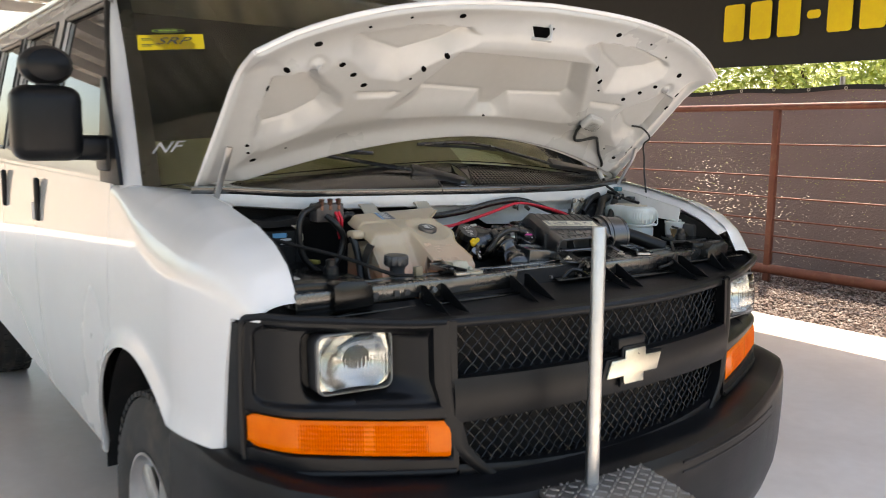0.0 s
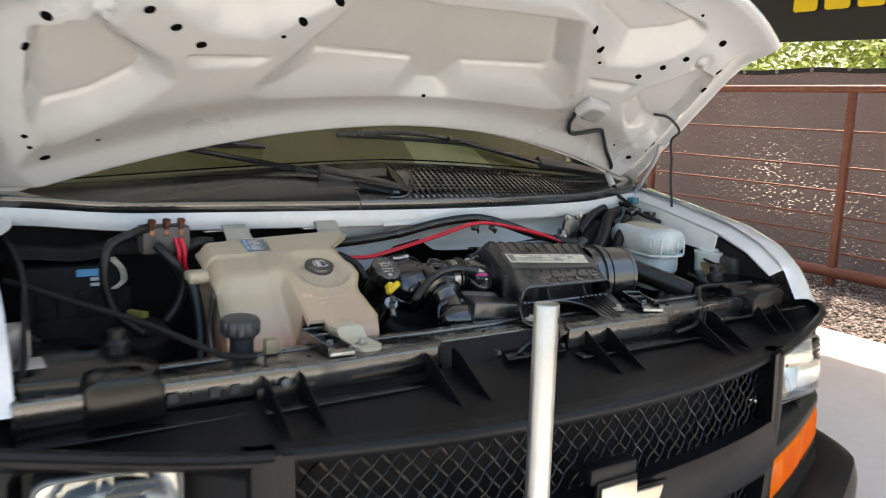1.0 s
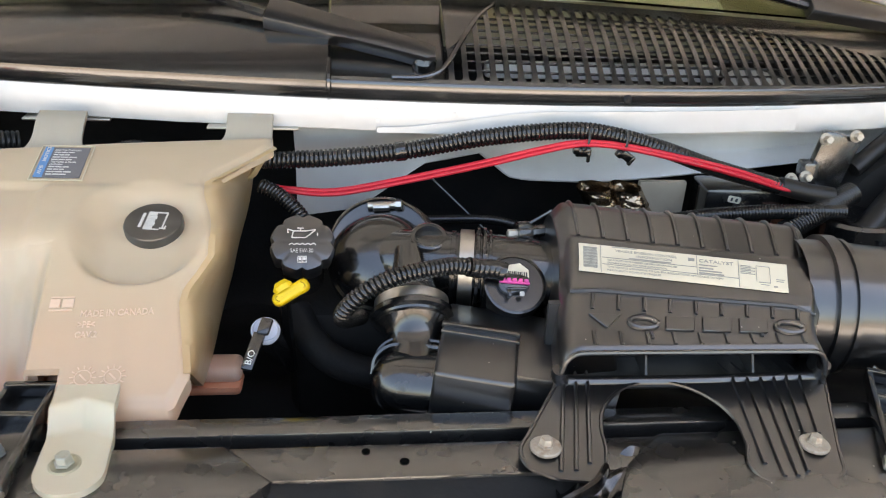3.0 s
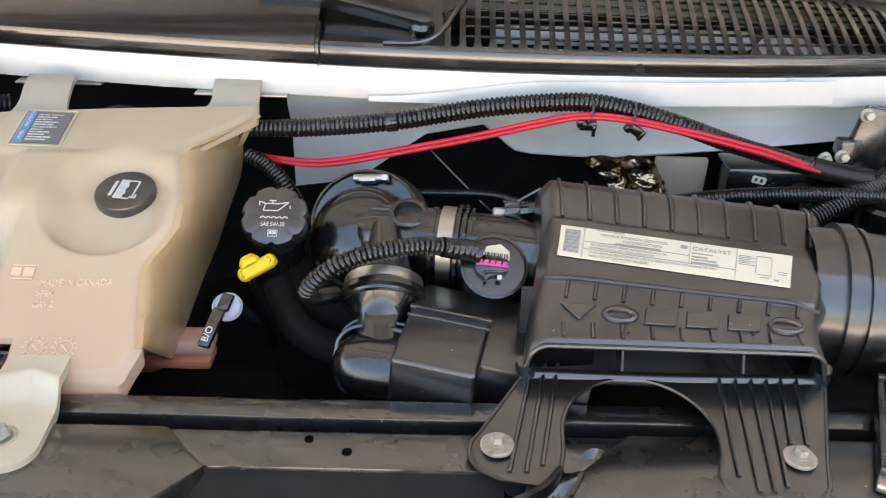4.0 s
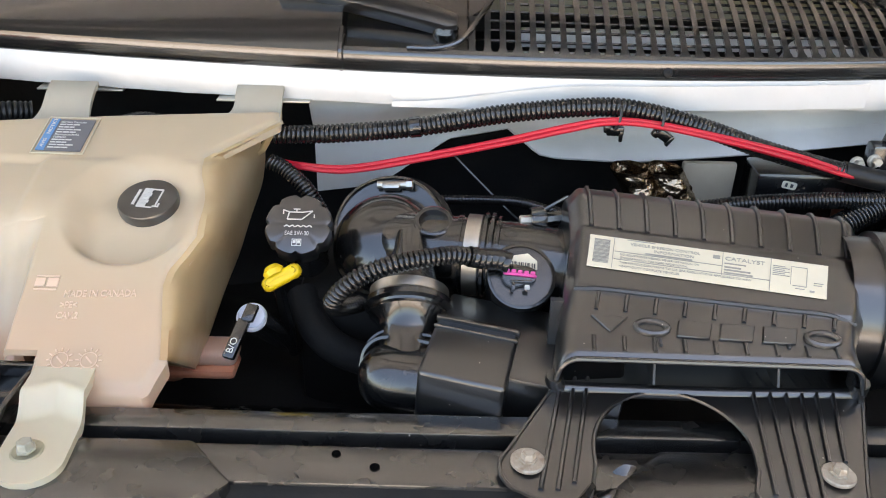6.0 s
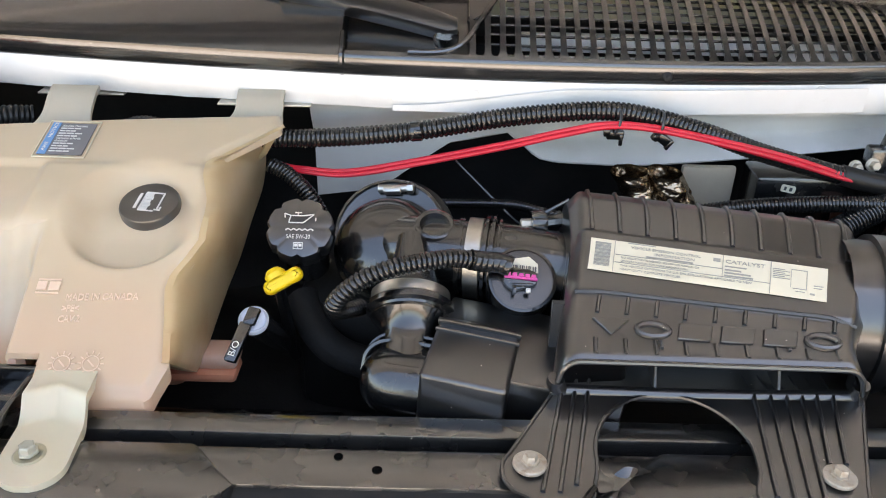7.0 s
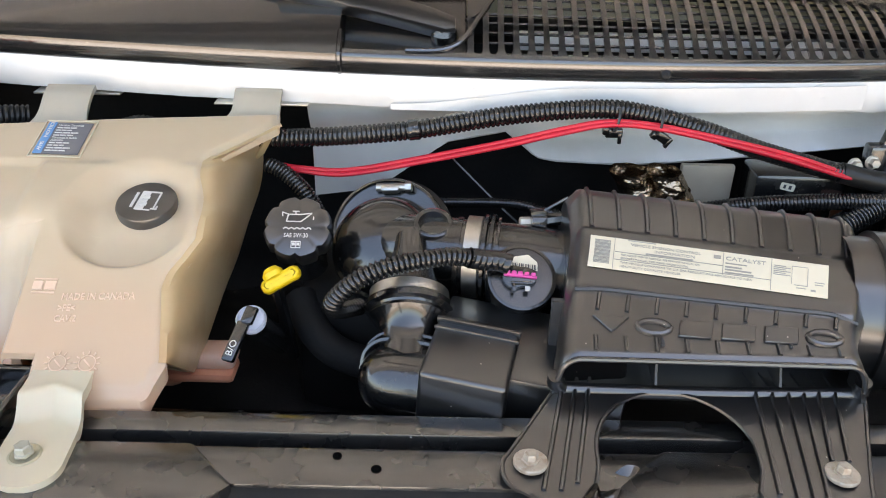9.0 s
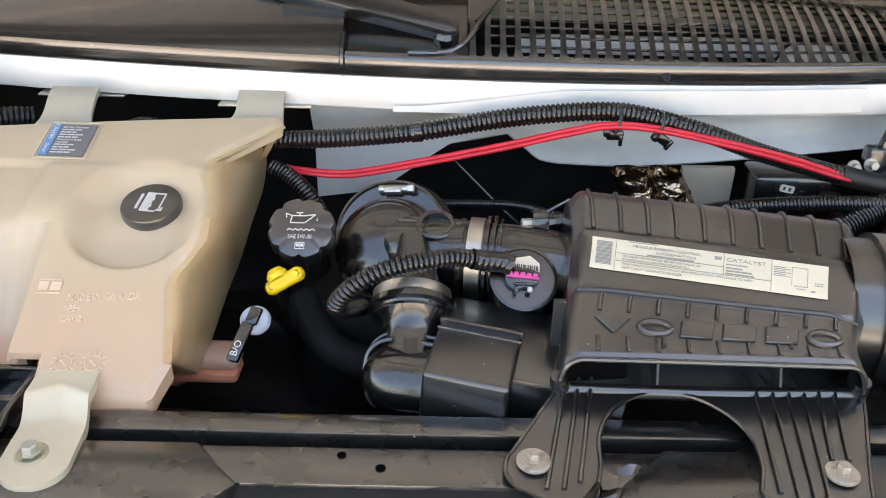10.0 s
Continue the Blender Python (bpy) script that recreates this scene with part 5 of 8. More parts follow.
# ---- engine bay: panels ----
bay = thing("engine_bay", (0, 0.4, 0.8), "white-painted inner panels of the engine bay, with black sheets painting its shade", "engine bay")
# near-black floor and rear sheets stand in for the shade deep down
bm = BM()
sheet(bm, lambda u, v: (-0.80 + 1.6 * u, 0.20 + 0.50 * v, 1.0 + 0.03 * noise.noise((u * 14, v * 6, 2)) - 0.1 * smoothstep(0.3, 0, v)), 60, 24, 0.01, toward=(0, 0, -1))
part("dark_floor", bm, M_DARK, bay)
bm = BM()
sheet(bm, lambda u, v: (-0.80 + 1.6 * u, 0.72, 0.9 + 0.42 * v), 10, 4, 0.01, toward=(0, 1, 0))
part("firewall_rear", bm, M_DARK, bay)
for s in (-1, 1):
    # wing sides below the white apron are blackened as painted shade
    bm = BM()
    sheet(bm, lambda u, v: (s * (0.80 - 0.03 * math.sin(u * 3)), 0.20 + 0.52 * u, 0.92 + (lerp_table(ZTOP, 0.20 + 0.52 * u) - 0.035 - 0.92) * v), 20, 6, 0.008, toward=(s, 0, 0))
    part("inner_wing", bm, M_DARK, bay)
    if s > 0:
        bm = BM()
        sheet(bm, lambda u, v: (0.760 - 0.012 * v, 0.36 + 0.35 * u, lerp_table(ZTOP, 0.36 + 0.35 * u) - 0.022 - (0.045 + 0.035 * u) * v), 16, 4, 0.003, toward=(1, 0, 0))
        part("apron", bm, M_INNER, bay, "white painted upper apron")
    else:
        bm = BM()
        box(bm, (-0.798, 0.31, 1.192), (0.03, 0.06, 0.045), 0.006)
        box(bm, (-0.79, 0.27, 1.165), (0.045, 0.05, 0.012), 0.003)
        part("wing_bracket", bm, M_BEIGE, bay, "dusty beige bracket on the inner wing")
    bm = BM()
    y0 = 0.21 if s > 0 else 0.40
    sheet(bm, lambda u, v: (s * (0.832 - 0.062 * v * (1 if s > 0 else smoothstep(0.30, 0.75, u))), y0 + (0.74 - y0) * u, lerp_table(ZTOP, y0 + (0.74 - y0) * u) - 0.005 - 0.014 * v), 30, 3, 0.004, toward=(0, 0, -1))
    part("wing_flange", bm, M_INNER, bay)

# white lip under the cowl
bm = BM()


def lip(u, v):
    x = -0.83 + 1.66 * u
    zt = 1.327 - 0.010 * smoothstep(-0.5, 0.5, x) + 0.015 * smoothstep(0.55, 0.8, abs(x))
    zb = zt - 0.036
    if v < 0.7:
        return (x, yc(x) - 0.004 * math.sin(v / 0.7 * math.pi), zt - (zt - zb) * v / 0.7 + 0.0012 * noise.noise((x * 30, v * 3, 0)))
    k = (v - 0.7) / 0.3
    return (x, yc(x) + 0.035 * k, zb - 0.004 * k)


sheet(bm, lip, 140, 12, 0.002)
part("firewall_lip", bm, M_INNER, bay, "white painted firewall flange")
bm = BM()


def wall(u, v):
    x = -0.158 + 0.80 * u
    zlo = lerp_table([(-0.158, 1.160), (-0.085, 1.172), (-0.005, 1.232), (0.06, 1.246), (0.095, 1.220), (0.20, 1.214), (0.45, 1.228), (0.64, 1.24)], x)
    z = 1.292 + (zlo - 1.292) * v
    y = yc(x) + 0.030 + 0.022 * smoothstep(0.1, 0.5, v) + 0.018 * smoothstep(-0.05, 0.02, x) * math.sin(v * math.pi) * smoothstep(0.5, 0.2, x)
    y -= 0.020 * smoothstep(0.75, 1.0, v) * smoothstep(0.06, 0.12, x)
    return (x, y, z)


sheet(bm, wall, 110, 16, 0.003)
part("firewall_panel", bm, M_INNER, bay, "white painted pressed firewall panel")
bm = BM()
for x, z in ((-0.066, 1.312), (-0.064, 1.300), (0.02, 1.308), (-0.29, 1.312)):
    lathe(bm, (x, yc(x) - 0.003, z), (0, -1, 0), [(0, 0.0015), (0.003, 0.001), (0.0035, 0)], 10)
part("spot_welds", bm, M_INNER, bay, kind="stuff")
bm = BM()
sheet(bm, lambda u, v: (-0.065 + 0.50 * u, yc(-0.065 + 0.50 * u) - 0.0065, 1.288 + (0.006 + 0.020 * smoothstep(0.0, 0.4, u)) * v), 40, 2, 0.001)
part("overlap_sheet", bm, M_INNER, bay)

# ---- radiator support ----
sup = thing("radiator_support", (0, 0.19, 1.05), "black painted steel radiator support across the front", "radiator support")
bm = BM()
slab(bm, [(-0.82, 0.226), (-0.190, 0.226), (-0.152, 0.184), (-0.182, 0.150), (-0.40, 0.146), (-0.47, 0.155), (-0.82, 0.165)], 1.112, 1.150, 0.004)
part("left_top_plate", bm, M_BLKMETAL, sup)
bm = BM()
slab(bm, [(0.82, 0.226), (0.155, 0.226), (0.118, 0.190), (0.095, 0.140), (0.36, 0.140), (0.44, 0.152), (0.82, 0.19)], 1.112, 1.150, 0.004)
part("right_top_plate", bm, M_BLKMETAL, sup)
bm = BM()
slab(bm, [(-0.200, 0.226), (0.17, 0.226), (0.13, 0.187), (-0.160, 0.187)], 1.115, 1.1465, 0.003)
part("centre_plate", bm, M_BLKMETAL, sup)
bm = BM()
sheet(bm, lambda u, v: (-0.17 + 0.28 * u, 0.187 - 0.055 * v, 1.143 - 0.045 * smoothstep(0, 0.8, v) - 0.012 * math.sin(u * math.pi) * v), 20, 10, 0.003, toward=(0, 0, -1))
part("latch_recess", bm, M_DARK, sup)
bm = BM()
box(bm, (0, 0.2495, 1.128), (1.60, 0.023, 0.042), 0.003)
part("rear_rail", bm, M_BLKMETAL, sup)
for x0, x1, y, z in ((-0.82, -0.50, 0.150, 1.097), (-0.50, -0.20, 0.132, 1.100), (0.10, 0.44, 0.128, 1.103), (0.44, 0.82, 0.165, 1.118)):
    bm = BM()
    box(bm, ((x0 + x1) / 2, y, z), (x1 - x0, 0.05, 0.006), 0.002)
    box(bm, ((x0 + x1) / 2, y + 0.018, z + 0.012), (x1 - x0, 0.006, 0.028), 0.002)
    part("front_flange", bm, M_SUPDARK, sup)
for x, y, r in ((-0.0539, 0.2035, 0.0038), (-0.0833, 0.2163, 0.0034), (-0.40, 0.19, 0.004), (0.42, 0.20, 0.005)):
    bm = BM()
    cyl(bm, (x, y, 1.1466 if abs(x) < 0.2 else 1.1502), (x, y, 1.1473 if abs(x) < 0.2 else 1.1509), r, seg=16)
    part("bolt_hole", bm, M_HOLE, sup)
for x, y, z in ((-0.455, 0.147, 1.128),):
    bm = BM()
    lathe(bm, (x, y, z), (0, -1, 0.1), [(0.008, 0), (0.007, 0.003), (0.004, 0.004), (0.003, 0.002), (0, 0.002)], 18)
    part("rivet", bm, M_RIM, sup)
bm = BM()   # square drillings in the front face
for x in (-0.56, -0.53, -0.62):
    box(bm, (x, 0.1545, 1.128), (0.014, 0.002, 0.014))
part("slot_marks", bm, M_INK, sup, kind="stuff")
# corner panels with a buffer and a blunt front block
for s in (-1, 1):
    bm = BM()
    slab(bm, [(s * x, y) for x, y in ((0.82, 0.405), (0.695, 0.390), (0.628, 0.262), (0.625, 0.20), (0.640, 0.172), (0.82, 0.195))][::s], 1.140, 1.168, 0.005)
    part("corner_panel", bm, M_SUPDARK, sup)
    bm = BM()
    slab(bm, [(s * x, z) for x, z in ((0.735, 1.105), (0.735, 1.166), (0.715, 1.174), (0.655, 1.170), (0.632, 1.155), (0.628, 1.108))], -0.03, 0.03, 0.006, Matrix(((1, 0, 0, 0), (0, 0, 1, 0.172), (0, 1, 0, 0), (0, 0, 0, 1))))
    part("corner_block", bm, M_SUPDARK, sup)
    bm = BM()
    cyl(bm, (s * 0.702, 0.322, 1.1675), (s * 0.702, 0.322, 1.1688), 0.015, seg=20)
    part("bracket_hole", bm, M_HOLE, sup)
    bm = BM()
    lathe(bm, (s * 0.668, 0.283, 1.166), (0, 0, 1), [(0.019, 0), (0.018, 0.016), (0.013, 0.022), (0.013, 0.034), (0.010, 0.037), (0, 0.037)], 18)
    part("rubber_stop", bm, M_RUBBER, sup)

# bonnet latch in the recess
latch = thing("bonnet_latch", (0.03, 0.14, 1.09), "greasy black steel bonnet latch on the radiator support", "latch")
bm = BM()
slab(bm, [(-0.075, -0.02), (0.06, -0.02), (0.075, 0.03), (0.03, 0.045), (-0.05, 0.04)], 0, 0.006, 0.002, Matrix.Translation((0.02, 0.145, 1.112)))
part("base_plate", bm, M_SUPDARK, latch)
bm = BM()
tube(bm, [(0.045, 0.155, 1.12), (0.055, 0.15, 1.145), (0.085, 0.165, 1.15), (0.10, 0.185, 1.148)], 0.007, 8, 6, flat=0.5)
tube(bm, [(-0.02, 0.14, 1.12), (0.0, 0.13, 1.14), (0.03, 0.125, 1.135), (0.06, 0.13, 1.12)], 0.006, 8, 6)
part("hook", bm, M_SUPDARK, latch)
bm = BM()
for p in ((-0.06, 0.15, 1.118), (0.075, 0.135, 1.118), (0.02, 0.12, 1.118)):
    bolt(bm, p, (0, 0, 1), 0.006)
part("bolts", bm, M_BLKMETAL, latch, kind="stuff")
bm = BM()
sheet(bm, lambda u, v: (0.06 + 0.075 * u, 0.135 + 0.055 * v + 0.02 * u, 1.135 + 0.012 * noise.noise((u * 4, v * 4, 7)) + 0.012 * u), 16, 12, 0.001)
part("grease_tape", bm, M_GLOSSBLK, latch, "wrinkled shiny black tape")


def clip(x, y, turn=0):
    """Black moulded clip on the support with a bright metal toe."""
    t = thing("support_clip", (x, y, 1.15), "black moulded plastic clip with a bright metal toe", "clip", group="clips on the radiator support")
    m = Matrix.Translation((x, y, 1.152)) @ Matrix.Rotation(radians(turn), 4, "Z")
    bm = BM()
    for c, s_ in (((-0.018, 0.004, 0.007), (0.005, 0.118, 0.014)), ((0.018, 0.004, 0.007), (0.005, 0.118, 0.014)), ((0, 0.060, 0.008), (0.041, 0.006, 0.016)), ((0, 0.024, 0.007), (0.036, 0.006, 0.013)), ((0, 0.004, 0.002), (0.038, 0.116, 0.005))):
        box(bm, m @ Vector(c), s_, 0.0015, m.to_3x3())
    part("body", bm, M_GLOSSBLK, t)
    bm = BM()
    bolt(bm, m @ Vector((0, -0.014, 0.003)), (0, 0, 1), 0.0055)
    part("screw", bm, M_RIM, t)
    bm = BM()
    slab(bm, [(-0.0215, -0.066), (0.0215, -0.066), (0.0195, -0.046), (-0.0195, -0.046)], 0.0, 0.007, 0.0018, m, zf=None)
    part("toe", bm, M_STEEL, t)


clip(0.364, 0.221, -24)
clip(-0.353, 0.228, -1)

# ---- coolant tank ----
M_RAISED = mk("raised_polyethylene", (0.72, 0.555, 0.43), (0.66, 0.49, 0.37), 0.4, bump=0.02, sss=0.2)
M_PALEZINC = mk("weathered_pale_zinc", (0.56, 0.52, 0.45), (0.38, 0.33, 0.27), 0.42, metal=0.45, big=90, fine=300, bump=0.2, bump_scale=400, dirt=(0.24, 0.14, 0.07), dirt_amount=0.75, dirt_scale=120)
tank = thing("coolant_tank", (-0.34, 0.42, 1.02), "beige translucent plastic coolant tank with a black cap", "coolant tank")
TANK = [(-0.482, 0.250), (-0.482, 0.515), (-0.470, 0.531), (-0.345, 0.543), (-0.176, 0.556), (-0.1735, 0.535), (-0.2268, 0.488), (-0.2316, 0.481), (-0.2286, 0.456), (-0.2188, 0.413), (-0.2175, 0.388),
        (-0.226, 0.372), (-0.235, 0.358), (-0.237, 0.345), (-0.2314, 0.3165), (-0.2263, 0.288), (-0.2326, 0.273), (-0.2392, 0.262), (-0.280, 0.262), (-0.281, 0.250)]


def tank_slope(y):
    """The top rises gently at the back and steeply over the front plate."""
    w = smoothstep(0.395, 0.435, y)
    return 1.2465 + (0.57 * (1 - w) + 0.315 * w) * (y - 0.415)


def tank_z(x, y):
    z = tank_slope(y)
    d = -poly_dist((x, y), TANK)
    z -= 0.006 * (1 - smoothstep(-0.001, 0.008, d))
    r = math.hypot((x + 0.285) / 1.08, y - 0.421)
    near = smoothstep(0.405, 0.372, y)                              # saucer round the filler, crisp towards the front
    z -= (0.0165 - 0.004 * near) * smoothstep(0.062, 0.030 + 0.020 * near, r)
    z += 0.0025 * smoothstep(0.478, 0.466, y) * smoothstep(-0.20, -0.23, x)
    z -= 0.006 * smoothstep(-0.378, -0.392, x) * smoothstep(0.478, 0.470, y)   # step under the notice
    k = smoothstep(-0.355, -0.373, x)                               # beside the plate the front wall drops
    wall_z = lerp_table([(0.255, 1.040), (0.27, 1.062), (0.30, 1.106), (0.34, 1.158), (0.37, 1.195), (0.385, 1.2105), (0.40, 1.224), (0.41, 1.240)], y)
    z -= k * max(0.0, tank_slope(y) - wall_z) * smoothstep(0.408, 0.385, y)
    z -= 0.014 * smoothstep(-0.452, -0.482, x) ** 2
    return z


def tank_right(y):
    return lerp_table([(0.262, -0.2392), (0.2645, -0.2354), (0.273, -0.2326), (0.288, -0.2263), (0.3165, -0.2314), (0.345, -0.2370), (0.358, -0.2350), (0.372, -0.2260), (0.388, -0.2175), (0.4133, -0.2188), (0.456, -0.2286), (0.4806, -0.2316), (0.488, -0.2268), (0.535, -0.1735), (0.556, -0.176)], y)


bm = BM()
for y0, y1, xl, xe, n_, deep in ((0.291, 0.400, -0.358, None, 40, 0.006), (0.316, 0.400, -0.482, -0.358, 36, 0.05), (0.262, 0.291, -0.329, None, 14, 0.014), (0.400, 0.556, -0.482, None, 60, 0.006)):
    def top(u, v):
        y = y0 + (y1 - y0) * v
        xr = tank_right(y) if xe is None else xe
        x = xl + (xr - xl) * u
        if y0 == 0.400:                                             # the rear edge runs askew
            y = y0 + (0.552 + 0.10 * (x + 0.23) - y0) * v
            x = xl + (tank_right(y) - xl) * u
        return (x, y, tank_z(x, y))
    sheet(bm, top, 84, n_, deep, toward=(0, 0, -1))
box(bm, (-0.500, 0.452, 1.235), (0.04, 0.04, 0.022), 0.008)
box(bm, (-0.370, 0.470, 1.130), (0.222, 0.138, 0.150), 0.012)
part("body", bm, M_TANK, tank, sharp=50)


RIDGE_Y = [0.287, 0.300, 0.3165, 0.345, 0.388, 0.4133, 0.456, 0.4806, 0.510, 0.535]
WALL_FOOT = smooth_path([(-0.232, 0.362, 1.108), (-0.229, 0.378, 1.114), (-0.2265, 0.4005, 1.1225), (-0.2235, 0.454, 1.138), (-0.220, 0.5027, 1.150), (-0.2166, 0.546, 1.168), (-0.2097, 0.583, 1.192), (-0.203, 0.580, 1.222), (-0.196, 0.566, 1.256), (-0.1745, 0.548, 1.280)], 8)


def flank(u, v):
    """The side wall that falls from the ridge to a foot set farther back, rounded at the shoulder."""
    i = u * (len(RIDGE_Y) - 1)
    j = min(int(i), len(RIDGE_Y) - 2)
    y = RIDGE_Y[j] + (RIDGE_Y[j + 1] - RIDGE_Y[j]) * (i - j)
    r = Vector((tank_right(y) + 0.001, y, tank_z(tank_right(y) - 0.008, y) - 0.0015))
    r += Vector((0.0032, -0.0034, 0.0012)) * smoothstep(0.476, 0.492, y)
    f = WALL_FOOT[min(int(round(i * 8)), len(WALL_FOOT) - 1)]
    k = min(1.0, v / 0.75)
    p = r.lerp(f, k)
    bulge = 0.007 * math.sin(math.pi * k ** 0.6) * math.sin(math.pi * u) ** 0.4 if 0 < u < 1 else 0.0
    p += Vector((bulge + 0.0012 * math.sin(9 * k + 14 * u) * k * (1 - k), 0, 0.6 * bulge))
    if v > 0.75:
        h = (v - 0.75) / 0.25
        p += Vector((-0.02 * h, 0.004 * h, -0.035 * h * smoothstep(0.0, 0.25, u)))
    return p


bm = BM()
sheet(bm, flank, 72, 24, 0.006, toward=(-1, 0, 0))
# yellow-brown stain, with the side's shade also put into the colour
M_YELLOWED = mk("yellowed_shaded_polyethylene", (0.54, 0.41, 0.245), (0.46, 0.33, 0.18), 0.33, big=9, fine=40, bump=0.03, bump_scale=160, dirt=(0.42, 0.23, 0.11), dirt_amount=0.5, dirt_scale=14, sss=0.2, coat=0.3, coat_rough=0.12)
part("side_wall", bm, M_YELLOWED, tank, "yellow-brown stained side, toned down for shade", sharp=50)
bm = BM()
# foot


def foot(u, v):
    cx, w, y = -0.3032 + 0.008 * v, 0.0238 + 0.0015 * v, 0.279 - 0.108 * v
    if v > 0.78:
        w *= math.sqrt(max(0.02, 1 - ((v - 0.78) / 0.225) ** 2))
    bend = 0.20 + 0.10 * abs(2 * u - 1)                             # the fold runs as a chevron
    z = tank_slope(0.279) + 0.0025 - 0.0160 * smoothstep(bend - 0.08, bend + 0.16, v) + 0.0022 * math.exp(-((v - bend + 0.02) / 0.04) ** 2)
    return (cx + w * (2 * u - 1), y, z)


sheet(bm, foot, 24, 64, 0.008, toward=(0, 0, -1))
part("foot", bm, M_TANKMID, tank, "cream mounting foot", sharp=50)
bm = BM()
box(bm, (-0.237, 0.380, 1.0985), (0.078, 0.032, 0.011), 0.005)
part("lower_edge", bm, M_TANKLOW, tank, "coolant-stained orange lower edge")
bm = BM()
box(bm, (-0.410, 0.338, 1.092), (0.135, 0.040, 0.03), 0.010)
part("lower_front_edge", bm, M_TANKLOW, tank, "coolant-stained orange lower edge")
bm = BM()
box(bm, (-0.238, 0.387, 1.110), (0.080, 0.032, 0.018), 0.0075, seg=3)
box(bm, (-0.330, 0.345, 1.10), (0.060, 0.090, 0.09), 0.012)
part("lower_outlet", bm, M_TANKPINK, tank, "pinkish lower outlet")
# rear hooks
for x0, x1 in ((-0.4165, -0.3685), (-0.2245, -0.1765)):
    bm = BM()

    def hook(u, v):
        flare = 0.005 * (1 - smoothstep(0.0, 0.55, v))
        x = x0 - flare + (x1 - x0 + 2 * flare) * u
        x = min(x, -0.1765) if x1 > -0.2 else x
        y = 0.5415 + 0.10 * (x1 + 0.23) * (1 - v) + 0.040 * v - 0.003 * math.sin(v * math.pi)
        return (x, y, tank_slope(y) - 0.004 + 0.010 * smoothstep(0.25, 0.9, v))
    sheet(bm, hook, 10, 24, 0.005, toward=(0, 0.2, -1))
    part("rear_hook", bm, M_HOOK, tank, "pale rear mounting hook")
CAPX = Vector((-0.01, -0.27, 0.96)).normalized()
cc = Vector((-0.2768, 0.4365, 1.2262))
bm = BM()
lathe(bm, cc, CAPX, [(0, -0.012), (0.0262, -0.012), (0.0272, 0.0), (0.0272, 0.0185), (0.0262, 0.0205), (0.0245, 0.0210), (0.0, 0.0210)], 48)
cap = part("cap", bm, M_LID, tank, "round black filler cap")
mc = Matrix.Translation(cc + CAPX * 0.0214) @ basis(CAPX, (1, 0.03, 0)).to_4x4() @ Matrix.Rotation(radians(-8), 4, "Z")
bm = BM()
bars(bm, mc, [(-0.006, 0.012, 0.017, 0.0014), (0.010, 0.001, 0.0014, 0.022), (-0.006, -0.012, 0.014, 0.0012), (-0.0065, 0.0, 0.0016, 0.024), (0.008, -0.010, 0.006, 0.0014), (0.0125, -0.0085, 0.0014, 0.005)])
for k in range(5):
    box(bm, mc @ Vector((-0.002, 0.009 - 0.0045 * k, 0)), (0.007 + 0.002 * (k % 2), 0.0038, 0.0006), 0, mc.to_3x3())
bars(bm, mc, [(-0.0115, 0.002 * 0 + 0.0, 0.0026, 0.020)])
part("cap_symbol", bm, M_PRINT, cap)


def on_tank(x, y, lift=0.0006, turn=0):
    p = Vector((x, y, tank_z(x, y) + lift))
    a = Vector((x + 0.004, y, tank_z(x + 0.004, y) + lift)) - p
    b = Vector((x, y + 0.004, tank_z(x, y + 0.004) + lift)) - p
    return frame_of(p, a, b) @ Matrix.Rotation(radians(turn), 4, "Z")


mn = on_tank(-0.3753, 0.5046, 0.001, -1) @ Matrix.Diagonal((0.74, 0.98, 1, 1))
bm = BM()
box(bm, mn @ Vector((0, 0, 0)), (0.058, 0.048, 0.0008), 0, mn.to_3x3())
lbl = part("notice_label", bm, M_GREYLBL, tank, "small grey and blue printed notice label")
bm = BM()
box(bm, mn @ Vector((-0.0235, 0, 0.0006)), (0.011, 0.048, 0.0008), 0, mn.to_3x3())
part("blue_band", bm, mk("bright_blue_print", (0.10, 0.27, 0.52), (0.09, 0.24, 0.47), 0.4, bump=0.0), lbl)
bm = BM()
for k in range(11):
    if k not in (0, 5, 6):
        w = 0.032 - 0.010 * ((k * 7) % 3) / 2
        for j in range(3):
            bars(bm, mn @ Matrix.Translation((0, 0, 0.0008)), [(-0.015 + w * j / 3, 0.0195 - 0.0039 * k, w / 3 - 0.0012, 0.0013)])
part("notice_print", bm, M_PRINT, lbl, kind="stuff")
bm = words("NOTICE", 0.0068, mn @ Matrix.Translation((-0.0212, 0.0, 0.0012)) @ Matrix.Rotation(radians(90), 4, "Z"), 0.0002)
part("notice_word", bm, M_PRINT, lbl)
for txt, y in (("Inlet Hose Thermostat", 0.0183), ("Thermostat et flexible", -0.0012), ("d'admission", -0.0051)):
    part("notice_line", words(txt, 0.0040, mn @ Matrix.Translation((-0.015, y, 0.0008)), 0.0002, width=0.9), M_PRINT, lbl)
part("notice_word", words("AVIS", 0.0068, mn @ Matrix.Translation((-0.0212, -0.020, 0.0012)) @ Matrix.Rotation(radians(90), 4, "Z"), 0.0002), M_PRINT, lbl)
bm = BM()
for cx, cy, sx, sy in ((0, 0.0275, 0.068, 0.0016), (0, -0.0275, 0.068, 0.0016), (0.0335, 0, 0.0016, 0.055), (-0.0335, 0, 0.0016, 0.055)):
    box(bm, mn @ Vector((cx, cy, 0)), (sx, sy, 0.0012), 0.0004, mn.to_3x3())
part("moulded_border", bm, M_TANKMID, tank)
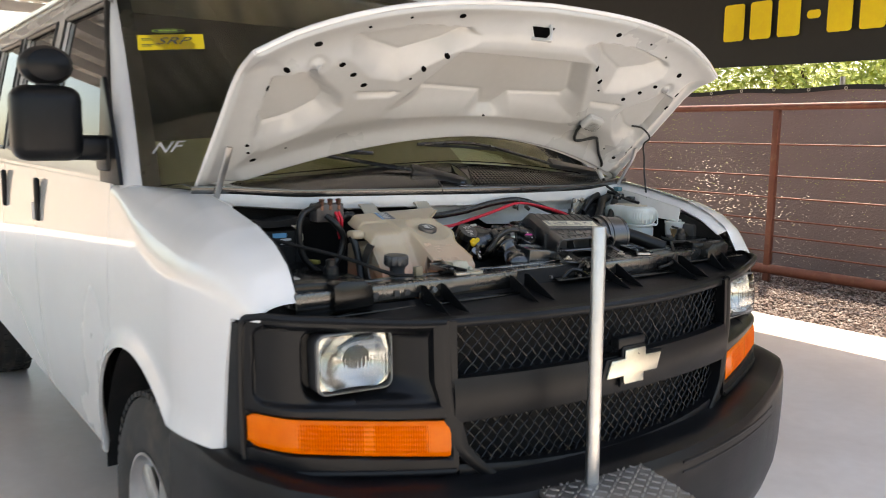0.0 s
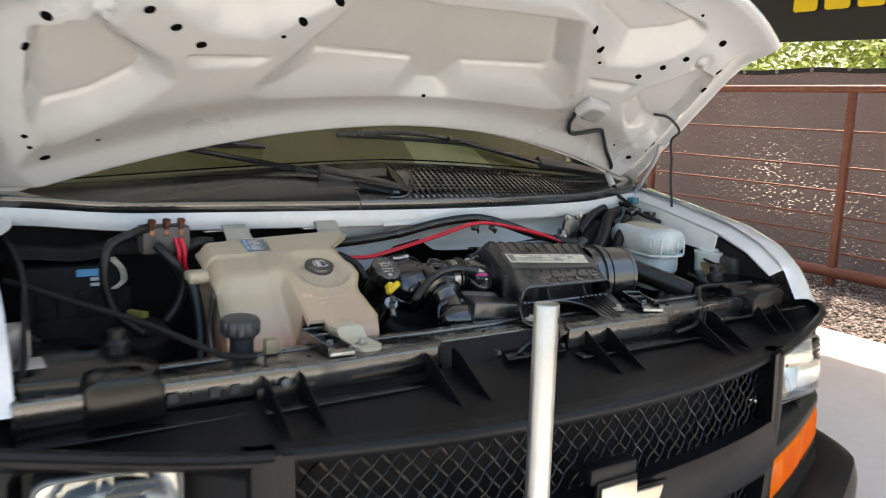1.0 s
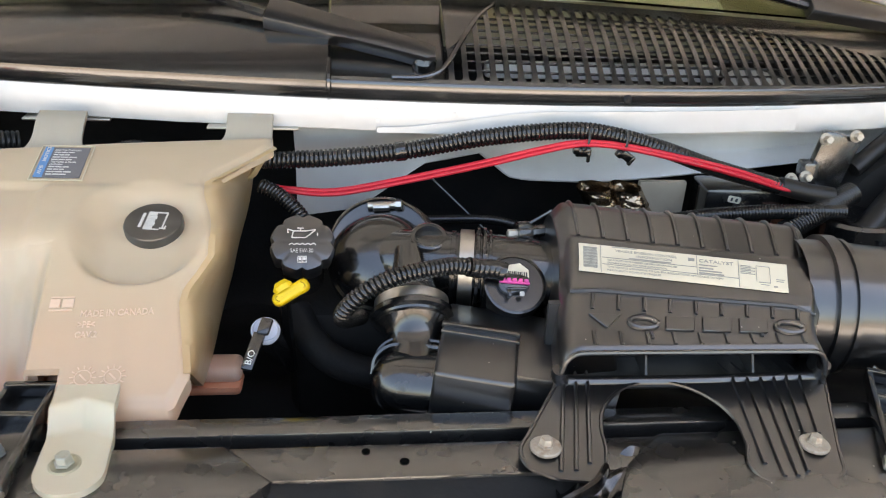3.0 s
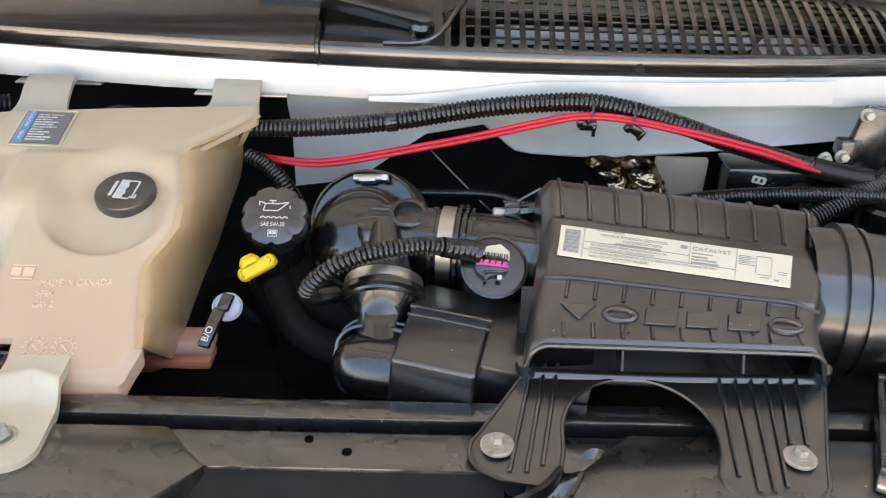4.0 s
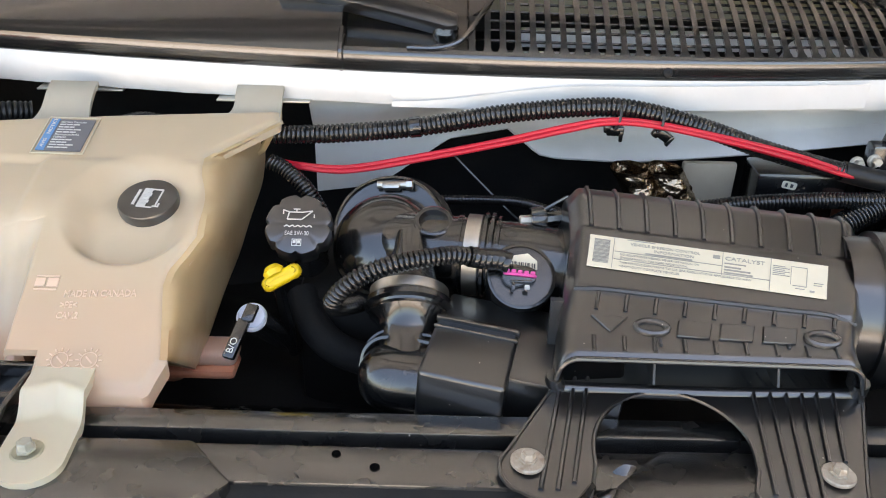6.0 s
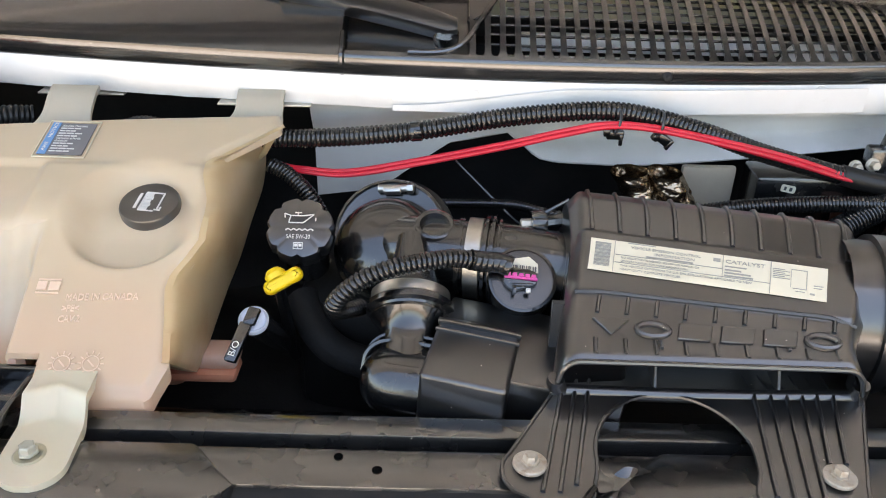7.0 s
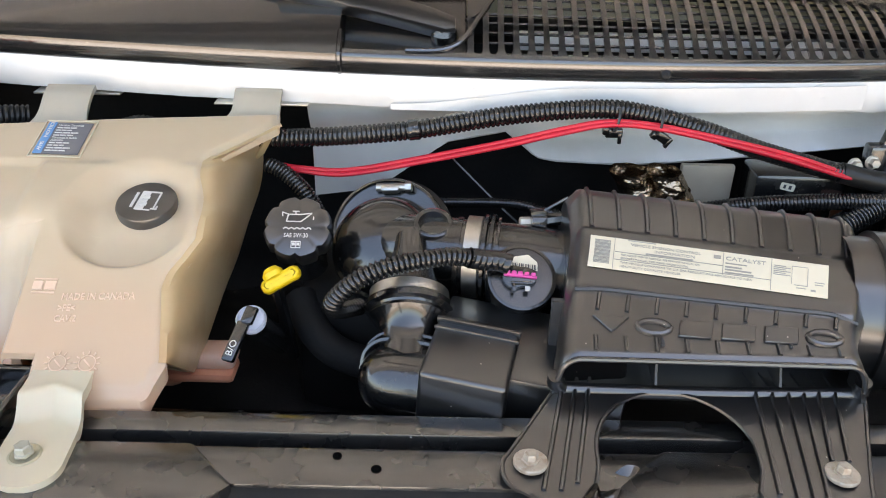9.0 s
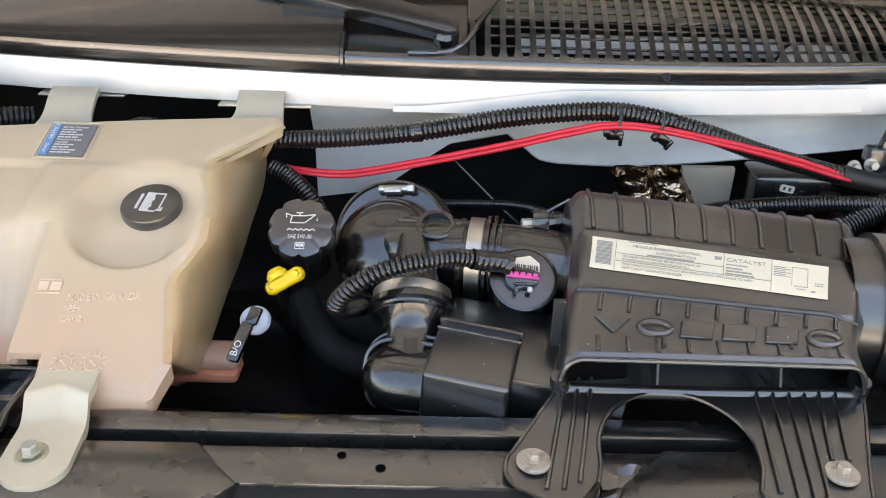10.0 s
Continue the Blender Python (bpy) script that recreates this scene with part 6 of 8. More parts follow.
for txt, x, y, size in (("MADE IN CANADA", -0.3213, 0.3322, 0.0074), (">PE<", -0.3220, 0.3235, 0.0070), ("CAV.2", -0.3225, 0.3150, 0.0070)):
    bm = words(txt, size, Matrix.Translation((x, y, 0)) @ Matrix.Rotation(radians(2), 4, "Z"), 0.0005, width=0.95)
    for w in bm.verts:
        w.co.z += tank_z(w.co.x, w.co.y) + 0.0004
    part("moulded_lettering", bm, M_RAISED, tank, "letters moulded into the plastic")
bm = BM()
mg = on_tank(-0.3385, 0.3436, 0.0006)
bars(bm, mg, [(-0.009, 0.006, 0.019, 0.0012), (-0.009, 0.0, 0.008, 0.008), (0.001, 0.0, 0.009, 0.008), (-0.009, -0.0065, 0.019, 0.0012)], 0.0006)
part("moulded_mark", bm, M_RAISED, tank)
for x, y in ((-0.3094, 0.2835), (-0.2863, 0.2840)):
    bm = BM()
    md = on_tank(x, y, 0.0007)
    for k in range(12):
        a = 2 * math.pi * k / 12
        box(bm, md @ Vector((0.009 * math.cos(a), 0.009 * math.sin(a), 0)), (0.0028, 0.0009, 0.0008), 0, md.to_3x3() @ Matrix.Rotation(a, 3, "Z"))
    for k in range(20):
        a = 2 * math.pi * k / 20
        box(bm, md @ Vector((0.0065 * math.cos(a), 0.0065 * math.sin(a), 0)), (0.0007, 0.002, 0.0006), 0, md.to_3x3() @ Matrix.Rotation(a, 3, "Z"))
    box(bm, md @ Vector((0, 0, 0)), (0.0012, 0.008, 0.0008), 0, md.to_3x3() @ Matrix.Rotation(0.8, 3, "Z"))
    part("date_wheel", bm, M_RAISED, tank)
bm = BM()
lathe(bm, (-0.3020, 0.2020, 1.1555), (0, -0.03, 1), [(0.0112, -0.004), (0.0116, 0.0004), (0.0100, 0.0012), (0.0088, 0.0004), (0, 0.0004)], 28)
part("foot_bush", bm, mk("olive_zinc_bush", (0.50, 0.47, 0.34), (0.36, 0.33, 0.22), 0.45, metal=0.4, dirt=(0.22, 0.17, 0.10), dirt_amount=0.5, dirt_scale=120), tank)
bm = BM()
bolt(bm, (-0.3020, 0.2020, 1.1553), (0, -0.03, 1), 0.0058, h=0.008)
part("foot_bolt", bm, mk("greenish_zinc", (0.52, 0.52, 0.45), (0.40, 0.40, 0.33), 0.4, metal=0.4, big=60, dirt=(0.24, 0.19, 0.11), dirt_amount=0.4, dirt_scale=150), tank)
for x0, x1 in ((-0.443, -0.352), (-0.247, -0.150)):
    bm = BM()
    box(bm, ((x0 + x1) / 2, yc(x0) - 0.006, 1.2895), (x1 - x0, 0.018, 0.0022), 0.0006)
    part("steel_clip", bm, M_STEEL, tank)

# ---- air cleaner ----
air = thing("air_cleaner", (0.2, 0.33, 1.10), "black ribbed plastic air cleaner box with a cream label", "air cleaner")
LID_L = [(0.0, 0.462, 1.185), (0.06, 0.456, 1.225), (0.12, 0.446, 1.248), (0.18, 0.434, 1.259), (0.26, 0.417, 1.262), (0.38, 0.394, 1.254), (0.475, 0.379, 1.246), (0.625, 0.346, 1.235), (0.70, 0.325, 1.229), (0.97, 0.270, 1.207), (1.0, 0.266, 1.203)]
LID_R = [(0.0, 0.436, 1.170), (0.06, 0.431, 1.208), (0.12, 0.424, 1.230), (0.18, 0.413, 1.241), (0.26, 0.397, 1.246), (0.38, 0.366, 1.240), (0.475, 0.342, 1.235), (0.625, 0.309, 1.224), (0.70, 0.300, 1.219), (0.97, 0.266, 1.207), (1.0, 0.262, 1.203)]


def plateau(a, b, w, x):
    return smoothstep(a - w, a, x) * smoothstep(b + w, b, x)


def air_top(u, v):
    """The lid: u from left to right, v from its rear edge over the crest to the mouth."""
    yl, zl = lerp_table([(a, b) for a, b, c in LID_L], v), lerp_table([(a, c) for a, b, c in LID_L], v)
    yr, zr = lerp_table([(a, b) for a, b, c in LID_R], v), lerp_table([(a, c) for a, b, c in LID_R], v)
    back = 1 - smoothstep(0.20, 0.46, v)
    xl = 0.101 - 0.022 * smoothstep(0.35, 1.0, v)
    xr = 0.360 - 0.046 * smoothstep(0.1, 0.9, v)
    k = min(1.0, max(0.0, (0.075 - u) / 0.075, (u - 0.925) / 0.075))   # the mouth's corners turn down in an arc
    front = smoothstep(0.55, 0.95, v)
    fall = (1 - front) * 0.016 * (smoothstep(0.05, -0.015, u) + smoothstep(0.95, 1.015, u)) + front * 0.024 * (1 - math.sqrt(1 - k * k))
    rise = 0.0026 * plateau(0.035, 0.97, 0.012, u) * plateau(0.43, 0.695, 0.02, v)
    return Vector((xl + (xr - xl) * u, yl + (yr - yl) * u + 0.006 * back, zl + (zr - zl) * u + 0.0055 * back - fall + rise))


bm = BM()
sheet(bm, air_top, 130, 80, 0.004, toward=(0, 0.15, -1))
for u_, s_ in ((0.0, -1), (1.0, 1)):
    sheet(bm, lambda u, v: air_top(u_, u) + Vector((s_ * 0.004 * math.sin(v * 1.5), 0, -0.085 * v * (1 - 0.75 * smoothstep(0.85, 1, u)))), 40, 6, 0.003, toward=(-s_, 0, 0))
sheet(bm, lambda u, v: air_top(u, 0.0) + Vector((0, 0.004, -0.06 * v)), 20, 3, 0.003, toward=(0, -1, 0))
part("lid", bm, M_LID, air, sharp=50)


def on_air(u, v, lift=0.0):
    p, a, b = air_top(u, v), air_top(u + 0.01, v), air_top(u, v - 0.01)
    m = frame_of(p, a - p, b - p)
    return m @ Matrix.Translation((0, 0, lift))


# ribs over the back of the lid, and the short ones round the lettering
for k in range(10):
    u = 0.07 + 0.096 * k
    bm = BM()
    tube(bm, [air_top(u, v) + Vector((0, 0, 0.0006)) for v in (0.02, 0.06, 0.10, 0.14, 0.18, 0.22, 0.27, 0.33, 0.41)], 0.0021, 6, 3)
    part("rib", bm, M_LID, air)
for k in range(9):
    u = 0.12 + 0.098 * k
    for v0, v1 in ((0.712, 0.79), (0.905, 0.97)):
        bm = BM()
        tube(bm, [air_top(u, v0 + (v1 - v0) * t / 3) + Vector((0, -0.0004, 0.0006)) for t in range(4)], 0.0017, 6, 2)
        part("short_rib", bm, M_LID, air)
bm = BM()
tube(bm, [air_top(0.035 + 0.94 * t / 10, 0.703) + Vector((0, 0, 0.0006)) for t in range(11)], 0.0020, 6, 2)
part("cross_rib", bm, M_BLACK, air)
# raised letter-sized blocks on the lid's front slope
for k in range(6):
    m = on_air(0.17 + 0.139 * k, 0.855, 0.0)
    bm = BM()
    w, hh = 0.0290, 0.0150
    if k == 0:
        slab(bm, [(-w / 2, hh / 2), (0.0, -hh / 2), (w / 2, hh / 2)], 0.0, 0.0024, 0.0006, m, seg=1)
    elif k in (1, 5):
        ring = [(w / 2 * 0.84 * math.cos(a), hh / 2 * 0.78 * math.sin(a)) for a in (2 * math.pi * j / 16 for j in range(17))]
        tube(bm, [m @ Vector((*p, 0.0010)) for p in ring], 0.0026, 8, 1)
    else:
        slab(bm, [(-w / 2, -hh / 2), (w / 2 - 0.004, -hh / 2), (w / 2, hh / 2), (-w / 2 + 0.003, hh / 2)], 0.0, 0.0024, 0.0006, m, seg=1)
    part("raised_block", bm, M_LID, air)

# label
def lab_pt(u, v, lift=0.0006):
    return air_top(0.068 + 0.795 * u, 0.475 + 0.15 * v) + Vector((0, 0.0, lift + 0.0010))


bm = BM()
sheet(bm, lambda u, v: lab_pt(u, v), 40, 40, 0.0006, toward=(0, 0, -1))
lab = part("emission_label", bm, M_LABEL, air, "cream printed emission control label")
LW, LH = (lab_pt(1, 0.5) - lab_pt(0, 0.5)).length, (lab_pt(0.5, 0) - lab_pt(0.5, 1)).length


def lay_on_label(bm):
    for w in bm.verts:
        w.co = lab_pt(w.co.x / LW, 1 - w.co.y / LH, 0.0010 + w.co.z)


def label_words(txt, x, y, size, width=1.0):
    bm = words(txt, size, Matrix.Translation((x * LW, y * LH, 0)), 0.00015, width=width)
    lay_on_label(bm)
    part("label_line", bm, M_FINE, lab)


label_words("VEHICLE EMISSION CONTROL", 0.175, 0.79, 0.0042, 1.0)
label_words("INFORMATION", 0.275, 0.655, 0.0042, 1.15)
label_words("CATALYST", 0.575, 0.74, 0.0058, 1.15)
label_words("THIS VEHICLE CONFORMS TO U.S. EPA REGULATIONS APPLICABLE TO NEW", 0.135, 0.19, 0.0031, 1.0)
label_words("HEAVY-DUTY COMPLETE VEHICLES.", 0.135, 0.075, 0.0031, 1.0)
label_words("NO ADJUSTMENTS NEEDED. SEE SERVICE MANUAL OR", 0.135, 0.44, 0.0029, 0.9)
label_words("OWNERS MANUAL FOR MORE INFORMATION.", 0.135, 0.335, 0.0029, 0.9)
bm = BM()
rows = [(0.16 * LW, 0.955 * LH, 0.12 * LW, 0.0008), (0.24 * LW, 0.59 * LH, 0.20 * LW, 0.0013), (0.575 * LW, 0.64 * LH, 0.09 * LW, 0.0010), (0.575 * LW, 0.53 * LH, 0.07 * LW, 0.0014), (0.575 * LW, 0.44 * LH, 0.11 * LW, 0.0014), (0.575 * LW, 0.35 * LH, 0.12 * LW, 0.0014),
        (0.525 * LW, 0.80 * LH, 0.030 * LW, 0.0036)]
rows += [(0.105 * LW, 0.5 * LH, 0.0005, LH), (0.565 * LW, 0.62 * LH, 0.0005, 0.7 * LH), (0.765 * LW, 0.5 * LH, 0.0005, LH), (0.11 * LW, 0.545 * LH, 0.455 * LW, 0.0004), (0.11 * LW, 0.30 * LH, 0.655 * LW, 0.0004)]
rows += [(0.85 * LW, 0.55 * LH, 0.0004, 0.55 * LH), (0.915 * LW, 0.52 * LH, 0.0004, 0.55 * LH), (0.85 * LW, 0.82 * LH, 0.066 * LW, 0.0004), (0.86 * LW, 0.25 * LH, 0.055 * LW, 0.0005), (0.87 * LW, 0.17 * LH, 0.04 * LW, 0.0005)]
rows += [(0.775 * LW, (0.78 - 0.055 * j) * LH, (0.05 + 0.02 * (j % 2)) * LW, 0.0005) for j in range(6)] + [(0.945 * LW, 0.40 * LH, 0.04 * LW, 0.0005), (0.945 * LW, 0.33 * LH, 0.035 * LW, 0.0005), (0.93 * LW, 0.14 * LH, 0.02 * LW, 0.0016)]
bars(bm, Matrix.Identity(4), rows, 0.0002)
for k in range(20):
    box(bm, (0.055 * LW, (0.14 + 0.038 * k) * LH, 0.0), (0.013, 0.0003 + 0.0005 * ((k * 5) % 3) / 2, 0.0004))
lay_on_label(bm)
part("label_print", bm, M_FINE, lab, kind="stuff")

# mouth and bracket
bm = BM()
sheet(bm, lambda u, v: (0.080 + 0.246 * u, 0.274 + 0.05 * v, 1.171 - 0.014 * v), 20, 4, 0.006, toward=(0, 0, -1))
part("mouth_floor", bm, M_LID, air)
bm = BM()
box(bm, (0.20, 0.327, 1.175), (0.24, 0.006, 0.08))
part("mouth_back", bm, M_BLACK, air)
for x in (0.158, 0.255):
    bm = BM()
    slab(bm, [(-0.002, -0.020), (0.042, -0.020), (0.042, 0.024), (0.0, 0.024), (0.012, 0.0)], -0.0012, 0.0012, 0.0004, frame_of((x, 0.272, 1.188), (0.08, 1, 0), (0, 0, 1)), seg=1)
    part("vane", bm, M_BLACK, air)
bm = BM()
tube(bm, [(0.079, 0.267, 1.184), (0.0785, 0.269, 1.178), (0.084, 0.272, 1.170), (0.096, 0.273, 1.1675), (0.20, 0.272, 1.1665), (0.304, 0.273, 1.1675), (0.314, 0.272, 1.170), (0.3155, 0.269, 1.178), (0.314, 0.267, 1.184)], 0.0062, 14, 8)
part("mouth_lip", bm, M_LID, air)
bm = BM()
tube(bm, [air_top(t / 60, 0.998) + Vector((0, -0.001, -0.001)) for t in range(61)], 0.0022, 8, 1)
part("mouth_upper_lip", bm, M_LID, air)
outl = [(0.083, 0.276), (0.066, 0.250), (0.043, 0.214)] + arc(0.055, 0.198, 0.0195, 150, 255, 6) + [(0.060, 0.1745), (0.082, 0.1715)] + arc(0.088, 0.182, 0.0105, 275, 350, 4) + [(0.1035, 0.200)]
outl += [(0.163 + 0.0590 * math.cos(radians(a)), 0.212 + 0.0575 * math.sin(radians(a))) for a in range(178, 5, -8)] + [(0.2200, 0.200), (0.2140, 0.183), (0.219, 0.169), (0.228, 0.163), (0.276, 0.163), (0.288, 0.172), (0.293, 0.190), (0.322, 0.276)]


def droop(x, y):
    return -0.19 * (0.272 - y)


bm = BM()
slab(bm, outl, 1.1655, 1.1695, 0.0012, zf=droop, seg=1)
part("bracket", bm, M_LID, air)
for x0, y0, x1, y1 in ((0.092, 0.300, 0.063, 0.180), (0.102, 0.300, 0.075, 0.180), (0.112, 0.300, 0.087, 0.186),
                       (0.238, 0.304, 0.226, 0.180), (0.251, 0.304, 0.237, 0.168), (0.264, 0.304, 0.248, 0.168), (0.277, 0.304, 0.258, 0.172), (0.290, 0.304, 0.272, 0.208), (0.303, 0.304, 0.284, 0.208)):
    bm = BM()
    pts = []
    for t in range(13):
        y = y0 + (y1 - y0) * t / 12
        pts.append((x0 + (x1 - x0) * t / 12, y, 1.1705 + droop(0, y) if y < 0.272 else 1.1712 - 0.28 * (y - 0.272)))
    tube(bm, pts, 0.0019, 6, 2)
    part("bracket_rib", bm, M_LID, air)
rim = [[(0.083, 0.276), (0.066, 0.250), (0.043, 0.214)] + arc(0.055, 0.198, 0.0195, 150, 255, 6) + [(0.060, 0.1745), (0.082, 0.1715)] + arc(0.088, 0.182, 0.0105, 275, 350, 4) + [(0.1035, 0.200)] + [(0.163 + 0.0590 * math.cos(radians(a)), 0.212 + 0.0575 * math.sin(radians(a))) for a in range(178, 5, -8)] + [(0.2200, 0.200), (0.2140, 0.183), (0.219, 0.169), (0.228, 0.163)],
       [(0.276, 0.163), (0.288, 0.172), (0.293, 0.190), (0.322, 0.276)]]
for pts in rim:
    bm = BM()
    tube(bm, [(x, y, 1.1690 + droop(x, y)) for x, y in pts], 0.0018, 6, 2)
    part("bracket_edge", bm, M_LID, air)
for x, y, w in ((0.0555, 0.202, 0.0125), (0.2745, 0.1965, 0.0120)):
    zb = 1.1695 + droop(x, y)
    bm = BM()
    cyl(bm, (x, y, zb), (x, y, zb + 0.0035), w, seg=32, bevel=0.0008)
    part("washer", bm, M_PALEZINC, air, "weathered zinc washer")
    bm = BM()
    bolt(bm, (x, y, zb + 0.0015), (0, 0, 1), 0.0052, h=0.007)
    part("bolt", bm, M_PALEZINC, air)
# round end cap towards the wing, with its band
bm = BM()
EA, eo = (1, -0.17, 0.02), Vector((0.330, 0.371, 1.186))
lathe(bm, eo, EA, [(0.0640, 0.0), (0.0640, 0.022), (0.0600, 0.096), (0.0615, 0.098), (0.0615, 0.105), (0.052, 0.109), (0.0, 0.109)], 56)
part("end_cap", bm, M_LID, air)
for a0, a1, r in ((0.024, 0.038, 0.0690), (0.042, 0.048, 0.0660)):
    bm = BM()
    lathe(bm, eo, EA, [(0.060, a0), (r, a0 + 0.001), (r, a1 - 0.001), (0.060, a1)], 56)
    part("end_band", bm, M_LID, air)
bm = BM()
tube(bm, [(0.385, 0.296, 1.160), (0.395, 0.288, 1.155), (0.413, 0.286, 1.153), (0.417, 0.290, 1.145)], 0.0022, 6, 6)
tube(bm, [(0.385, 0.298, 1.145), (0.397, 0.286, 1.141), (0.415, 0.282, 1.147)], 0.0022, 6, 6)
part("wire_catch", bm, M_STEEL, air, "bent wire spring catch")
# corner stud on the lid
bm = BM()
tube(bm, [(0.108, 0.446, 1.232), (0.095, 0.444, 1.230), (0.080, 0.443, 1.228)], 0.0065, 8, 4)
lathe(bm, (0.079, 0.442, 1.2285), (-1, -0.1, 0), [(0, -0.006), (0.0115, -0.006), (0.0125, -0.002), (0.0115, 0.008), (0, 0.008)], 36, (6, 0.22))
part("thumb_nut", bm, M_GLOSSBLK, air)
bm = BM()
lathe(bm, (0.071, 0.4415, 1.2282), (-1, -0.1, 0), [(0, 0), (0.0045, 0), (0.0045, 0.009), (0.003, 0.010), (0, 0.010)], 6)
part("stud", bm, M_ZINC, air)
bm = BM()
tube(bm, [(0.080, 0.442, 1.237), (0.092, 0.442, 1.245), (0.104, 0.440, 1.254)], 0.0016, 6, 4)
part("stud_stay", bm, M_GLOSSBLK, air)

# ---- intake duct ----
duct = thing("intake_duct", (-0.03, 0.43, 1.08), "glossy black moulded air intake duct with steel clamps", "intake duct")
DA = Vector((-0.10, -0.68, 0.72)).normalized()
dc = Vector((-0.0625, 0.480, 1.1955))
bm = BM()
lathe(bm, dc + basis(DA) @ Vector((-0.001, -0.018, 0.001)), DA, [(0.054, -0.05), (0.0545, -0.001), (0.0530, 0.003), (0.0500, 0.005), (0.0485, 0.011), (0.0462, 0.019), (0.041, 0.027), (0.032, 0.034), (0.018, 0.0385), (0, 0.040)], 64)
part("dome", bm, M_GLOSSBLK, duct)
for a0, a1, r in ((-0.019, -0.011, 0.0590), (-0.0085, -0.0035, 0.0570), (-0.001, 0.0035, 0.0555)):
    bm = BM()
    lathe(bm, dc, DA, [(0.052, a0), (r - 0.001, a0 + 0.0005), (r, (a0 + a1) / 2), (r - 0.001, a1 - 0.0005), (0.052, a1)], 56)
    part("dome_bead", bm, M_GLOSSBLK, duct)
bm = BM()
lathe(bm, dc, DA, [(0.0, -0.008), (0.030, -0.008), (0.046, -0.004), (0.0535, -0.002)], 56)
part("collar_face", bm, M_GLOSSBLK, duct)
bm = BM()
lathe(bm, dc + Vector((0, 0.004, 0.004)), DA, [(0.054, -0.045), (0.0615, -0.043), (0.0625, -0.036), (0.0615, -0.028), (0.055, -0.026)], 56)
part("hose_collar", bm, M_RUBBER, duct)
bm = BM()
pc = dc + basis(DA) @ Vector((0.003, 0.0425, 0.004))
rb = basis(DA)
box(bm, pc + rb @ Vector((-0.002, 0, 0)), (0.018, 0.007, 0.010), 0.002, rb)
cyl(bm, pc + rb @ Vector((-0.016, 0.002, 0)), pc + rb @ Vector((0.013, 0.002, 0)), 0.0042, seg=14)
lathe(bm, pc + rb @ Vector((0.013, 0.002, 0)), rb @ Vector((1, 0, 0)), [(0, 0), (0.0055, 0), (0.0055, 0.006), (0.004, 0.007), (0, 0.007)], 6)
part("worm_clamp", bm, M_STEEL, duct)
bm = BM()
tube(bm, [(-0.058, 0.466, 1.188), (-0.040, 0.452, 1.191), (-0.012, 0.440, 1.195), (0.02, 0.431, 1.196), (0.06, 0.425, 1.196), (0.105, 0.420, 1.192)], 0.0345, 36, 8)
part("cross_tube", bm, M_GLOSSBLK, duct)
for x0, mtl, r, w in ((0.004, M_GLOSSBLK, 0.0370, 0.006), (0.0125, M_STEEL, 0.0380, 0.015), (0.0285, M_GLOSSBLK, 0.0415, 0.0045), (0.0345, M_GLOSSBLK, 0.0420, 0.0045), (0.0405, M_GLOSSBLK, 0.0395, 0.004)):
    bm = BM()
    lathe(bm, (x0, 0.4325 - 0.15 * (x0 - 0.012), 1.1955), (1, -0.15, 0), [(r - 0.005, 0), (r, 0.0008), (r, w - 0.0008), (r - 0.005, w)], 44)
    part("hose_clamp" if mtl is M_STEEL else "hose_bead", bm, mtl, duct, "bright steel band clamp" if mtl is M_STEEL else "")
bm = BM()
lathe(bm, (-0.018, 0.434, 1.2245), (0, -0.35, 0.94), [(0.0, 0.0), (0.0125, 0.0), (0.0137, 0.006), (0.0165, 0.0070), (0.0182, 0.006), (0.0182, 0.002), (0.0155, -0.006)], 32)
part("grommet", bm, M_GLOSSBLK, duct)
# sensor in the tube
SA = Vector((0.02, -0.66, 0.75)).normalized()
sc = Vector((0.0600, 0.389, 1.1940))
bm = BM()
lathe(bm, sc, SA, [(0.0305, -0.03), (0.0305, 0.0125), (0.0298, 0.0140), (0.0275, 0.0145), (0.0268, 0.0130), (0.0, 0.0128)], 44)
part("sensor_housing", bm, M_GLOSSBLK, duct)
ms = Matrix.Translation(sc + SA * 0.0135) @ basis(SA, (1, 0, 0)).to_4x4()
bm = BM()
slab(bm, [(-0.012, 0.009), (0.014, 0.006), (0.014, 0.014), (0.006, 0.021), (-0.006, 0.019), (-0.012, 0.015)], 0, 0.0008, 0, ms)
part("sensor_label", bm, M_LABEL, duct, "small cream barcode sticker")
bm = BM()
bars(bm, ms @ Matrix.Translation((0, 0, 0.0010)), [(-0.010 + 0.0019 * k, 0.0112 - 0.00018 * k, 0.0006 + 0.0004 * (k % 3), 0.0045) for k in range(12)], 0.0002)
part("sensor_barcode", bm, M_INK, duct, kind="stuff")
bm = BM()
slab(bm, arc(-0.007, -0.001, 0.0105, 60, 300, 12) + [(0.006, -0.009), (0.012, -0.006), (0.012, 0.005), (0.004, 0.008)], 0, 0.006, 0.001, ms)
part("connector", bm, M_GLOSSBLK, duct)
bm = BM()
for k in range(5):
    box(bm, ms @ Vector((-0.013 + 0.0055 * k, 0.002 - 0.0005 * k, 0.0075)), (0.0042, 0.0036, 0.005), 0.001, ms.to_3x3())
box(bm, ms @ Vector((-0.002, -0.001, 0.0070)), (0.029, 0.0026, 0.004), 0.001, ms.to_3x3() @ Matrix.Rotation(-0.1, 3, "Z"))
part("pink_lock", bm, M_PINK, duct, "pink connector lock")
bm = BM()
box(bm, ms @ Vector((-0.001, -0.0075, 0.006)), (0.019, 0.0025, 0.008), 0.0008, ms.to_3x3())
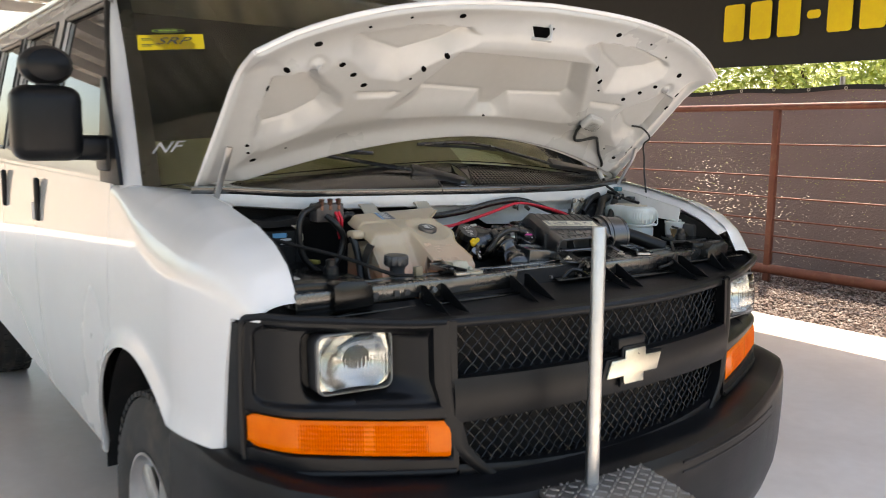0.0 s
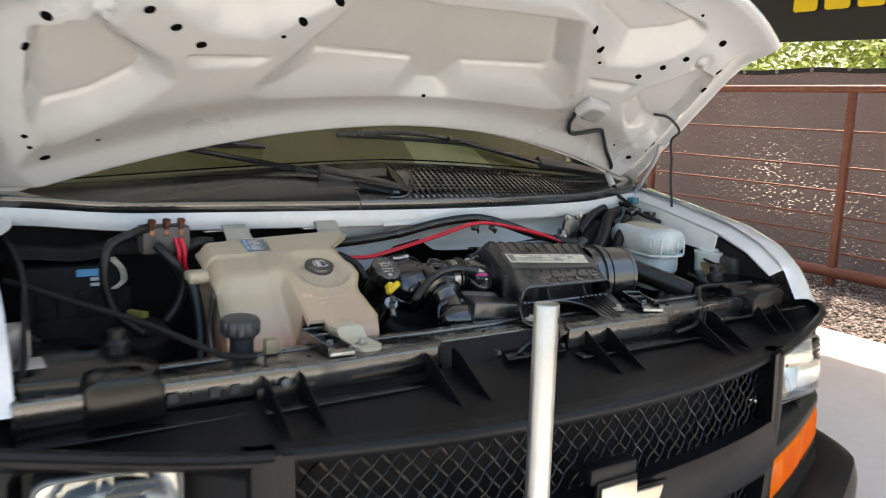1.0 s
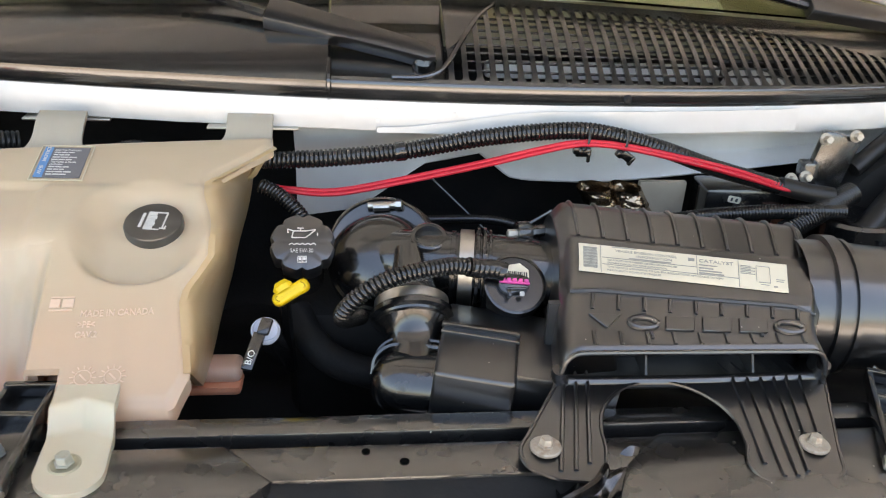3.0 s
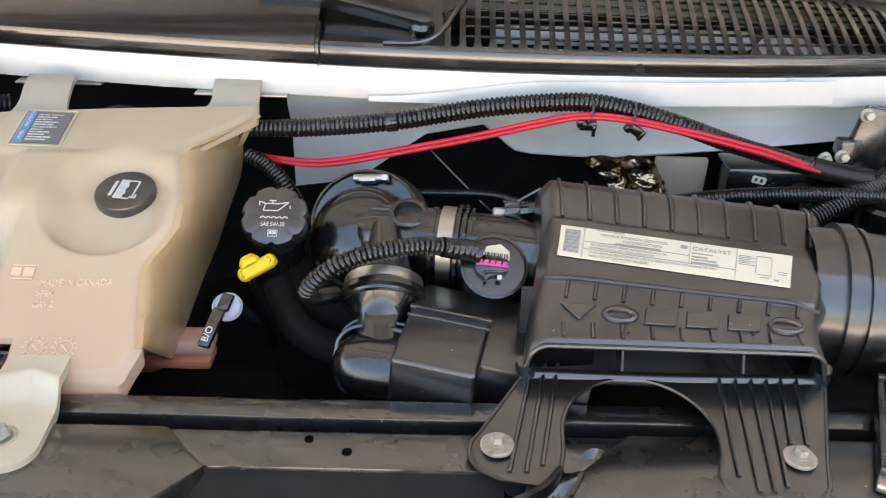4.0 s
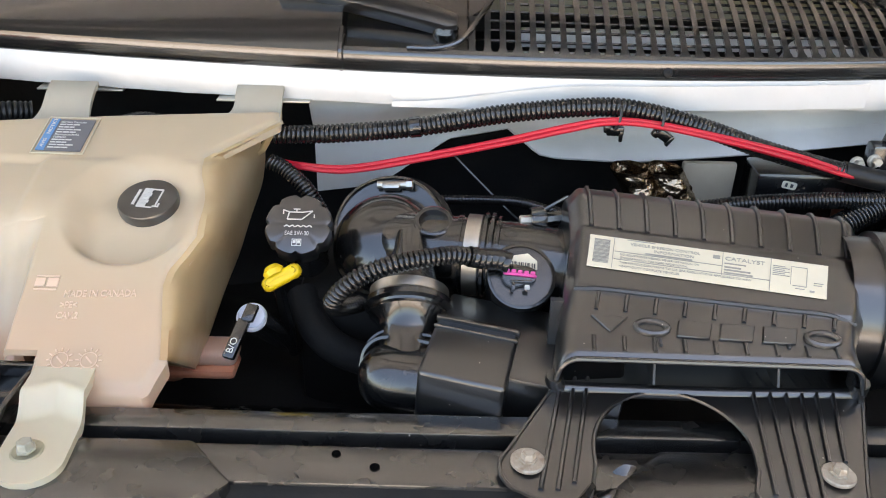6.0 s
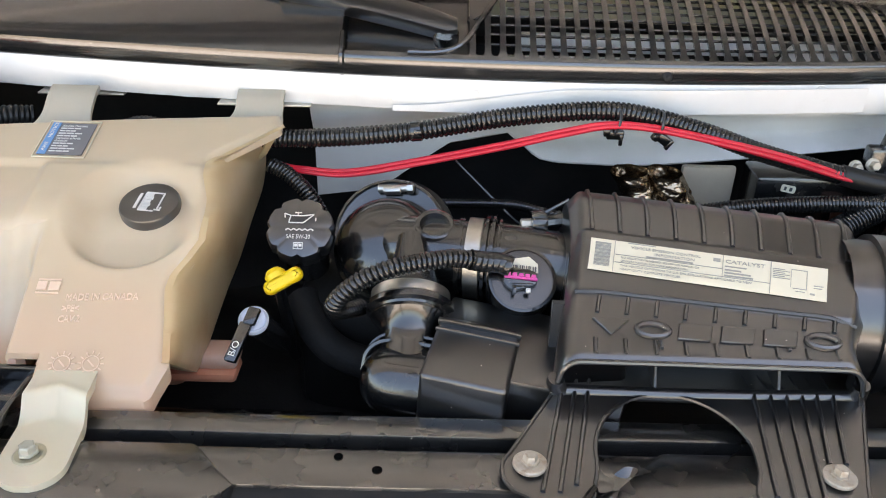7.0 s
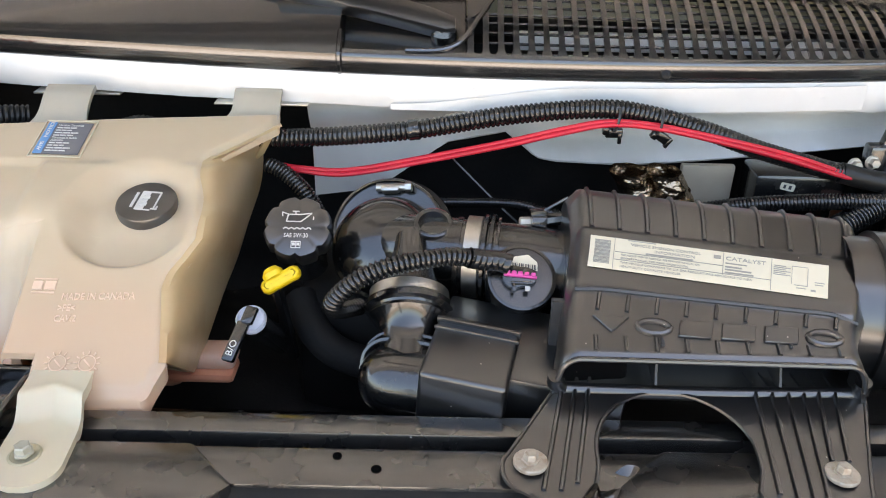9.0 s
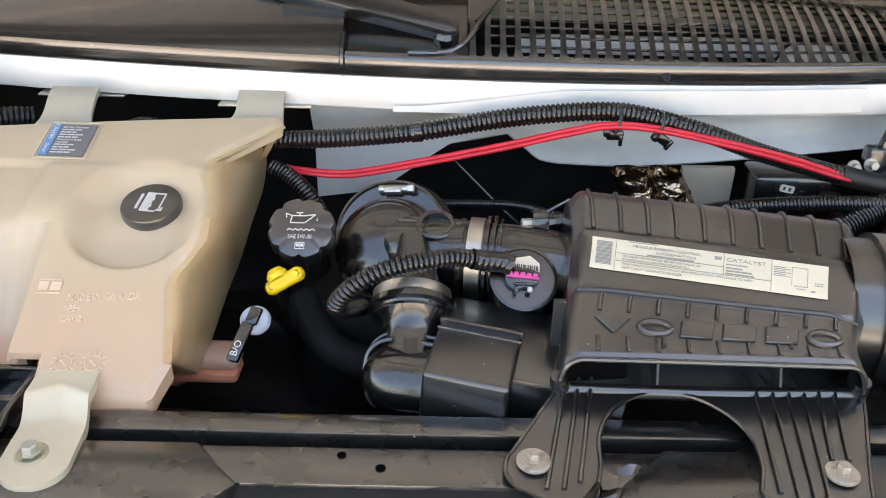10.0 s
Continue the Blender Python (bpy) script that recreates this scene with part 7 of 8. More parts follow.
box(bm, ms @ Vector((-0.008, -0.0115, 0.006)), (0.003, 0.008, 0.008), 0.0008, ms.to_3x3())
part("connector_latch", bm, M_GLOSSBLK, duct)
bm = BM()
box(bm, ms @ Vector((0.004, -0.0125, 0.008)), (0.0045, 0.0045, 0.003), 0.001, ms.to_3x3())
part("connector_tab", bm, M_PRINT, duct)
# branch, collar and funnel down to the elbow
NA = Vector((0.0, -0.84, -0.54)).normalized()
nc = Vector((-0.0375, 0.370, 1.1785))
bm = BM()
lathe(bm, nc, NA, [(0.014, -0.070), (0.016, -0.055), (0.020, -0.038), (0.027, -0.020), (0.0330, -0.010), (0.0340, 0.0)], 40)
part("branch", bm, M_GLOSSBLK, duct)
bm = BM()
lathe(bm, nc, NA, [(0.0325, -0.013), (0.0352, -0.012), (0.0352, -0.003), (0.0325, -0.002)], 40)
part("neck_clamp", bm, M_STEEL, duct, "bright steel band clamp")
bm = BM()
lathe(bm, nc, NA, [(0.0360, -0.002), (0.0388, 0.0), (0.0388, 0.005), (0.0350, 0.007), (0.0340, 0.009), (0.0345, 0.012), (0.0325, 0.014), (0.0270, 0.020), (0.0240, 0.028), (0.0245, 0.040), (0.027, 0.060)], 40)
part("funnel", bm, M_GLOSSBLK, duct)
bm = BM()
lathe(bm, (-0.077, 0.318, 1.143), (1, -0.16, -0.04), [(0, 0), (0.010, 0.001), (0.019, 0.0055), (0.0255, 0.013), (0.0285, 0.021), (0.0300, 0.030), (0.0300, 0.12), (0, 0.121)], 40)
part("elbow", bm, M_GLOSSBLK, duct)
bm = BM()
tube(bm, [(-0.0755, 0.322, 1.146), (-0.072, 0.328, 1.160), (-0.060, 0.330, 1.170), (-0.040, 0.326, 1.1735), (-0.01, 0.320, 1.172)], 0.0026, 6, 6)
tube(bm, [(-0.0735, 0.329, 1.150), (-0.069, 0.335, 1.163), (-0.057, 0.337, 1.172), (-0.040, 0.333, 1.1755), (-0.01, 0.327, 1.174)], 0.0020, 6, 6)
part("elbow_seam", bm, M_GLOSSBLK, duct)
# wiring loom over the duct
bm = BM()
tube(bm, [(0.036, 0.381, 1.2195), (0.0265, 0.380, 1.2208), (0.010, 0.376, 1.2255), (-0.0068, 0.370, 1.2288), (-0.047, 0.355, 1.2286), (-0.0745, 0.347, 1.2210), (-0.0935, 0.346, 1.2060), (-0.1020, 0.352, 1.1900), (-0.0995, 0.372, 1.1720), (-0.085, 0.40, 1.158)], 0.0084, 16, 10, ridges=0.0022, pitch=0.0046)
loom = solo("sensor_loom", bm, M_HOSE, "black corrugated wiring sleeve leading to the air sensor", "wiring", sharp=60)
bm = BM()
tube(bm, [(0.0495, 0.380, 1.2165), (0.040, 0.3815, 1.2195), (0.0265, 0.380, 1.2210), (0.014, 0.377, 1.2245)], 0.0094, 16, 8, ridges=0.0006, pitch=0.0055)
part("taped_end", bm, M_HOSE, loom)

# ---- resonator box ----
RZ = Matrix.Rotation(radians(-12), 3, "Z") @ Matrix.Rotation(radians(4), 3, "Y") @ Matrix.Rotation(radians(3), 3, "X")
res = thing("resonator_box", (0.03, 0.33, 1.05), "matt black rectangular plastic resonator box", "resonator")
bm = BM()
box(bm, (0.064, 0.327, 1.131), (0.158, 0.098, 0.085), 0.004, RZ)
part("body", bm, M_LID, res)
sl = Vector((0.0135, 0.3065, 1.1395))
bm = BM()
box(bm, sl, (0.070, 0.080, 0.084), 0.004, RZ, seg=3)
part("sleeve", bm, M_LID, res)
for k, (w, hh) in enumerate(((0.0045, 0.006), (0.0025, 0.004))):
    bm = BM()
    box(bm, sl + RZ @ Vector((0, 0.030 - 0.011 * k, 0.0425)), (0.0712, w, hh), 0.0012, RZ)
    part("ridge", bm, M_LID, res)
bm = BM()
box(bm, sl + RZ @ Vector((0.068, 0.004, 0.030)), (0.07, 0.005, 0.008), 0.0015, RZ)
part("seam_rail", bm, M_LID, res)

# ---- fillers and dipsticks ----
oil = thing("oil_filler_cap", (-0.14, 0.42, 1.16), "black scalloped oil filler cap with white symbols", "oil cap")
OA = Vector((0.04, -0.62, 0.78)).normalized()
oc = Vector((-0.14, 0.425, 1.222))
bm = BM()
lathe(bm, oc, OA, [(0.0, -0.012), (0.0285, -0.012), (0.0308, -0.008), (0.0308, 0.006), (0.0290, 0.0105), (0.0255, 0.0115), (0, 0.0115)], 112, (8, 0.10))
part("cap", bm, M_LID, oil)
bm = BM()
cyl(bm, oc - OA * 0.07, oc - OA * 0.012, 0.022, seg=24)
part("neck", bm, M_GLOSSBLK, oil)
mo = Matrix.Translation(oc + OA * 0.0121) @ basis(OA, (1, 0.02, 0)).to_4x4()
bm = BM()
tube(bm, [mo @ Vector((-0.0125 + 0.0025 * k, -0.0035 + 0.0015 * (k % 2), 0)) for k in range(11)], 0.0006, 5, 3)
part("wave_symbol", bm, M_PRINT, oil)
bm = BM()
for a, b in (((-0.010, 0.004), (0.003, 0.004)), ((-0.010, 0.004), (-0.0085, 0.011)), ((0.003, 0.004), (0.012, 0.012)), ((-0.0085, 0.011), (0.003, 0.011)), ((0.003, 0.011), (0.0125, 0.0125)), ((-0.0085, 0.011), (-0.014, 0.013)), ((-0.014, 0.013), (-0.0135, 0.009)), ((-0.005, 0.014), (0.001, 0.014)), ((-0.002, 0.011), (-0.002, 0.014)), ((0.014, 0.006), (0.014, 0.009))):
    tube(bm, [mo @ Vector((*a, 0)), mo @ Vector(((a[0] + b[0]) / 2, (a[1] + b[1]) / 2, 0)), mo @ Vector((*b, 0))], 0.0006, 5, 1)
part("oil_can_symbol", bm, M_PRINT, oil)
part("grade", words("SAE 5W-30", 0.0058, mo @ Matrix.Translation((-0.0115, -0.0115, 0)), 0.0002, width=0.78), M_PRINT, oil)
bm = BM()
bars(bm, mo, [(-0.0045, -0.0185, 0.0006, 0.006), (0.0035, -0.0185, 0.0006, 0.006), (-0.0045, -0.0155, 0.0085, 0.0006), (-0.0045, -0.0215, 0.0085, 0.0006), (-0.0005, -0.0185, 0.0006, 0.006), (-0.0035, -0.018, 0.0026, 0.0026), (0.0005, -0.018, 0.0026, 0.0026)])
part("book_symbol", bm, M_PRINT, oil)

dip = thing("engine_dipstick", (-0.15, 0.38, 1.12), "yellow plastic dipstick handle", "dipstick")
mdp = frame_of((-0.1485, 0.374, 1.2005), (0.86, 0.28, 0.42), (-0.36, 0.60, 0.72))
bm = BM()
slab(bm, round_rect(0.036, 0.0125, 0.006), -0.006, 0.006, 0.004, mdp, seg=3)
lathe(bm, mdp @ Vector((-0.004, 0.004, 0)), mdp.to_3x3() @ Vector((0, 1, 0)), [(0.009, 0), (0.0095, 0.005), (0.006, 0.0095), (0, 0.010)], 16)
part("handle", bm, M_YELLOW, dip)
bm = BM()
cyl(bm, mdp @ Vector((-0.004, 0.01, -0.004)), (-0.155, 0.43, 1.08), 0.006, seg=12)
part("tube", bm, M_GLOSSBLK, dip)

tdip = thing("transmission_dipstick", (-0.17, 0.33, 1.10), "black transmission dipstick clip with a white mark", "dipstick")
TA = Vector((0.1, -0.55, 0.83)).normalized()
tc_ = Vector((-0.1695, 0.342, 1.1805))
bm = BM()
cyl(bm, tc_ - TA * 0.10 + Vector((0.015, 0.03, 0)), tc_ - TA * 0.004, 0.0115, 0.0125, seg=24)
part("tube", bm, M_GLOSSBLK, tdip)
bm = BM()
lathe(bm, tc_, TA, [(0, -0.004), (0.0125, -0.004), (0.0130, 0.0), (0.0115, 0.003), (0.010, 0.0015), (0, 0.0010)], 28)
part("collar", bm, mk("pale_blue_plastic", (0.55, 0.60, 0.70), (0.42, 0.47, 0.58), 0.5, bump=0.05), tdip, "pale grey-blue collar")
mt = frame_of(tc_ + TA * 0.006, (0.95, -0.3, -0.05), (0.2, 0.8, 0.55))
bm = BM()
box(bm, mt @ Vector((0, 0, 0.002)), (0.011, 0.016, 0.006), 0.002, mt.to_3x3())
box(bm, mt @ Vector((-0.003, -0.024, 0.000)), (0.011, 0.036, 0.006), 0.002, mt.to_3x3())
part("clip", bm, M_GLOSSBLK, tdip)
bm = words("B/O", 0.0085, mt @ Matrix.Translation((0.0, -0.038, 0.0034)) @ Matrix.Rotation(radians(90), 4, "Z"), 0.0002)
part("mark", bm, M_PRINT, tdip)

# ---- cables along the firewall ----
bm = BM()
tube(bm, [(-0.23, 0.57, 1.250), (-0.195, 0.562, 1.258), (-0.121, 0.556, 1.264), (-0.039, 0.553, 1.274), (0.053, 0.553, 1.291), (0.145, 0.556, 1.299), (0.197, 0.556, 1.294), (0.258, 0.556, 1.278), (0.321, 0.556, 1.257), (0.41, 0.556, 1.234), (0.47, 0.552, 1.224)], 0.0100, 14, 12, ridges=0.0018, pitch=0.0050)
conduit = solo("cable_conduit", bm, M_HOSE, "black corrugated conduit along the firewall", "conduit", sharp=60)
bm = BM()
lathe(bm, (-0.040, 0.553, 1.2740), (1, 0, 0.14), [(0.0095, -0.006), (0.0108, -0.005), (0.0106, 0.0), (0.0110, 0.005), (0.0095, 0.006)], 14)
box(bm, (-0.038, 0.5425, 1.276), (0.008, 0.005, 0.006), 0.001)
part("tie_wrap", bm, M_GLOSSBLK, conduit)
bm = BM()
tube(bm, [(0.405, 0.556, 1.2355), (0.435, 0.554, 1.2290), (0.47, 0.552, 1.224)], 0.0112, 12, 6)
part("end_sleeve", bm, M_RUBBER, conduit)
for k, (dy, dz) in enumerate(((0, 0.0022), (-0.004, -0.0008), (0.002, -0.0030))):
    bm = BM()
    tube(bm, [(-0.181, 0.556 + dy, 1.2315 + dz * 0.4), (-0.160, 0.55 + dy, 1.2300 + dz * 0.6), (-0.109, 0.546 + dy, 1.229 + dz), (-0.033, 0.546 + dy, 1.244 + dz), (0.054, 0.546 + dy, 1.264 + dz), (0.111, 0.543 + dy, 1.280 + dz), (0.156, 0.543 + dy, 1.289 + dz * 0.7), (0.207, 0.543 + dy, 1.2855 + dz * 0.7), (0.286, 0.545 + dy, 1.269 + dz), (0.347, 0.546 + dy, 1.254 + dz * 1.2), (0.401, 0.55 + dy, 1.237 + dz), (0.44, 0.552 + dy, 1.228)], 0.0025, 10, 10)
    solo("red_cable", bm, M_RED, "bright red insulated battery cable", "cable", group="red cables")
for x, z in ((0.163, 1.292), (0.206, 1.290)):
    bm = BM()
    m = frame_of((x, 0.549, z), (0, 1, 0), (0, 0, 1))
    lathe(bm, (x, 0.550, z - 0.001), (1, 0, -0.15), [(0.0128, -0.0014), (0.0135, 0), (0.0128, 0.0014), (0.0120, 0)], 20)
    solo("cable_tie", bm, M_BLACK, "black nylon tie round the cables", "cable tie", group="cable ties")
for x, z, a in ((0.163, 1.272, 0), (0.213, 1.268, 35)):
    bm = BM()
    r3 = Matrix.Rotation(radians(a), 3, "Y")
    box(bm, (x, 0.556, z + 0.003), (0.018, 0.012, 0.010), 0.002, r3)
    box(bm, (x - 0.009, 0.552, z + 0.006), (0.007, 0.008, 0.008), 0.0015, r3)
    box(bm, (x + 0.006, 0.552, z - 0.002), (0.004, 0.005, 0.012), 0.001, r3)
    solo("cable_clip", bm, M_GLOSSBLK, "small black plastic clip on the firewall", "clip", group="cable clips")
for pts, r in (([(-0.190, 0.542, 1.238), (-0.172, 0.536, 1.231), (-0.150, 0.524, 1.215), (-0.135, 0.52, 1.19)], 0.0085),
               ([(0.17, 0.56, 1.175), (0.24, 0.545, 1.190), (0.31, 0.535, 1.206), (0.40, 0.532, 1.213), (0.48, 0.535, 1.212)], 0.0090),
               ([(0.33, 0.50, 1.150), (0.38, 0.515, 1.178), (0.44, 0.535, 1.205), (0.50, 0.56, 1.225)], 0.014),
               ([(-0.02, 0.57, 1.185), (0.06, 0.56, 1.190), (0.10, 0.55, 1.186), (0.14, 0.545, 1.18)], 0.0060),
               ([(-0.35, 0.57, 1.262), (-0.32, 0.572, 1.268), (-0.28, 0.572, 1.255)], 0.009)):
    bm = BM()
    tube(bm, pts, r, 14, 12, ridges=r * 0.17, pitch=0.0038)
    solo("corrugated_hose", bm, M_HOSE, "short black corrugated wiring hose", "hose", group="corrugated hoses", sharp=60)

# machinery behind and below, near black in the colour for the bay's shade
eng = thing("engine_block", (0, 0.5, 1.0), "grimy engine and hoses, near black for the shade deep in the bay", "engine")
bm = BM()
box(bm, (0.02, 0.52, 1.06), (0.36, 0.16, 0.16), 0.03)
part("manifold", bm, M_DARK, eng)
for x, y, z, r, l_ in ((0.12, 0.55, 1.13, 0.02, 0.1), (-0.30, 0.33, 1.03, 0.05, 0.2)):
    bm = BM()
    cyl(bm, (x, y, z), (x + l_, y + 0.02, z - 0.02), r, seg=20, bevel=0.005)
    part("pipe", bm, M_GLOSSBLK, eng)
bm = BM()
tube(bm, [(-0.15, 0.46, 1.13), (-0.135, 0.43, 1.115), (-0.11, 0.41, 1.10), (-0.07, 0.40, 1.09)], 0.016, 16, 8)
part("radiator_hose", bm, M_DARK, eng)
bm = BM()
tube(bm, [(0.0, 0.60, 1.225), (0.03, 0.585, 1.20), (0.055, 0.57, 1.18), (0.075, 0.56, 1.165)], 0.0012, 6, 6)
part("thin_rod", bm, M_GLOSSBLK, eng)
for k, x in enumerate((0.190, 0.228)):
    bm = BM()
    sheet(bm, lambda u, v: (x + 0.020 * math.cos(2 * math.pi * u) + 0.004 * noise.noise((u * 8, v * 9, k)) + 0.045 * v, 0.585 + 0.020 * math.sin(2 * math.pi * u) + 0.004 * noise.noise((u * 9, v * 8, 5 + k)), 1.222 - 0.080 * v), 28, 32)
    part("foil_sleeve", bm, M_FOIL, eng, "crumpled foil heat sleeve")
bm = BM()
box(bm, (0.285, 0.61, 1.17), (0.06, 0.01, 0.10), 0.003)
part("beige_panel", bm, mk("aged_plastic", (0.45, 0.40, 0.32), (0.36, 0.31, 0.24), 0.6), eng)
bm = BM()
box(bm, (0.375, 0.595, 1.18), (0.10, 0.05, 0.09), 0.006)
blk = part("relay_box", bm, M_GLOSSBLK, eng)
bm = BM()
mr_ = frame_of((0.36, 0.5695, 1.212), (1, 0, -0.2), (0, 0.1, 1))
slab(bm, round_rect(0.016, 0.008, 0.002), 0, 0.001, 0, mr_)
part("relay_label", bm, M_LABEL, blk)
bm = BM()
bars(bm, mr_ @ Matrix.Translation((0, 0, 0.0014)), [(-0.005, 0, 0.0025, 0.004), (0.001, 0, 0.003, 0.004)])
part("relay_print", bm, M_INK, blk)
bm = BM()
cyl(bm, (0.42, 0.555, 1.15), (0.418, 0.56, 1.205), 0.011, seg=12)
part("copper_braid", bm, mk("copper_braid", (0.45, 0.20, 0.13), (0.30, 0.12, 0.08), 0.4, metal=0.7, bump=0.8, bump_scale=300), eng)

# ---- cowl panels and wipers ----
cowl = thing("cowl_panel", (0, 0.62, 1.32), "black plastic cowl panel with a slotted air grille", "cowl")


def cowl_pt(x, v):
    """From the lip (v = 0) over the rounded nose and back up to the glass (v = 1)."""
    y0, zn = yc(x), 1.325 - 0.010 * smoothstep(-0.5, 0.5, x) + 0.012 * smoothstep(0.55, 0.8, abs(x))
    g = ws(max(-1, min(1, x / 0.915)), 0.0)
    if v < 0.3:
        a = v / 0.3 * math.pi * 0.62
        return Vector((x, y0 + 0.006 - 0.011 * math.sin(a), zn + 0.0165 - 0.0165 * math.cos(a)))
    p = cowl_pt(x, 0.2999)
    k = (v - 0.3) / 0.7
    q = Vector((x, g.y + 0.012, g.z - 0.006))
    r = p.lerp(q, k)
    r.z += 0.010 * math.sin(math.pi * k)
    return r


SEAM = -0.117


def cowl_sheet(nm, x0, x1, v0, v1, nx=40, nv=24, label=""):
    bm = BM()
    vv0 = v0 if callable(v0) else (lambda x: v0)
    vv1 = v1 if callable(v1) else (lambda x: v1)
    def f(u, v):
        x = x0 + (x1 - x0) * u
        return cowl_pt(x, vv0(x) + (vv1(x) - vv0(x)) * v)
    sheet(bm, f, nx, nv, 0.003, toward=(0, 0.2, -1))
    return part(nm, bm, M_COWL, cowl, label)


def slot_hi(x):
    """Where the slots end towards the glass."""
    return 0.92 - 0.50 * smoothstep(0.22, 0.70, x) ** 1.4 - 0.42 * smoothstep(0.075, 0.01, x)


cowl_sheet("left_panel", -0.86, SEAM - 0.0012, 0, 1, 70)
cowl_sheet("right_nose", SEAM + 0.0012, 0.86, 0, 0.325, 90, 16)
bm = BM()   # the sunk tray round the wiper's pivot
sheet(bm, lambda u, v: cowl_pt(SEAM + 0.0012 + (0.0108 - SEAM) * u, 0.30 + 0.70 * v) + Vector((0, 0.004, -0.020 * smoothstep(1.0, 0.75, v))), 20, 24, 0.003, toward=(0, 0.2, -1))
part("right_inner", bm, M_COWL, cowl)
bm = BM()   # raised border of the slotted part
tube(bm, [cowl_pt(x, v) + Vector((0, -0.001, 0.001)) for x, v in ((-0.05, 0.325), (-0.02, 0.33), (0.0, 0.36), (0.012, 0.42), (0.022, 0.50), (0.036, 0.62), (0.054, 0.78), (0.075, 0.92))], 0.0028, 8, 8)
part("grille_border", bm, M_COWL, cowl)
cowl_sheet("right_rear", 0.012, 0.70, slot_hi, 1, 60, 8)
cowl_sheet("right_end", 0.70, 0.86, 0.325, 1, 10, 10)
bm = BM()
tube(bm, [cowl_pt(SEAM, 0.02 + 0.4 * t / 10) + Vector((0, -0.0005, 0.0005)) for t in range(11)], 0.003, 6, 2)
part("seam_lip", bm, M_COWL, cowl)
PITCH = 0.0155
for k in range(44):
    x = 0.0155 + PITCH * k
    hi = slot_hi(x)
    if hi - 0.325 < 0.04 or x > 0.695:
        continue
    bm = BM()

    def f(u, v, x=x, hi=hi):
        flare = 0.0030 * (smoothstep(0.07, 0.0, v) + smoothstep(0.93, 1.0, v))
        xx = x + (2 * u - 1) * (0.0031 + flare)
        return cowl_pt(xx, 0.32 + (hi + 0.005 - 0.32) * v)
    sheet(bm, f, 2, 18, 0.0035, toward=(0, 0.2, -1))
    part("slat", bm, M_COWL, cowl)
bm = BM()
for j in range(9):
    v = 0.40 + 0.055 * j
    pts = [cowl_pt(x, v) + Vector((0, 0.003, -0.0045)) for x in [0.03 + 0.65 * i / 30 for i in range(31)] if slot_hi(x) > v]
    if len(pts) > 2:
        tube(bm, pts, 0.0016, 5, 1)
part("cross_wire", bm, M_COWL, cowl, kind="stuff")
bm = BM()
sheet(bm, lambda u, v: (-0.12 + 0.98 * u, yc(-0.12 + 0.98 * u) + 0.012 + 0.20 * v, 1.292 + 0.02 * v), 20, 4, 0.004, toward=(0, 0, -1))
part("plenum_floor", bm, M_DARK, cowl)
bm = BM()   # pale parts of the blower inlet seen through the slots
box(bm, (0.22, 0.700, 1.330), (0.30, 0.020, 0.020), 0.005)
box(bm, (0.16, 0.660, 1.315), (0.22, 0.03, 0.015), 0.005)
lathe(bm, (0.40, 0.655, 1.312), (0, -0.3, 1), [(0, 0.02), (0.04, 0.018), (0.045, 0.0)], 24)
part("blower_inlet", bm, M_INNER, cowl)
bm = BM()
lathe(bm, (0.215, yc(0.215) - 0.005, 1.328), (0, -1, 0.3), [(0.006, 0), (0.0045, 0.002), (0.002, 0.0025), (0, 0.001)], 14)
part("push_pin", bm, M_TRIM, cowl)
bm = BM()
lathe(bm, (0.385, yc(0.385) - 0.004, 1.3075), (0, -1, 0.3), [(0.0085, 0), (0.0075, 0.0015), (0, 0.0015)], 24)
part("sticker_dot", bm, M_INNER, cowl)


def wiper(pivot, mid, tip, b0, b1, nm):
    t = thing("windscreen_wiper", pivot, nm, "wiper", group="wipers")
    bm = BM()
    lathe(bm, Vector(pivot) - Vector((0, 0, 0.014)), (0, -0.3, 1), [(0.0, 0), (0.013, 0), (0.014, 0.010), (0.011, 0.015), (0, 0.016)], 20)
    part("pivot_cap", bm, M_GLOSSBLK, t)
    bm = BM()
    d = Vector(mid) - Vector(pivot)
    m = frame_of((Vector(mid) + Vector(pivot)) / 2, d, Vector((0, 1, 0.75)))
    h_ = d.length / 2
    slab(bm, [(-h_ - 0.014, -0.007), (-h_ - 0.004, -0.012), (-h_ + 0.03, -0.0125), (h_, -0.0175), (h_, 0.0165), (-h_ + 0.02, 0.012), (-h_ - 0.010, 0.008)], -0.012, 0.007, 0.0025, m)
    part("arm_root", bm, M_LID, t)
    bm = BM()
    tube(bm, [mid, tuple((a + b) / 2 for a, b in zip(mid, tip)), tip], 0.0085, 8, 6, flat=0.7)
    part("arm", bm, M_GLOSSBLK, t)
    bm = BM()
    b0, b1 = Vector(b0), Vector(b1)
    c = (b0 + b1) / 2
    tube(bm, [b0, b0.lerp(c, 0.5) + Vector((0, -0.004, 0.010)), c + Vector((0, -0.006, 0.016)), c.lerp(b1, 0.5) + Vector((0, -0.004, 0.010)), b1], 0.0060, 6, 6)
    part("blade_bridge", bm, M_GLOSSBLK, t)
    bm = BM()
    tube(bm, [b0, c + Vector((0, -0.002, 0.001)), b1], 0.0055, 6, 8)
    part("blade_rubber", bm, M_RUBBER, t)


def gl(x, v, off=0.012):
    p = ws(x / 0.915, v)
    return p + Vector((0, -0.7, 0.72)) * off


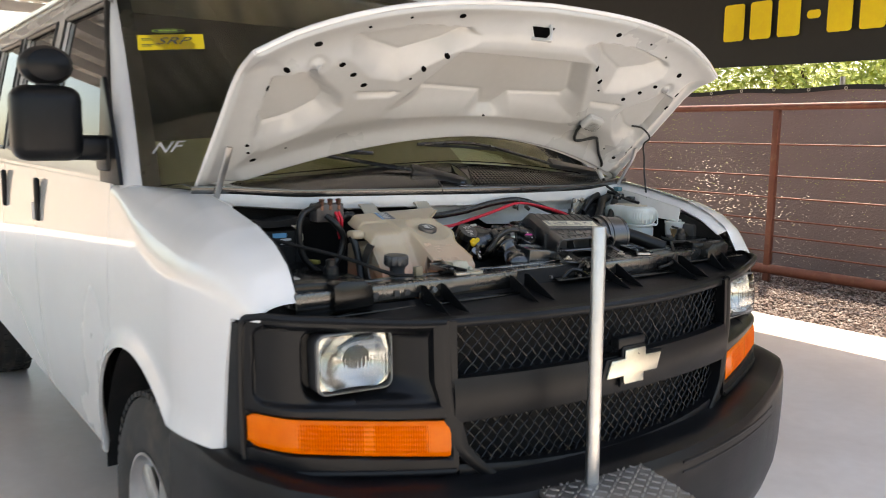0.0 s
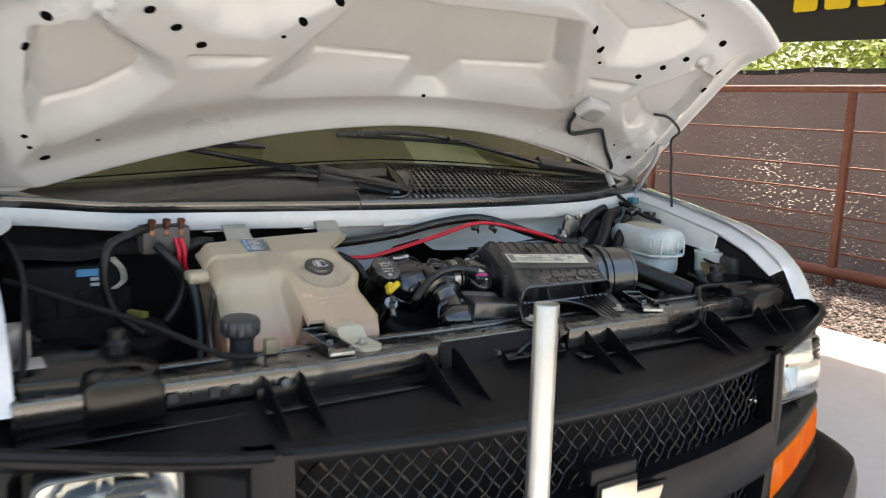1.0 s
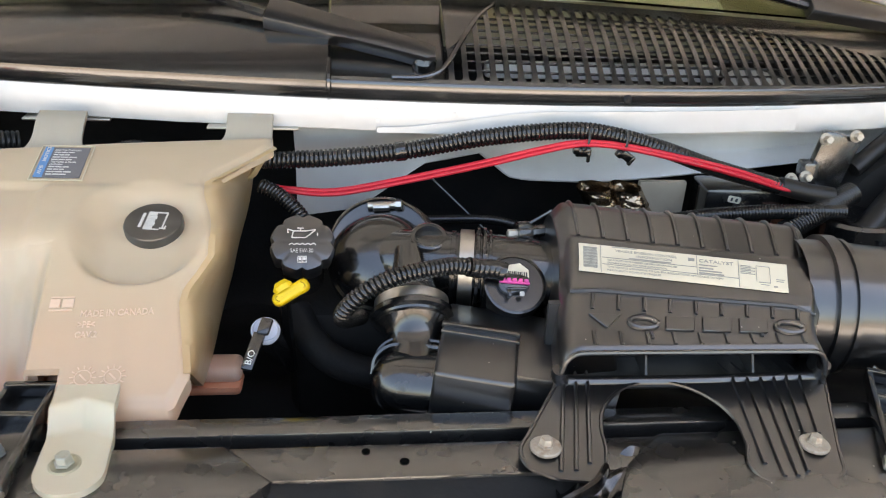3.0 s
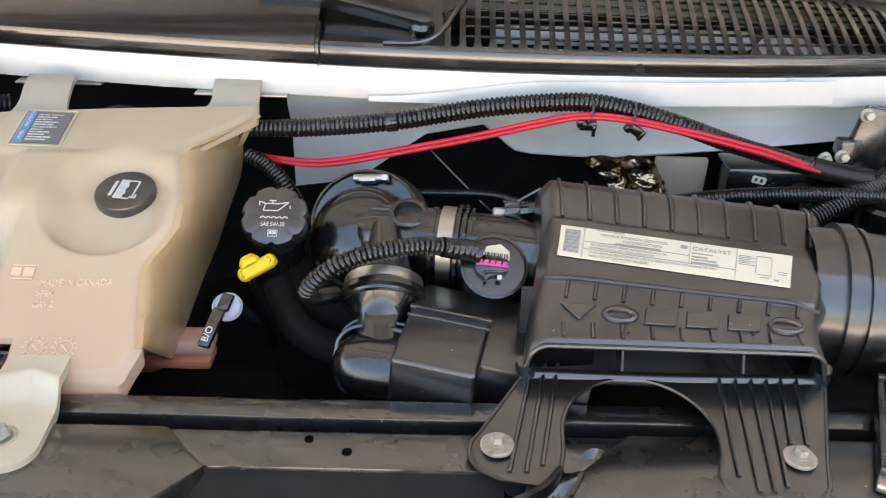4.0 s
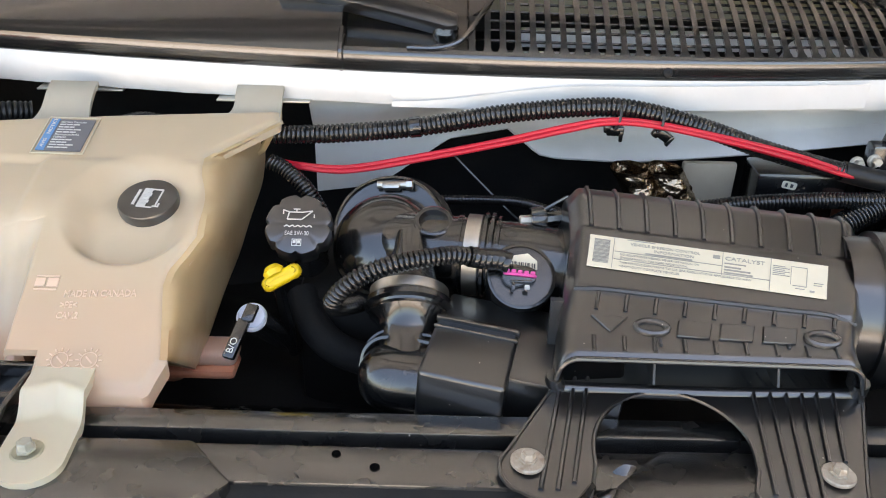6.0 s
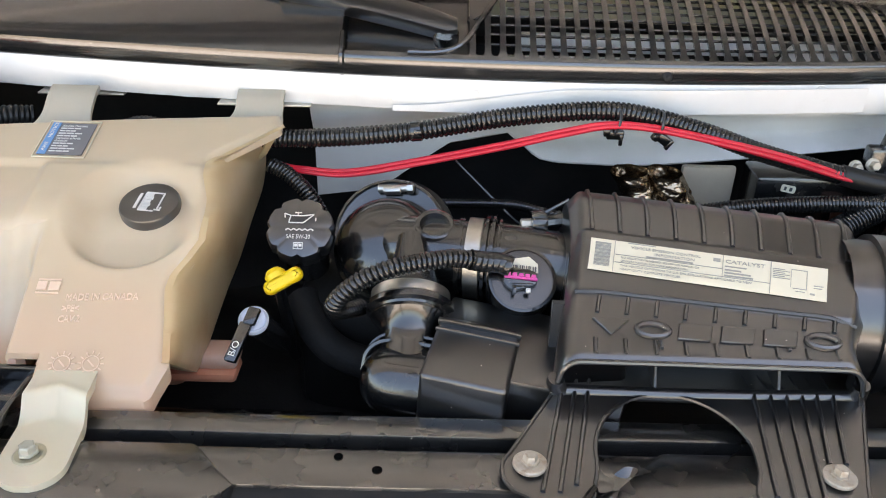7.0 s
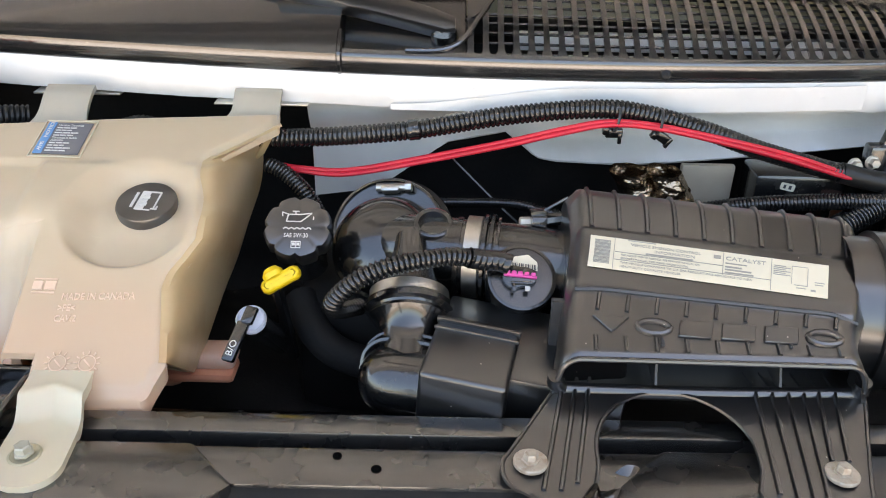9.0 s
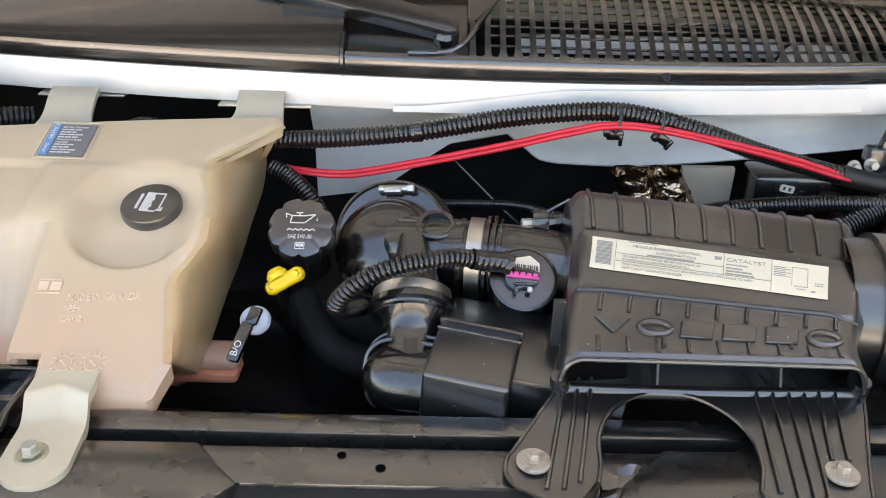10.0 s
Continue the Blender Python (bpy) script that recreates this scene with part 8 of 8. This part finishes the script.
wiper((-0.012, 0.622, 1.362), (-0.185, 0.652, 1.398), tuple(gl(-0.46, 0.055, 0.02)), gl(-0.27, 0.045), gl(-0.74, 0.11), "black wiper with a long arm parked on the glass")
wiper((0.80, 0.78, 1.365), tuple(gl(0.50, 0.005, 0.022)), tuple(gl(0.20, 0.065, 0.02)), gl(0.30, 0.060), gl(-0.10, 0.075), "black wiper parked above the air grille")
# ---- brake and washer side of the bay ----
brk = thing("brake_reservoir", (0.675, 0.50, 1.12), "cloudy white plastic brake fluid reservoir", "reservoir")
bm = BM()
RB = Matrix.Translation((0.662, 0.500, 0)) @ Matrix.Rotation(radians(-6), 4, "Z")
slab(bm, round_rect(0.115, 0.195, 0.045, 8), 1.205, 1.266, 0.022, RB, seg=5)
slab(bm, round_rect(0.120, 0.200, 0.046, 8), 1.200, 1.206, 0.002, RB)
for k in range(5):
    box(bm, RB @ Vector((-0.036 + 0.018 * k, -0.098, 1.222)), (0.004, 0.003, 0.034), 0.0012)
slab(bm, round_rect(0.104, 0.176, 0.042, 8), 1.152, 1.202, 0.014, RB, seg=4)
slab(bm, round_rect(0.05, 0.07, 0.02), 1.11, 1.16, 0.004, RB @ Matrix.Translation((0, -0.03, 0)))
part("body", bm, M_WHITEPE, brk)
bm = BM()
slab(bm, round_rect(0.066, 0.140, 0.026), 1.262, 1.2685, 0.003, RB @ Matrix.Translation((0.004, 0.006, 0)))
part("lid_panel", bm, mk("dusty_cap", (0.62, 0.55, 0.42), (0.52, 0.44, 0.32), 0.6, dirt=(0.4, 0.28, 0.15), dirt_amount=0.5, dirt_scale=30), brk, "dusty tan lid")
bm = BM()
tube(bm, [(0.64, 0.39, 1.10), (0.60, 0.34, 1.095), (0.54, 0.30, 1.09)], 0.03, 20, 6)
part("master_cylinder", bm, M_BLKMETAL, brk)
for dx in (0.0, 0.035):
    bm = BM()
    cyl(bm, (0.645 + dx, 0.425, 1.13), (0.645 + dx, 0.415, 1.15), 0.012, seg=14)
    part("outlet", bm, M_GLOSSBLK, brk)

was = thing("washer_reservoir", (0.765, 0.385, 1.10), "small white plastic washer filler", "reservoir")
bm = BM()
lathe(bm, (0.765, 0.385, 1.10), (0, 0, 1), [(0, 0), (0.026, 0), (0.031, 0.06), (0.034, 0.105), (0.036, 0.108), (0.036, 0.114), (0.0, 0.116)], 24)
part("cup", bm, M_WHITEPE, was)
bm = BM()
lathe(bm, (0.765, 0.385, 1.2162), (0, 0, 1), [(0, 0), (0.024, 0), (0.024, 0.004), (0.02, 0.006), (0, 0.006)], 24)
part("cap", bm, M_WHITEPE, was)

boo = thing("brake_booster", (0.60, 0.60, 1.10), "dark brake booster drum behind its hoses", "booster")
bm = BM()
lathe(bm, (0.60, 0.63, 1.17), (0, -1, 0.1), [(0, 0.06), (0.05, 0.058), (0.085, 0.04), (0.095, 0.02), (0.095, 0.0)], 36)
part("drum", bm, M_DARK, boo)
for pts, r in (([(0.50, 0.52, 1.19), (0.56, 0.555, 1.235), (0.62, 0.60, 1.275), (0.68, 0.63, 1.285)], 0.015), ([(0.53, 0.50, 1.17), (0.59, 0.53, 1.22), (0.65, 0.57, 1.262), (0.70, 0.61, 1.27)], 0.013), ([(0.52, 0.60, 1.24), (0.58, 0.62, 1.28), (0.64, 0.64, 1.295)], 0.011)):
    bm = BM()
    tube(bm, pts, r, 14, 10)
    part("hose", bm, M_RUBBER, boo)
pump = thing("strut_bracket", (0.49, 0.58, 1.18), "black bolted bracket and canister by the firewall", "bracket")
bm = BM()
box(bm, (0.485, 0.597, 1.245), (0.050, 0.012, 0.085), 0.004, Matrix.Rotation(radians(12), 3, "Y"))
box(bm, (0.455, 0.590, 1.225), (0.020, 0.02, 0.06), 0.004)
part("plate", bm, M_BLKMETAL, pump)
for p in ((0.468, 0.590, 1.282), (0.505, 0.590, 1.286), (0.448, 0.58, 1.238), (0.43, 0.58, 1.235)):
    bm = BM()
    bolt(bm, p, (0, -1, 0.2), 0.0052, 0.0075, 0.009)
    part("nut", bm, M_ZINC, pump, "bright zinc nut")
bm = BM()
cyl(bm, (0.505, 0.545, 1.12), (0.505, 0.55, 1.20), 0.047, seg=28, bevel=0.004)
part("canister", bm, M_GLOSSBLK, pump)

clut = thing("wing_wiring", (0.74, 0.60, 1.25), "tangle of black wiring and connectors by the hinge", "wiring")
for k, pts in enumerate(([(0.60, 0.66, 1.30), (0.67, 0.68, 1.315), (0.73, 0.66, 1.30), (0.77, 0.60, 1.28), (0.78, 0.50, 1.25)], [(0.70, 0.69, 1.34), (0.72, 0.64, 1.31), (0.715, 0.58, 1.285), (0.73, 0.52, 1.27)], [(0.77, 0.62, 1.30), (0.775, 0.50, 1.262), (0.77, 0.42, 1.24), (0.76, 0.36, 1.21)], [(0.62, 0.30, 1.12), (0.66, 0.27, 1.15), (0.70, 0.30, 1.19), (0.72, 0.36, 1.20)])):
    bm = BM()
    tube(bm, pts, 0.006 - 0.0008 * k, 8, 8)
    part("wire", bm, M_RUBBER, clut)
for p, m_ in (((0.73, 0.625, 1.315), M_TEAL), ((0.715, 0.60, 1.292), M_GLOSSBLK), ((0.70, 0.60, 1.285), M_GLOSSBLK), ((0.74, 0.57, 1.283), M_GLOSSBLK), ((0.78, 0.46, 1.245), M_GLOSSBLK)):
    bm = BM()
    box(bm, p, (0.022, 0.026, 0.016), 0.003)
    part("connector", bm, m_, clut)
bm = BM()
box(bm, (0.792, 0.345, 1.172), (0.05, 0.08, 0.075), 0.01)
part("corner_box", bm, M_BLACK, clut)
bm = BM()
slab(bm, [(0.662, 0.285), (0.765, 0.285), (0.79, 0.345), (0.70, 0.355)], 1.128, 1.134, 0.002, zf=lambda x, y: 0.9 * (y - 0.285))
part("splash_plate", bm, mk("brown_film", (0.16, 0.11, 0.045), (0.07, 0.05, 0.025), 0.18, coat=0.6), clut, "glossy brown plate")
bm = BM()
tube(bm, [(0.36, 0.12, 1.118), (0.42, 0.125, 1.125), (0.47, 0.15, 1.140), (0.52, 0.20, 1.165), (0.56, 0.23, 1.17), (0.66, 0.24, 1.165), (0.72, 0.22, 1.17)], 0.0045, 8, 8)
solo("latch_cable", bm, M_RUBBER, "thin grey-black cable draped over the grille cover", "cable")
bm = BM()
tube(bm, [(0.485, 0.425, 1.195), (0.520, 0.385, 1.180), (0.565, 0.340, 1.160), (0.605, 0.300, 1.140)], 0.023, 18, 8)
solo("radiator_pipe", bm, M_RUBBER, "thick black rubber pipe", "hose")
M_BRASS = mk("dull_brass", (0.30, 0.20, 0.09), (0.2, 0.13, 0.06), 0.4, metal=0.8)
cool = thing("cooler_pipe", (0.50, 0.31, 1.12), "pair of dull brass cooler lines with a hexagonal fitting", "pipe")
for y in (0.315, 0.325):
    bm = BM()
    cyl(bm, (0.44, y, 1.125), (0.56, y - 0.02, 1.122), 0.0035, seg=8)
    part("line", bm, M_BRASS, cool)
bm = BM()
cyl(bm, (0.47, 0.32, 1.122), (0.485, 0.318, 1.122), 0.010, seg=6)
part("fitting", bm, M_BRASS, cool)

# ---- battery side of the bay ----
bat = thing("battery_tray", (-0.67, 0.46, 1.05), "black battery box under its wiring", "battery")
bm = BM()
box(bm, (-0.685, 0.655, 1.13), (0.20, 0.11, 0.22), 0.012)
part("case", bm, M_DARK, bat)
bm = BM()
for k in range(6):
    box(bm, (-0.765 + 0.034 * k, 0.599, 1.17), (0.026, 0.006, 0.05), 0.003)
part("case_ribs", bm, M_DARK, bat, kind="stuff")
bm = BM()
box(bm, (-0.655, 0.598, 1.226), (0.040, 0.002, 0.013), 0.0)
part("blue_sticker", bm, mk("sky_blue_print", (0.10, 0.36, 0.62), None, 0.45, bump=0.0), bat)
bm = BM()
bars(bm, frame_of((-0.632, 0.5965, 1.214), (1, 0, 0), (0, 0, 1)), [(-0.02, 0, 0.03, 0.006), (-0.02, -0.01, 0.02, 0.006)])
part("sticker_print", bm, M_PRINT, bat)
bm = BM()
sheet(bm, lambda u, v: (-0.80 + 0.24 * u, 0.60 + 0.09 * v, 1.268 + 0.004 * math.sin(u * 9)), 20, 4, 0.016, toward=(0, 0, -1))
part("heater_box", bm, M_DARK, bat)

fus = thing("fuse_block", (-0.53, 0.56, 1.24), "open fuse block with copper studs and red leads", "fuse block")
bm = BM()
box(bm, (-0.530, 0.560, 1.288), (0.085, 0.045, 0.050), 0.004)
part("base", bm, mk("smoky_plastic", (0.09, 0.08, 0.075), (0.05, 0.045, 0.045), 0.4), fus)
M_COPPER = mk("copper", (0.24, 0.13, 0.09), (0.16, 0.08, 0.06), 0.35, metal=0.9)
for x in (-0.556, -0.530, -0.504):
    bm = BM()
    cyl(bm, (x, 0.545, 1.30), (x, 0.538, 1.326), 0.007, seg=10)
    box(bm, (x, 0.537, 1.302), (0.009, 0.004, 0.012), 0.001)
    part("stud", bm, M_COPPER, fus)
    bm = BM()
    box(bm, (x + 0.004, 0.548, 1.322), (0.011, 0.018, 0.008), 0.003)
    part("red_boot", bm, M_RED, fus)
for k in range(2):
    bm = BM()
    tube(bm, [(-0.515 + 0.01 * k, 0.538, 1.29), (-0.512 + 0.01 * k, 0.525, 1.268), (-0.51 + 0.01 * k, 0.53, 1.24), (-0.50 + 0.012 * k, 0.54, 1.215)], 0.004, 8, 6)
    part("red_lead", bm, M_RED, fus)

for pts, r, rg in (([(-0.555, 0.55, 1.312), (-0.592, 0.52, 1.306), (-0.632, 0.505, 1.29), (-0.645, 0.50, 1.25), (-0.640, 0.50, 1.20), (-0.622, 0.50, 1.163), (-0.585, 0.50, 1.13)], 0.0085, 0),
                   ([(-0.552, 0.52, 1.283), (-0.535, 0.50, 1.262), (-0.512, 0.50, 1.225), (-0.519, 0.50, 1.182), (-0.541, 0.50, 1.147)], 0.009, 0),
                   ([(-0.50, 0.545, 1.265), (-0.47, 0.56, 1.275), (-0.44, 0.575, 1.272)], 0.012, 0.0018),
                   ([(-0.80, 0.42, 1.18), (-0.74, 0.37, 1.15), (-0.66, 0.33, 1.13), (-0.58, 0.31, 1.11)], 0.009, 0),
                   ([(-0.512, 0.452, 1.232), (-0.506, 0.440, 1.20), (-0.503, 0.425, 1.15), (-0.51, 0.40, 1.09)], 0.010, 0)):
    bm = BM()
    tube(bm, pts, r, 14, 10, ridges=rg, pitch=0.005)
    solo("battery_hose", bm, M_RUBBER, "black hose among the battery wiring", "hose", group="hoses by the battery")
bm = BM()
box(bm, (-0.583, 0.544, 1.155), (0.014, 0.042, 0.012), 0.003, Matrix.Rotation(radians(35), 3, "Z"))
solo("yellow_connector", bm, mk("dull_yellow_plastic", (0.30, 0.26, 0.06), (0.20, 0.17, 0.04), 0.5), "small dull yellow wiring connector", "connector")
for k in range(3):
    bm = BM()
    tube(bm, [(-0.625 + 0.006 * k, 0.585, 1.255), (-0.606 + 0.004 * k, 0.58, 1.235), (-0.602 + 0.004 * k, 0.58, 1.212), (-0.620 + 0.005 * k, 0.585, 1.195)], 0.0012, 6, 6)
    solo("white_wire", bm, M_LABEL, "thin white wire by the fuse block", "wire", group="white wires")
bm = BM()
lathe(bm, (-0.575, 0.56, 1.05), (0, -0.4, 0.9), [(0, 0.09), (0.02, 0.09), (0.022, 0.084), (0.045, 0.082), (0.055, 0.06), (0.058, 0.0)], 28)
solo("blower_motor", bm, M_DARK, "dark round blower motor housing", "motor")

ps = thing("steering_reservoir", (-0.477, 0.285, 1.08), "black power steering reservoir with a ribbed cap", "reservoir")
bm = BM()
lathe(bm, (-0.477, 0.285, 1.10), (0, -0.05, 1), [(0, 0), (0.022, 0), (0.020, 0.030), (0.019, 0.060), (0.022, 0.072), (0, 0.072)], 24)
part("neck", bm, M_BLACK, ps)
bm = BM()
lathe(bm, (-0.480, 0.283, 1.172), (0, -0.05, 1), [(0, 0), (0.028, 0), (0.032, 0.005), (0.032, 0.022), (0.029, 0.027), (0, 0.028)], 60, (12, 0.06))
part("cap", bm, M_BLACK, ps)
bm = BM()
tube(bm, [(-0.80, 0.440, 1.255), (-0.71, 0.370, 1.227), (-0.62, 0.301, 1.200), (-0.54, 0.226, 1.166), (-0.515, 0.210, 1.160), (-0.48, 0.205, 1.157)], 0.0048, 10, 10)
solo("prop_rod", bm, M_DARK, "black steel bonnet prop rod lying in its clip", "rod")
bm = BM()
box(bm, (-0.447, 0.232, 1.162), (0.022, 0.018, 0.024), 0.003)
solo("rod_clip", bm, mk("tan_plastic", (0.30, 0.24, 0.15), None, 0.5), "tan plastic clip for the prop rod", "clip")
bm = BM()
sheet(bm, lambda u, v: (-0.498 + 0.012 * u, 0.365 + 0.05 * u + 0.03 * math.sin(v * math.pi), 1.10 + 0.115 * v), 4, 16, 0.004)
solo("splash_shield", bm, mk("grey_translucent", (0.11, 0.10, 0.09), (0.07, 0.065, 0.06), 0.3), "curved grey plastic shield beside the tank", "shield")
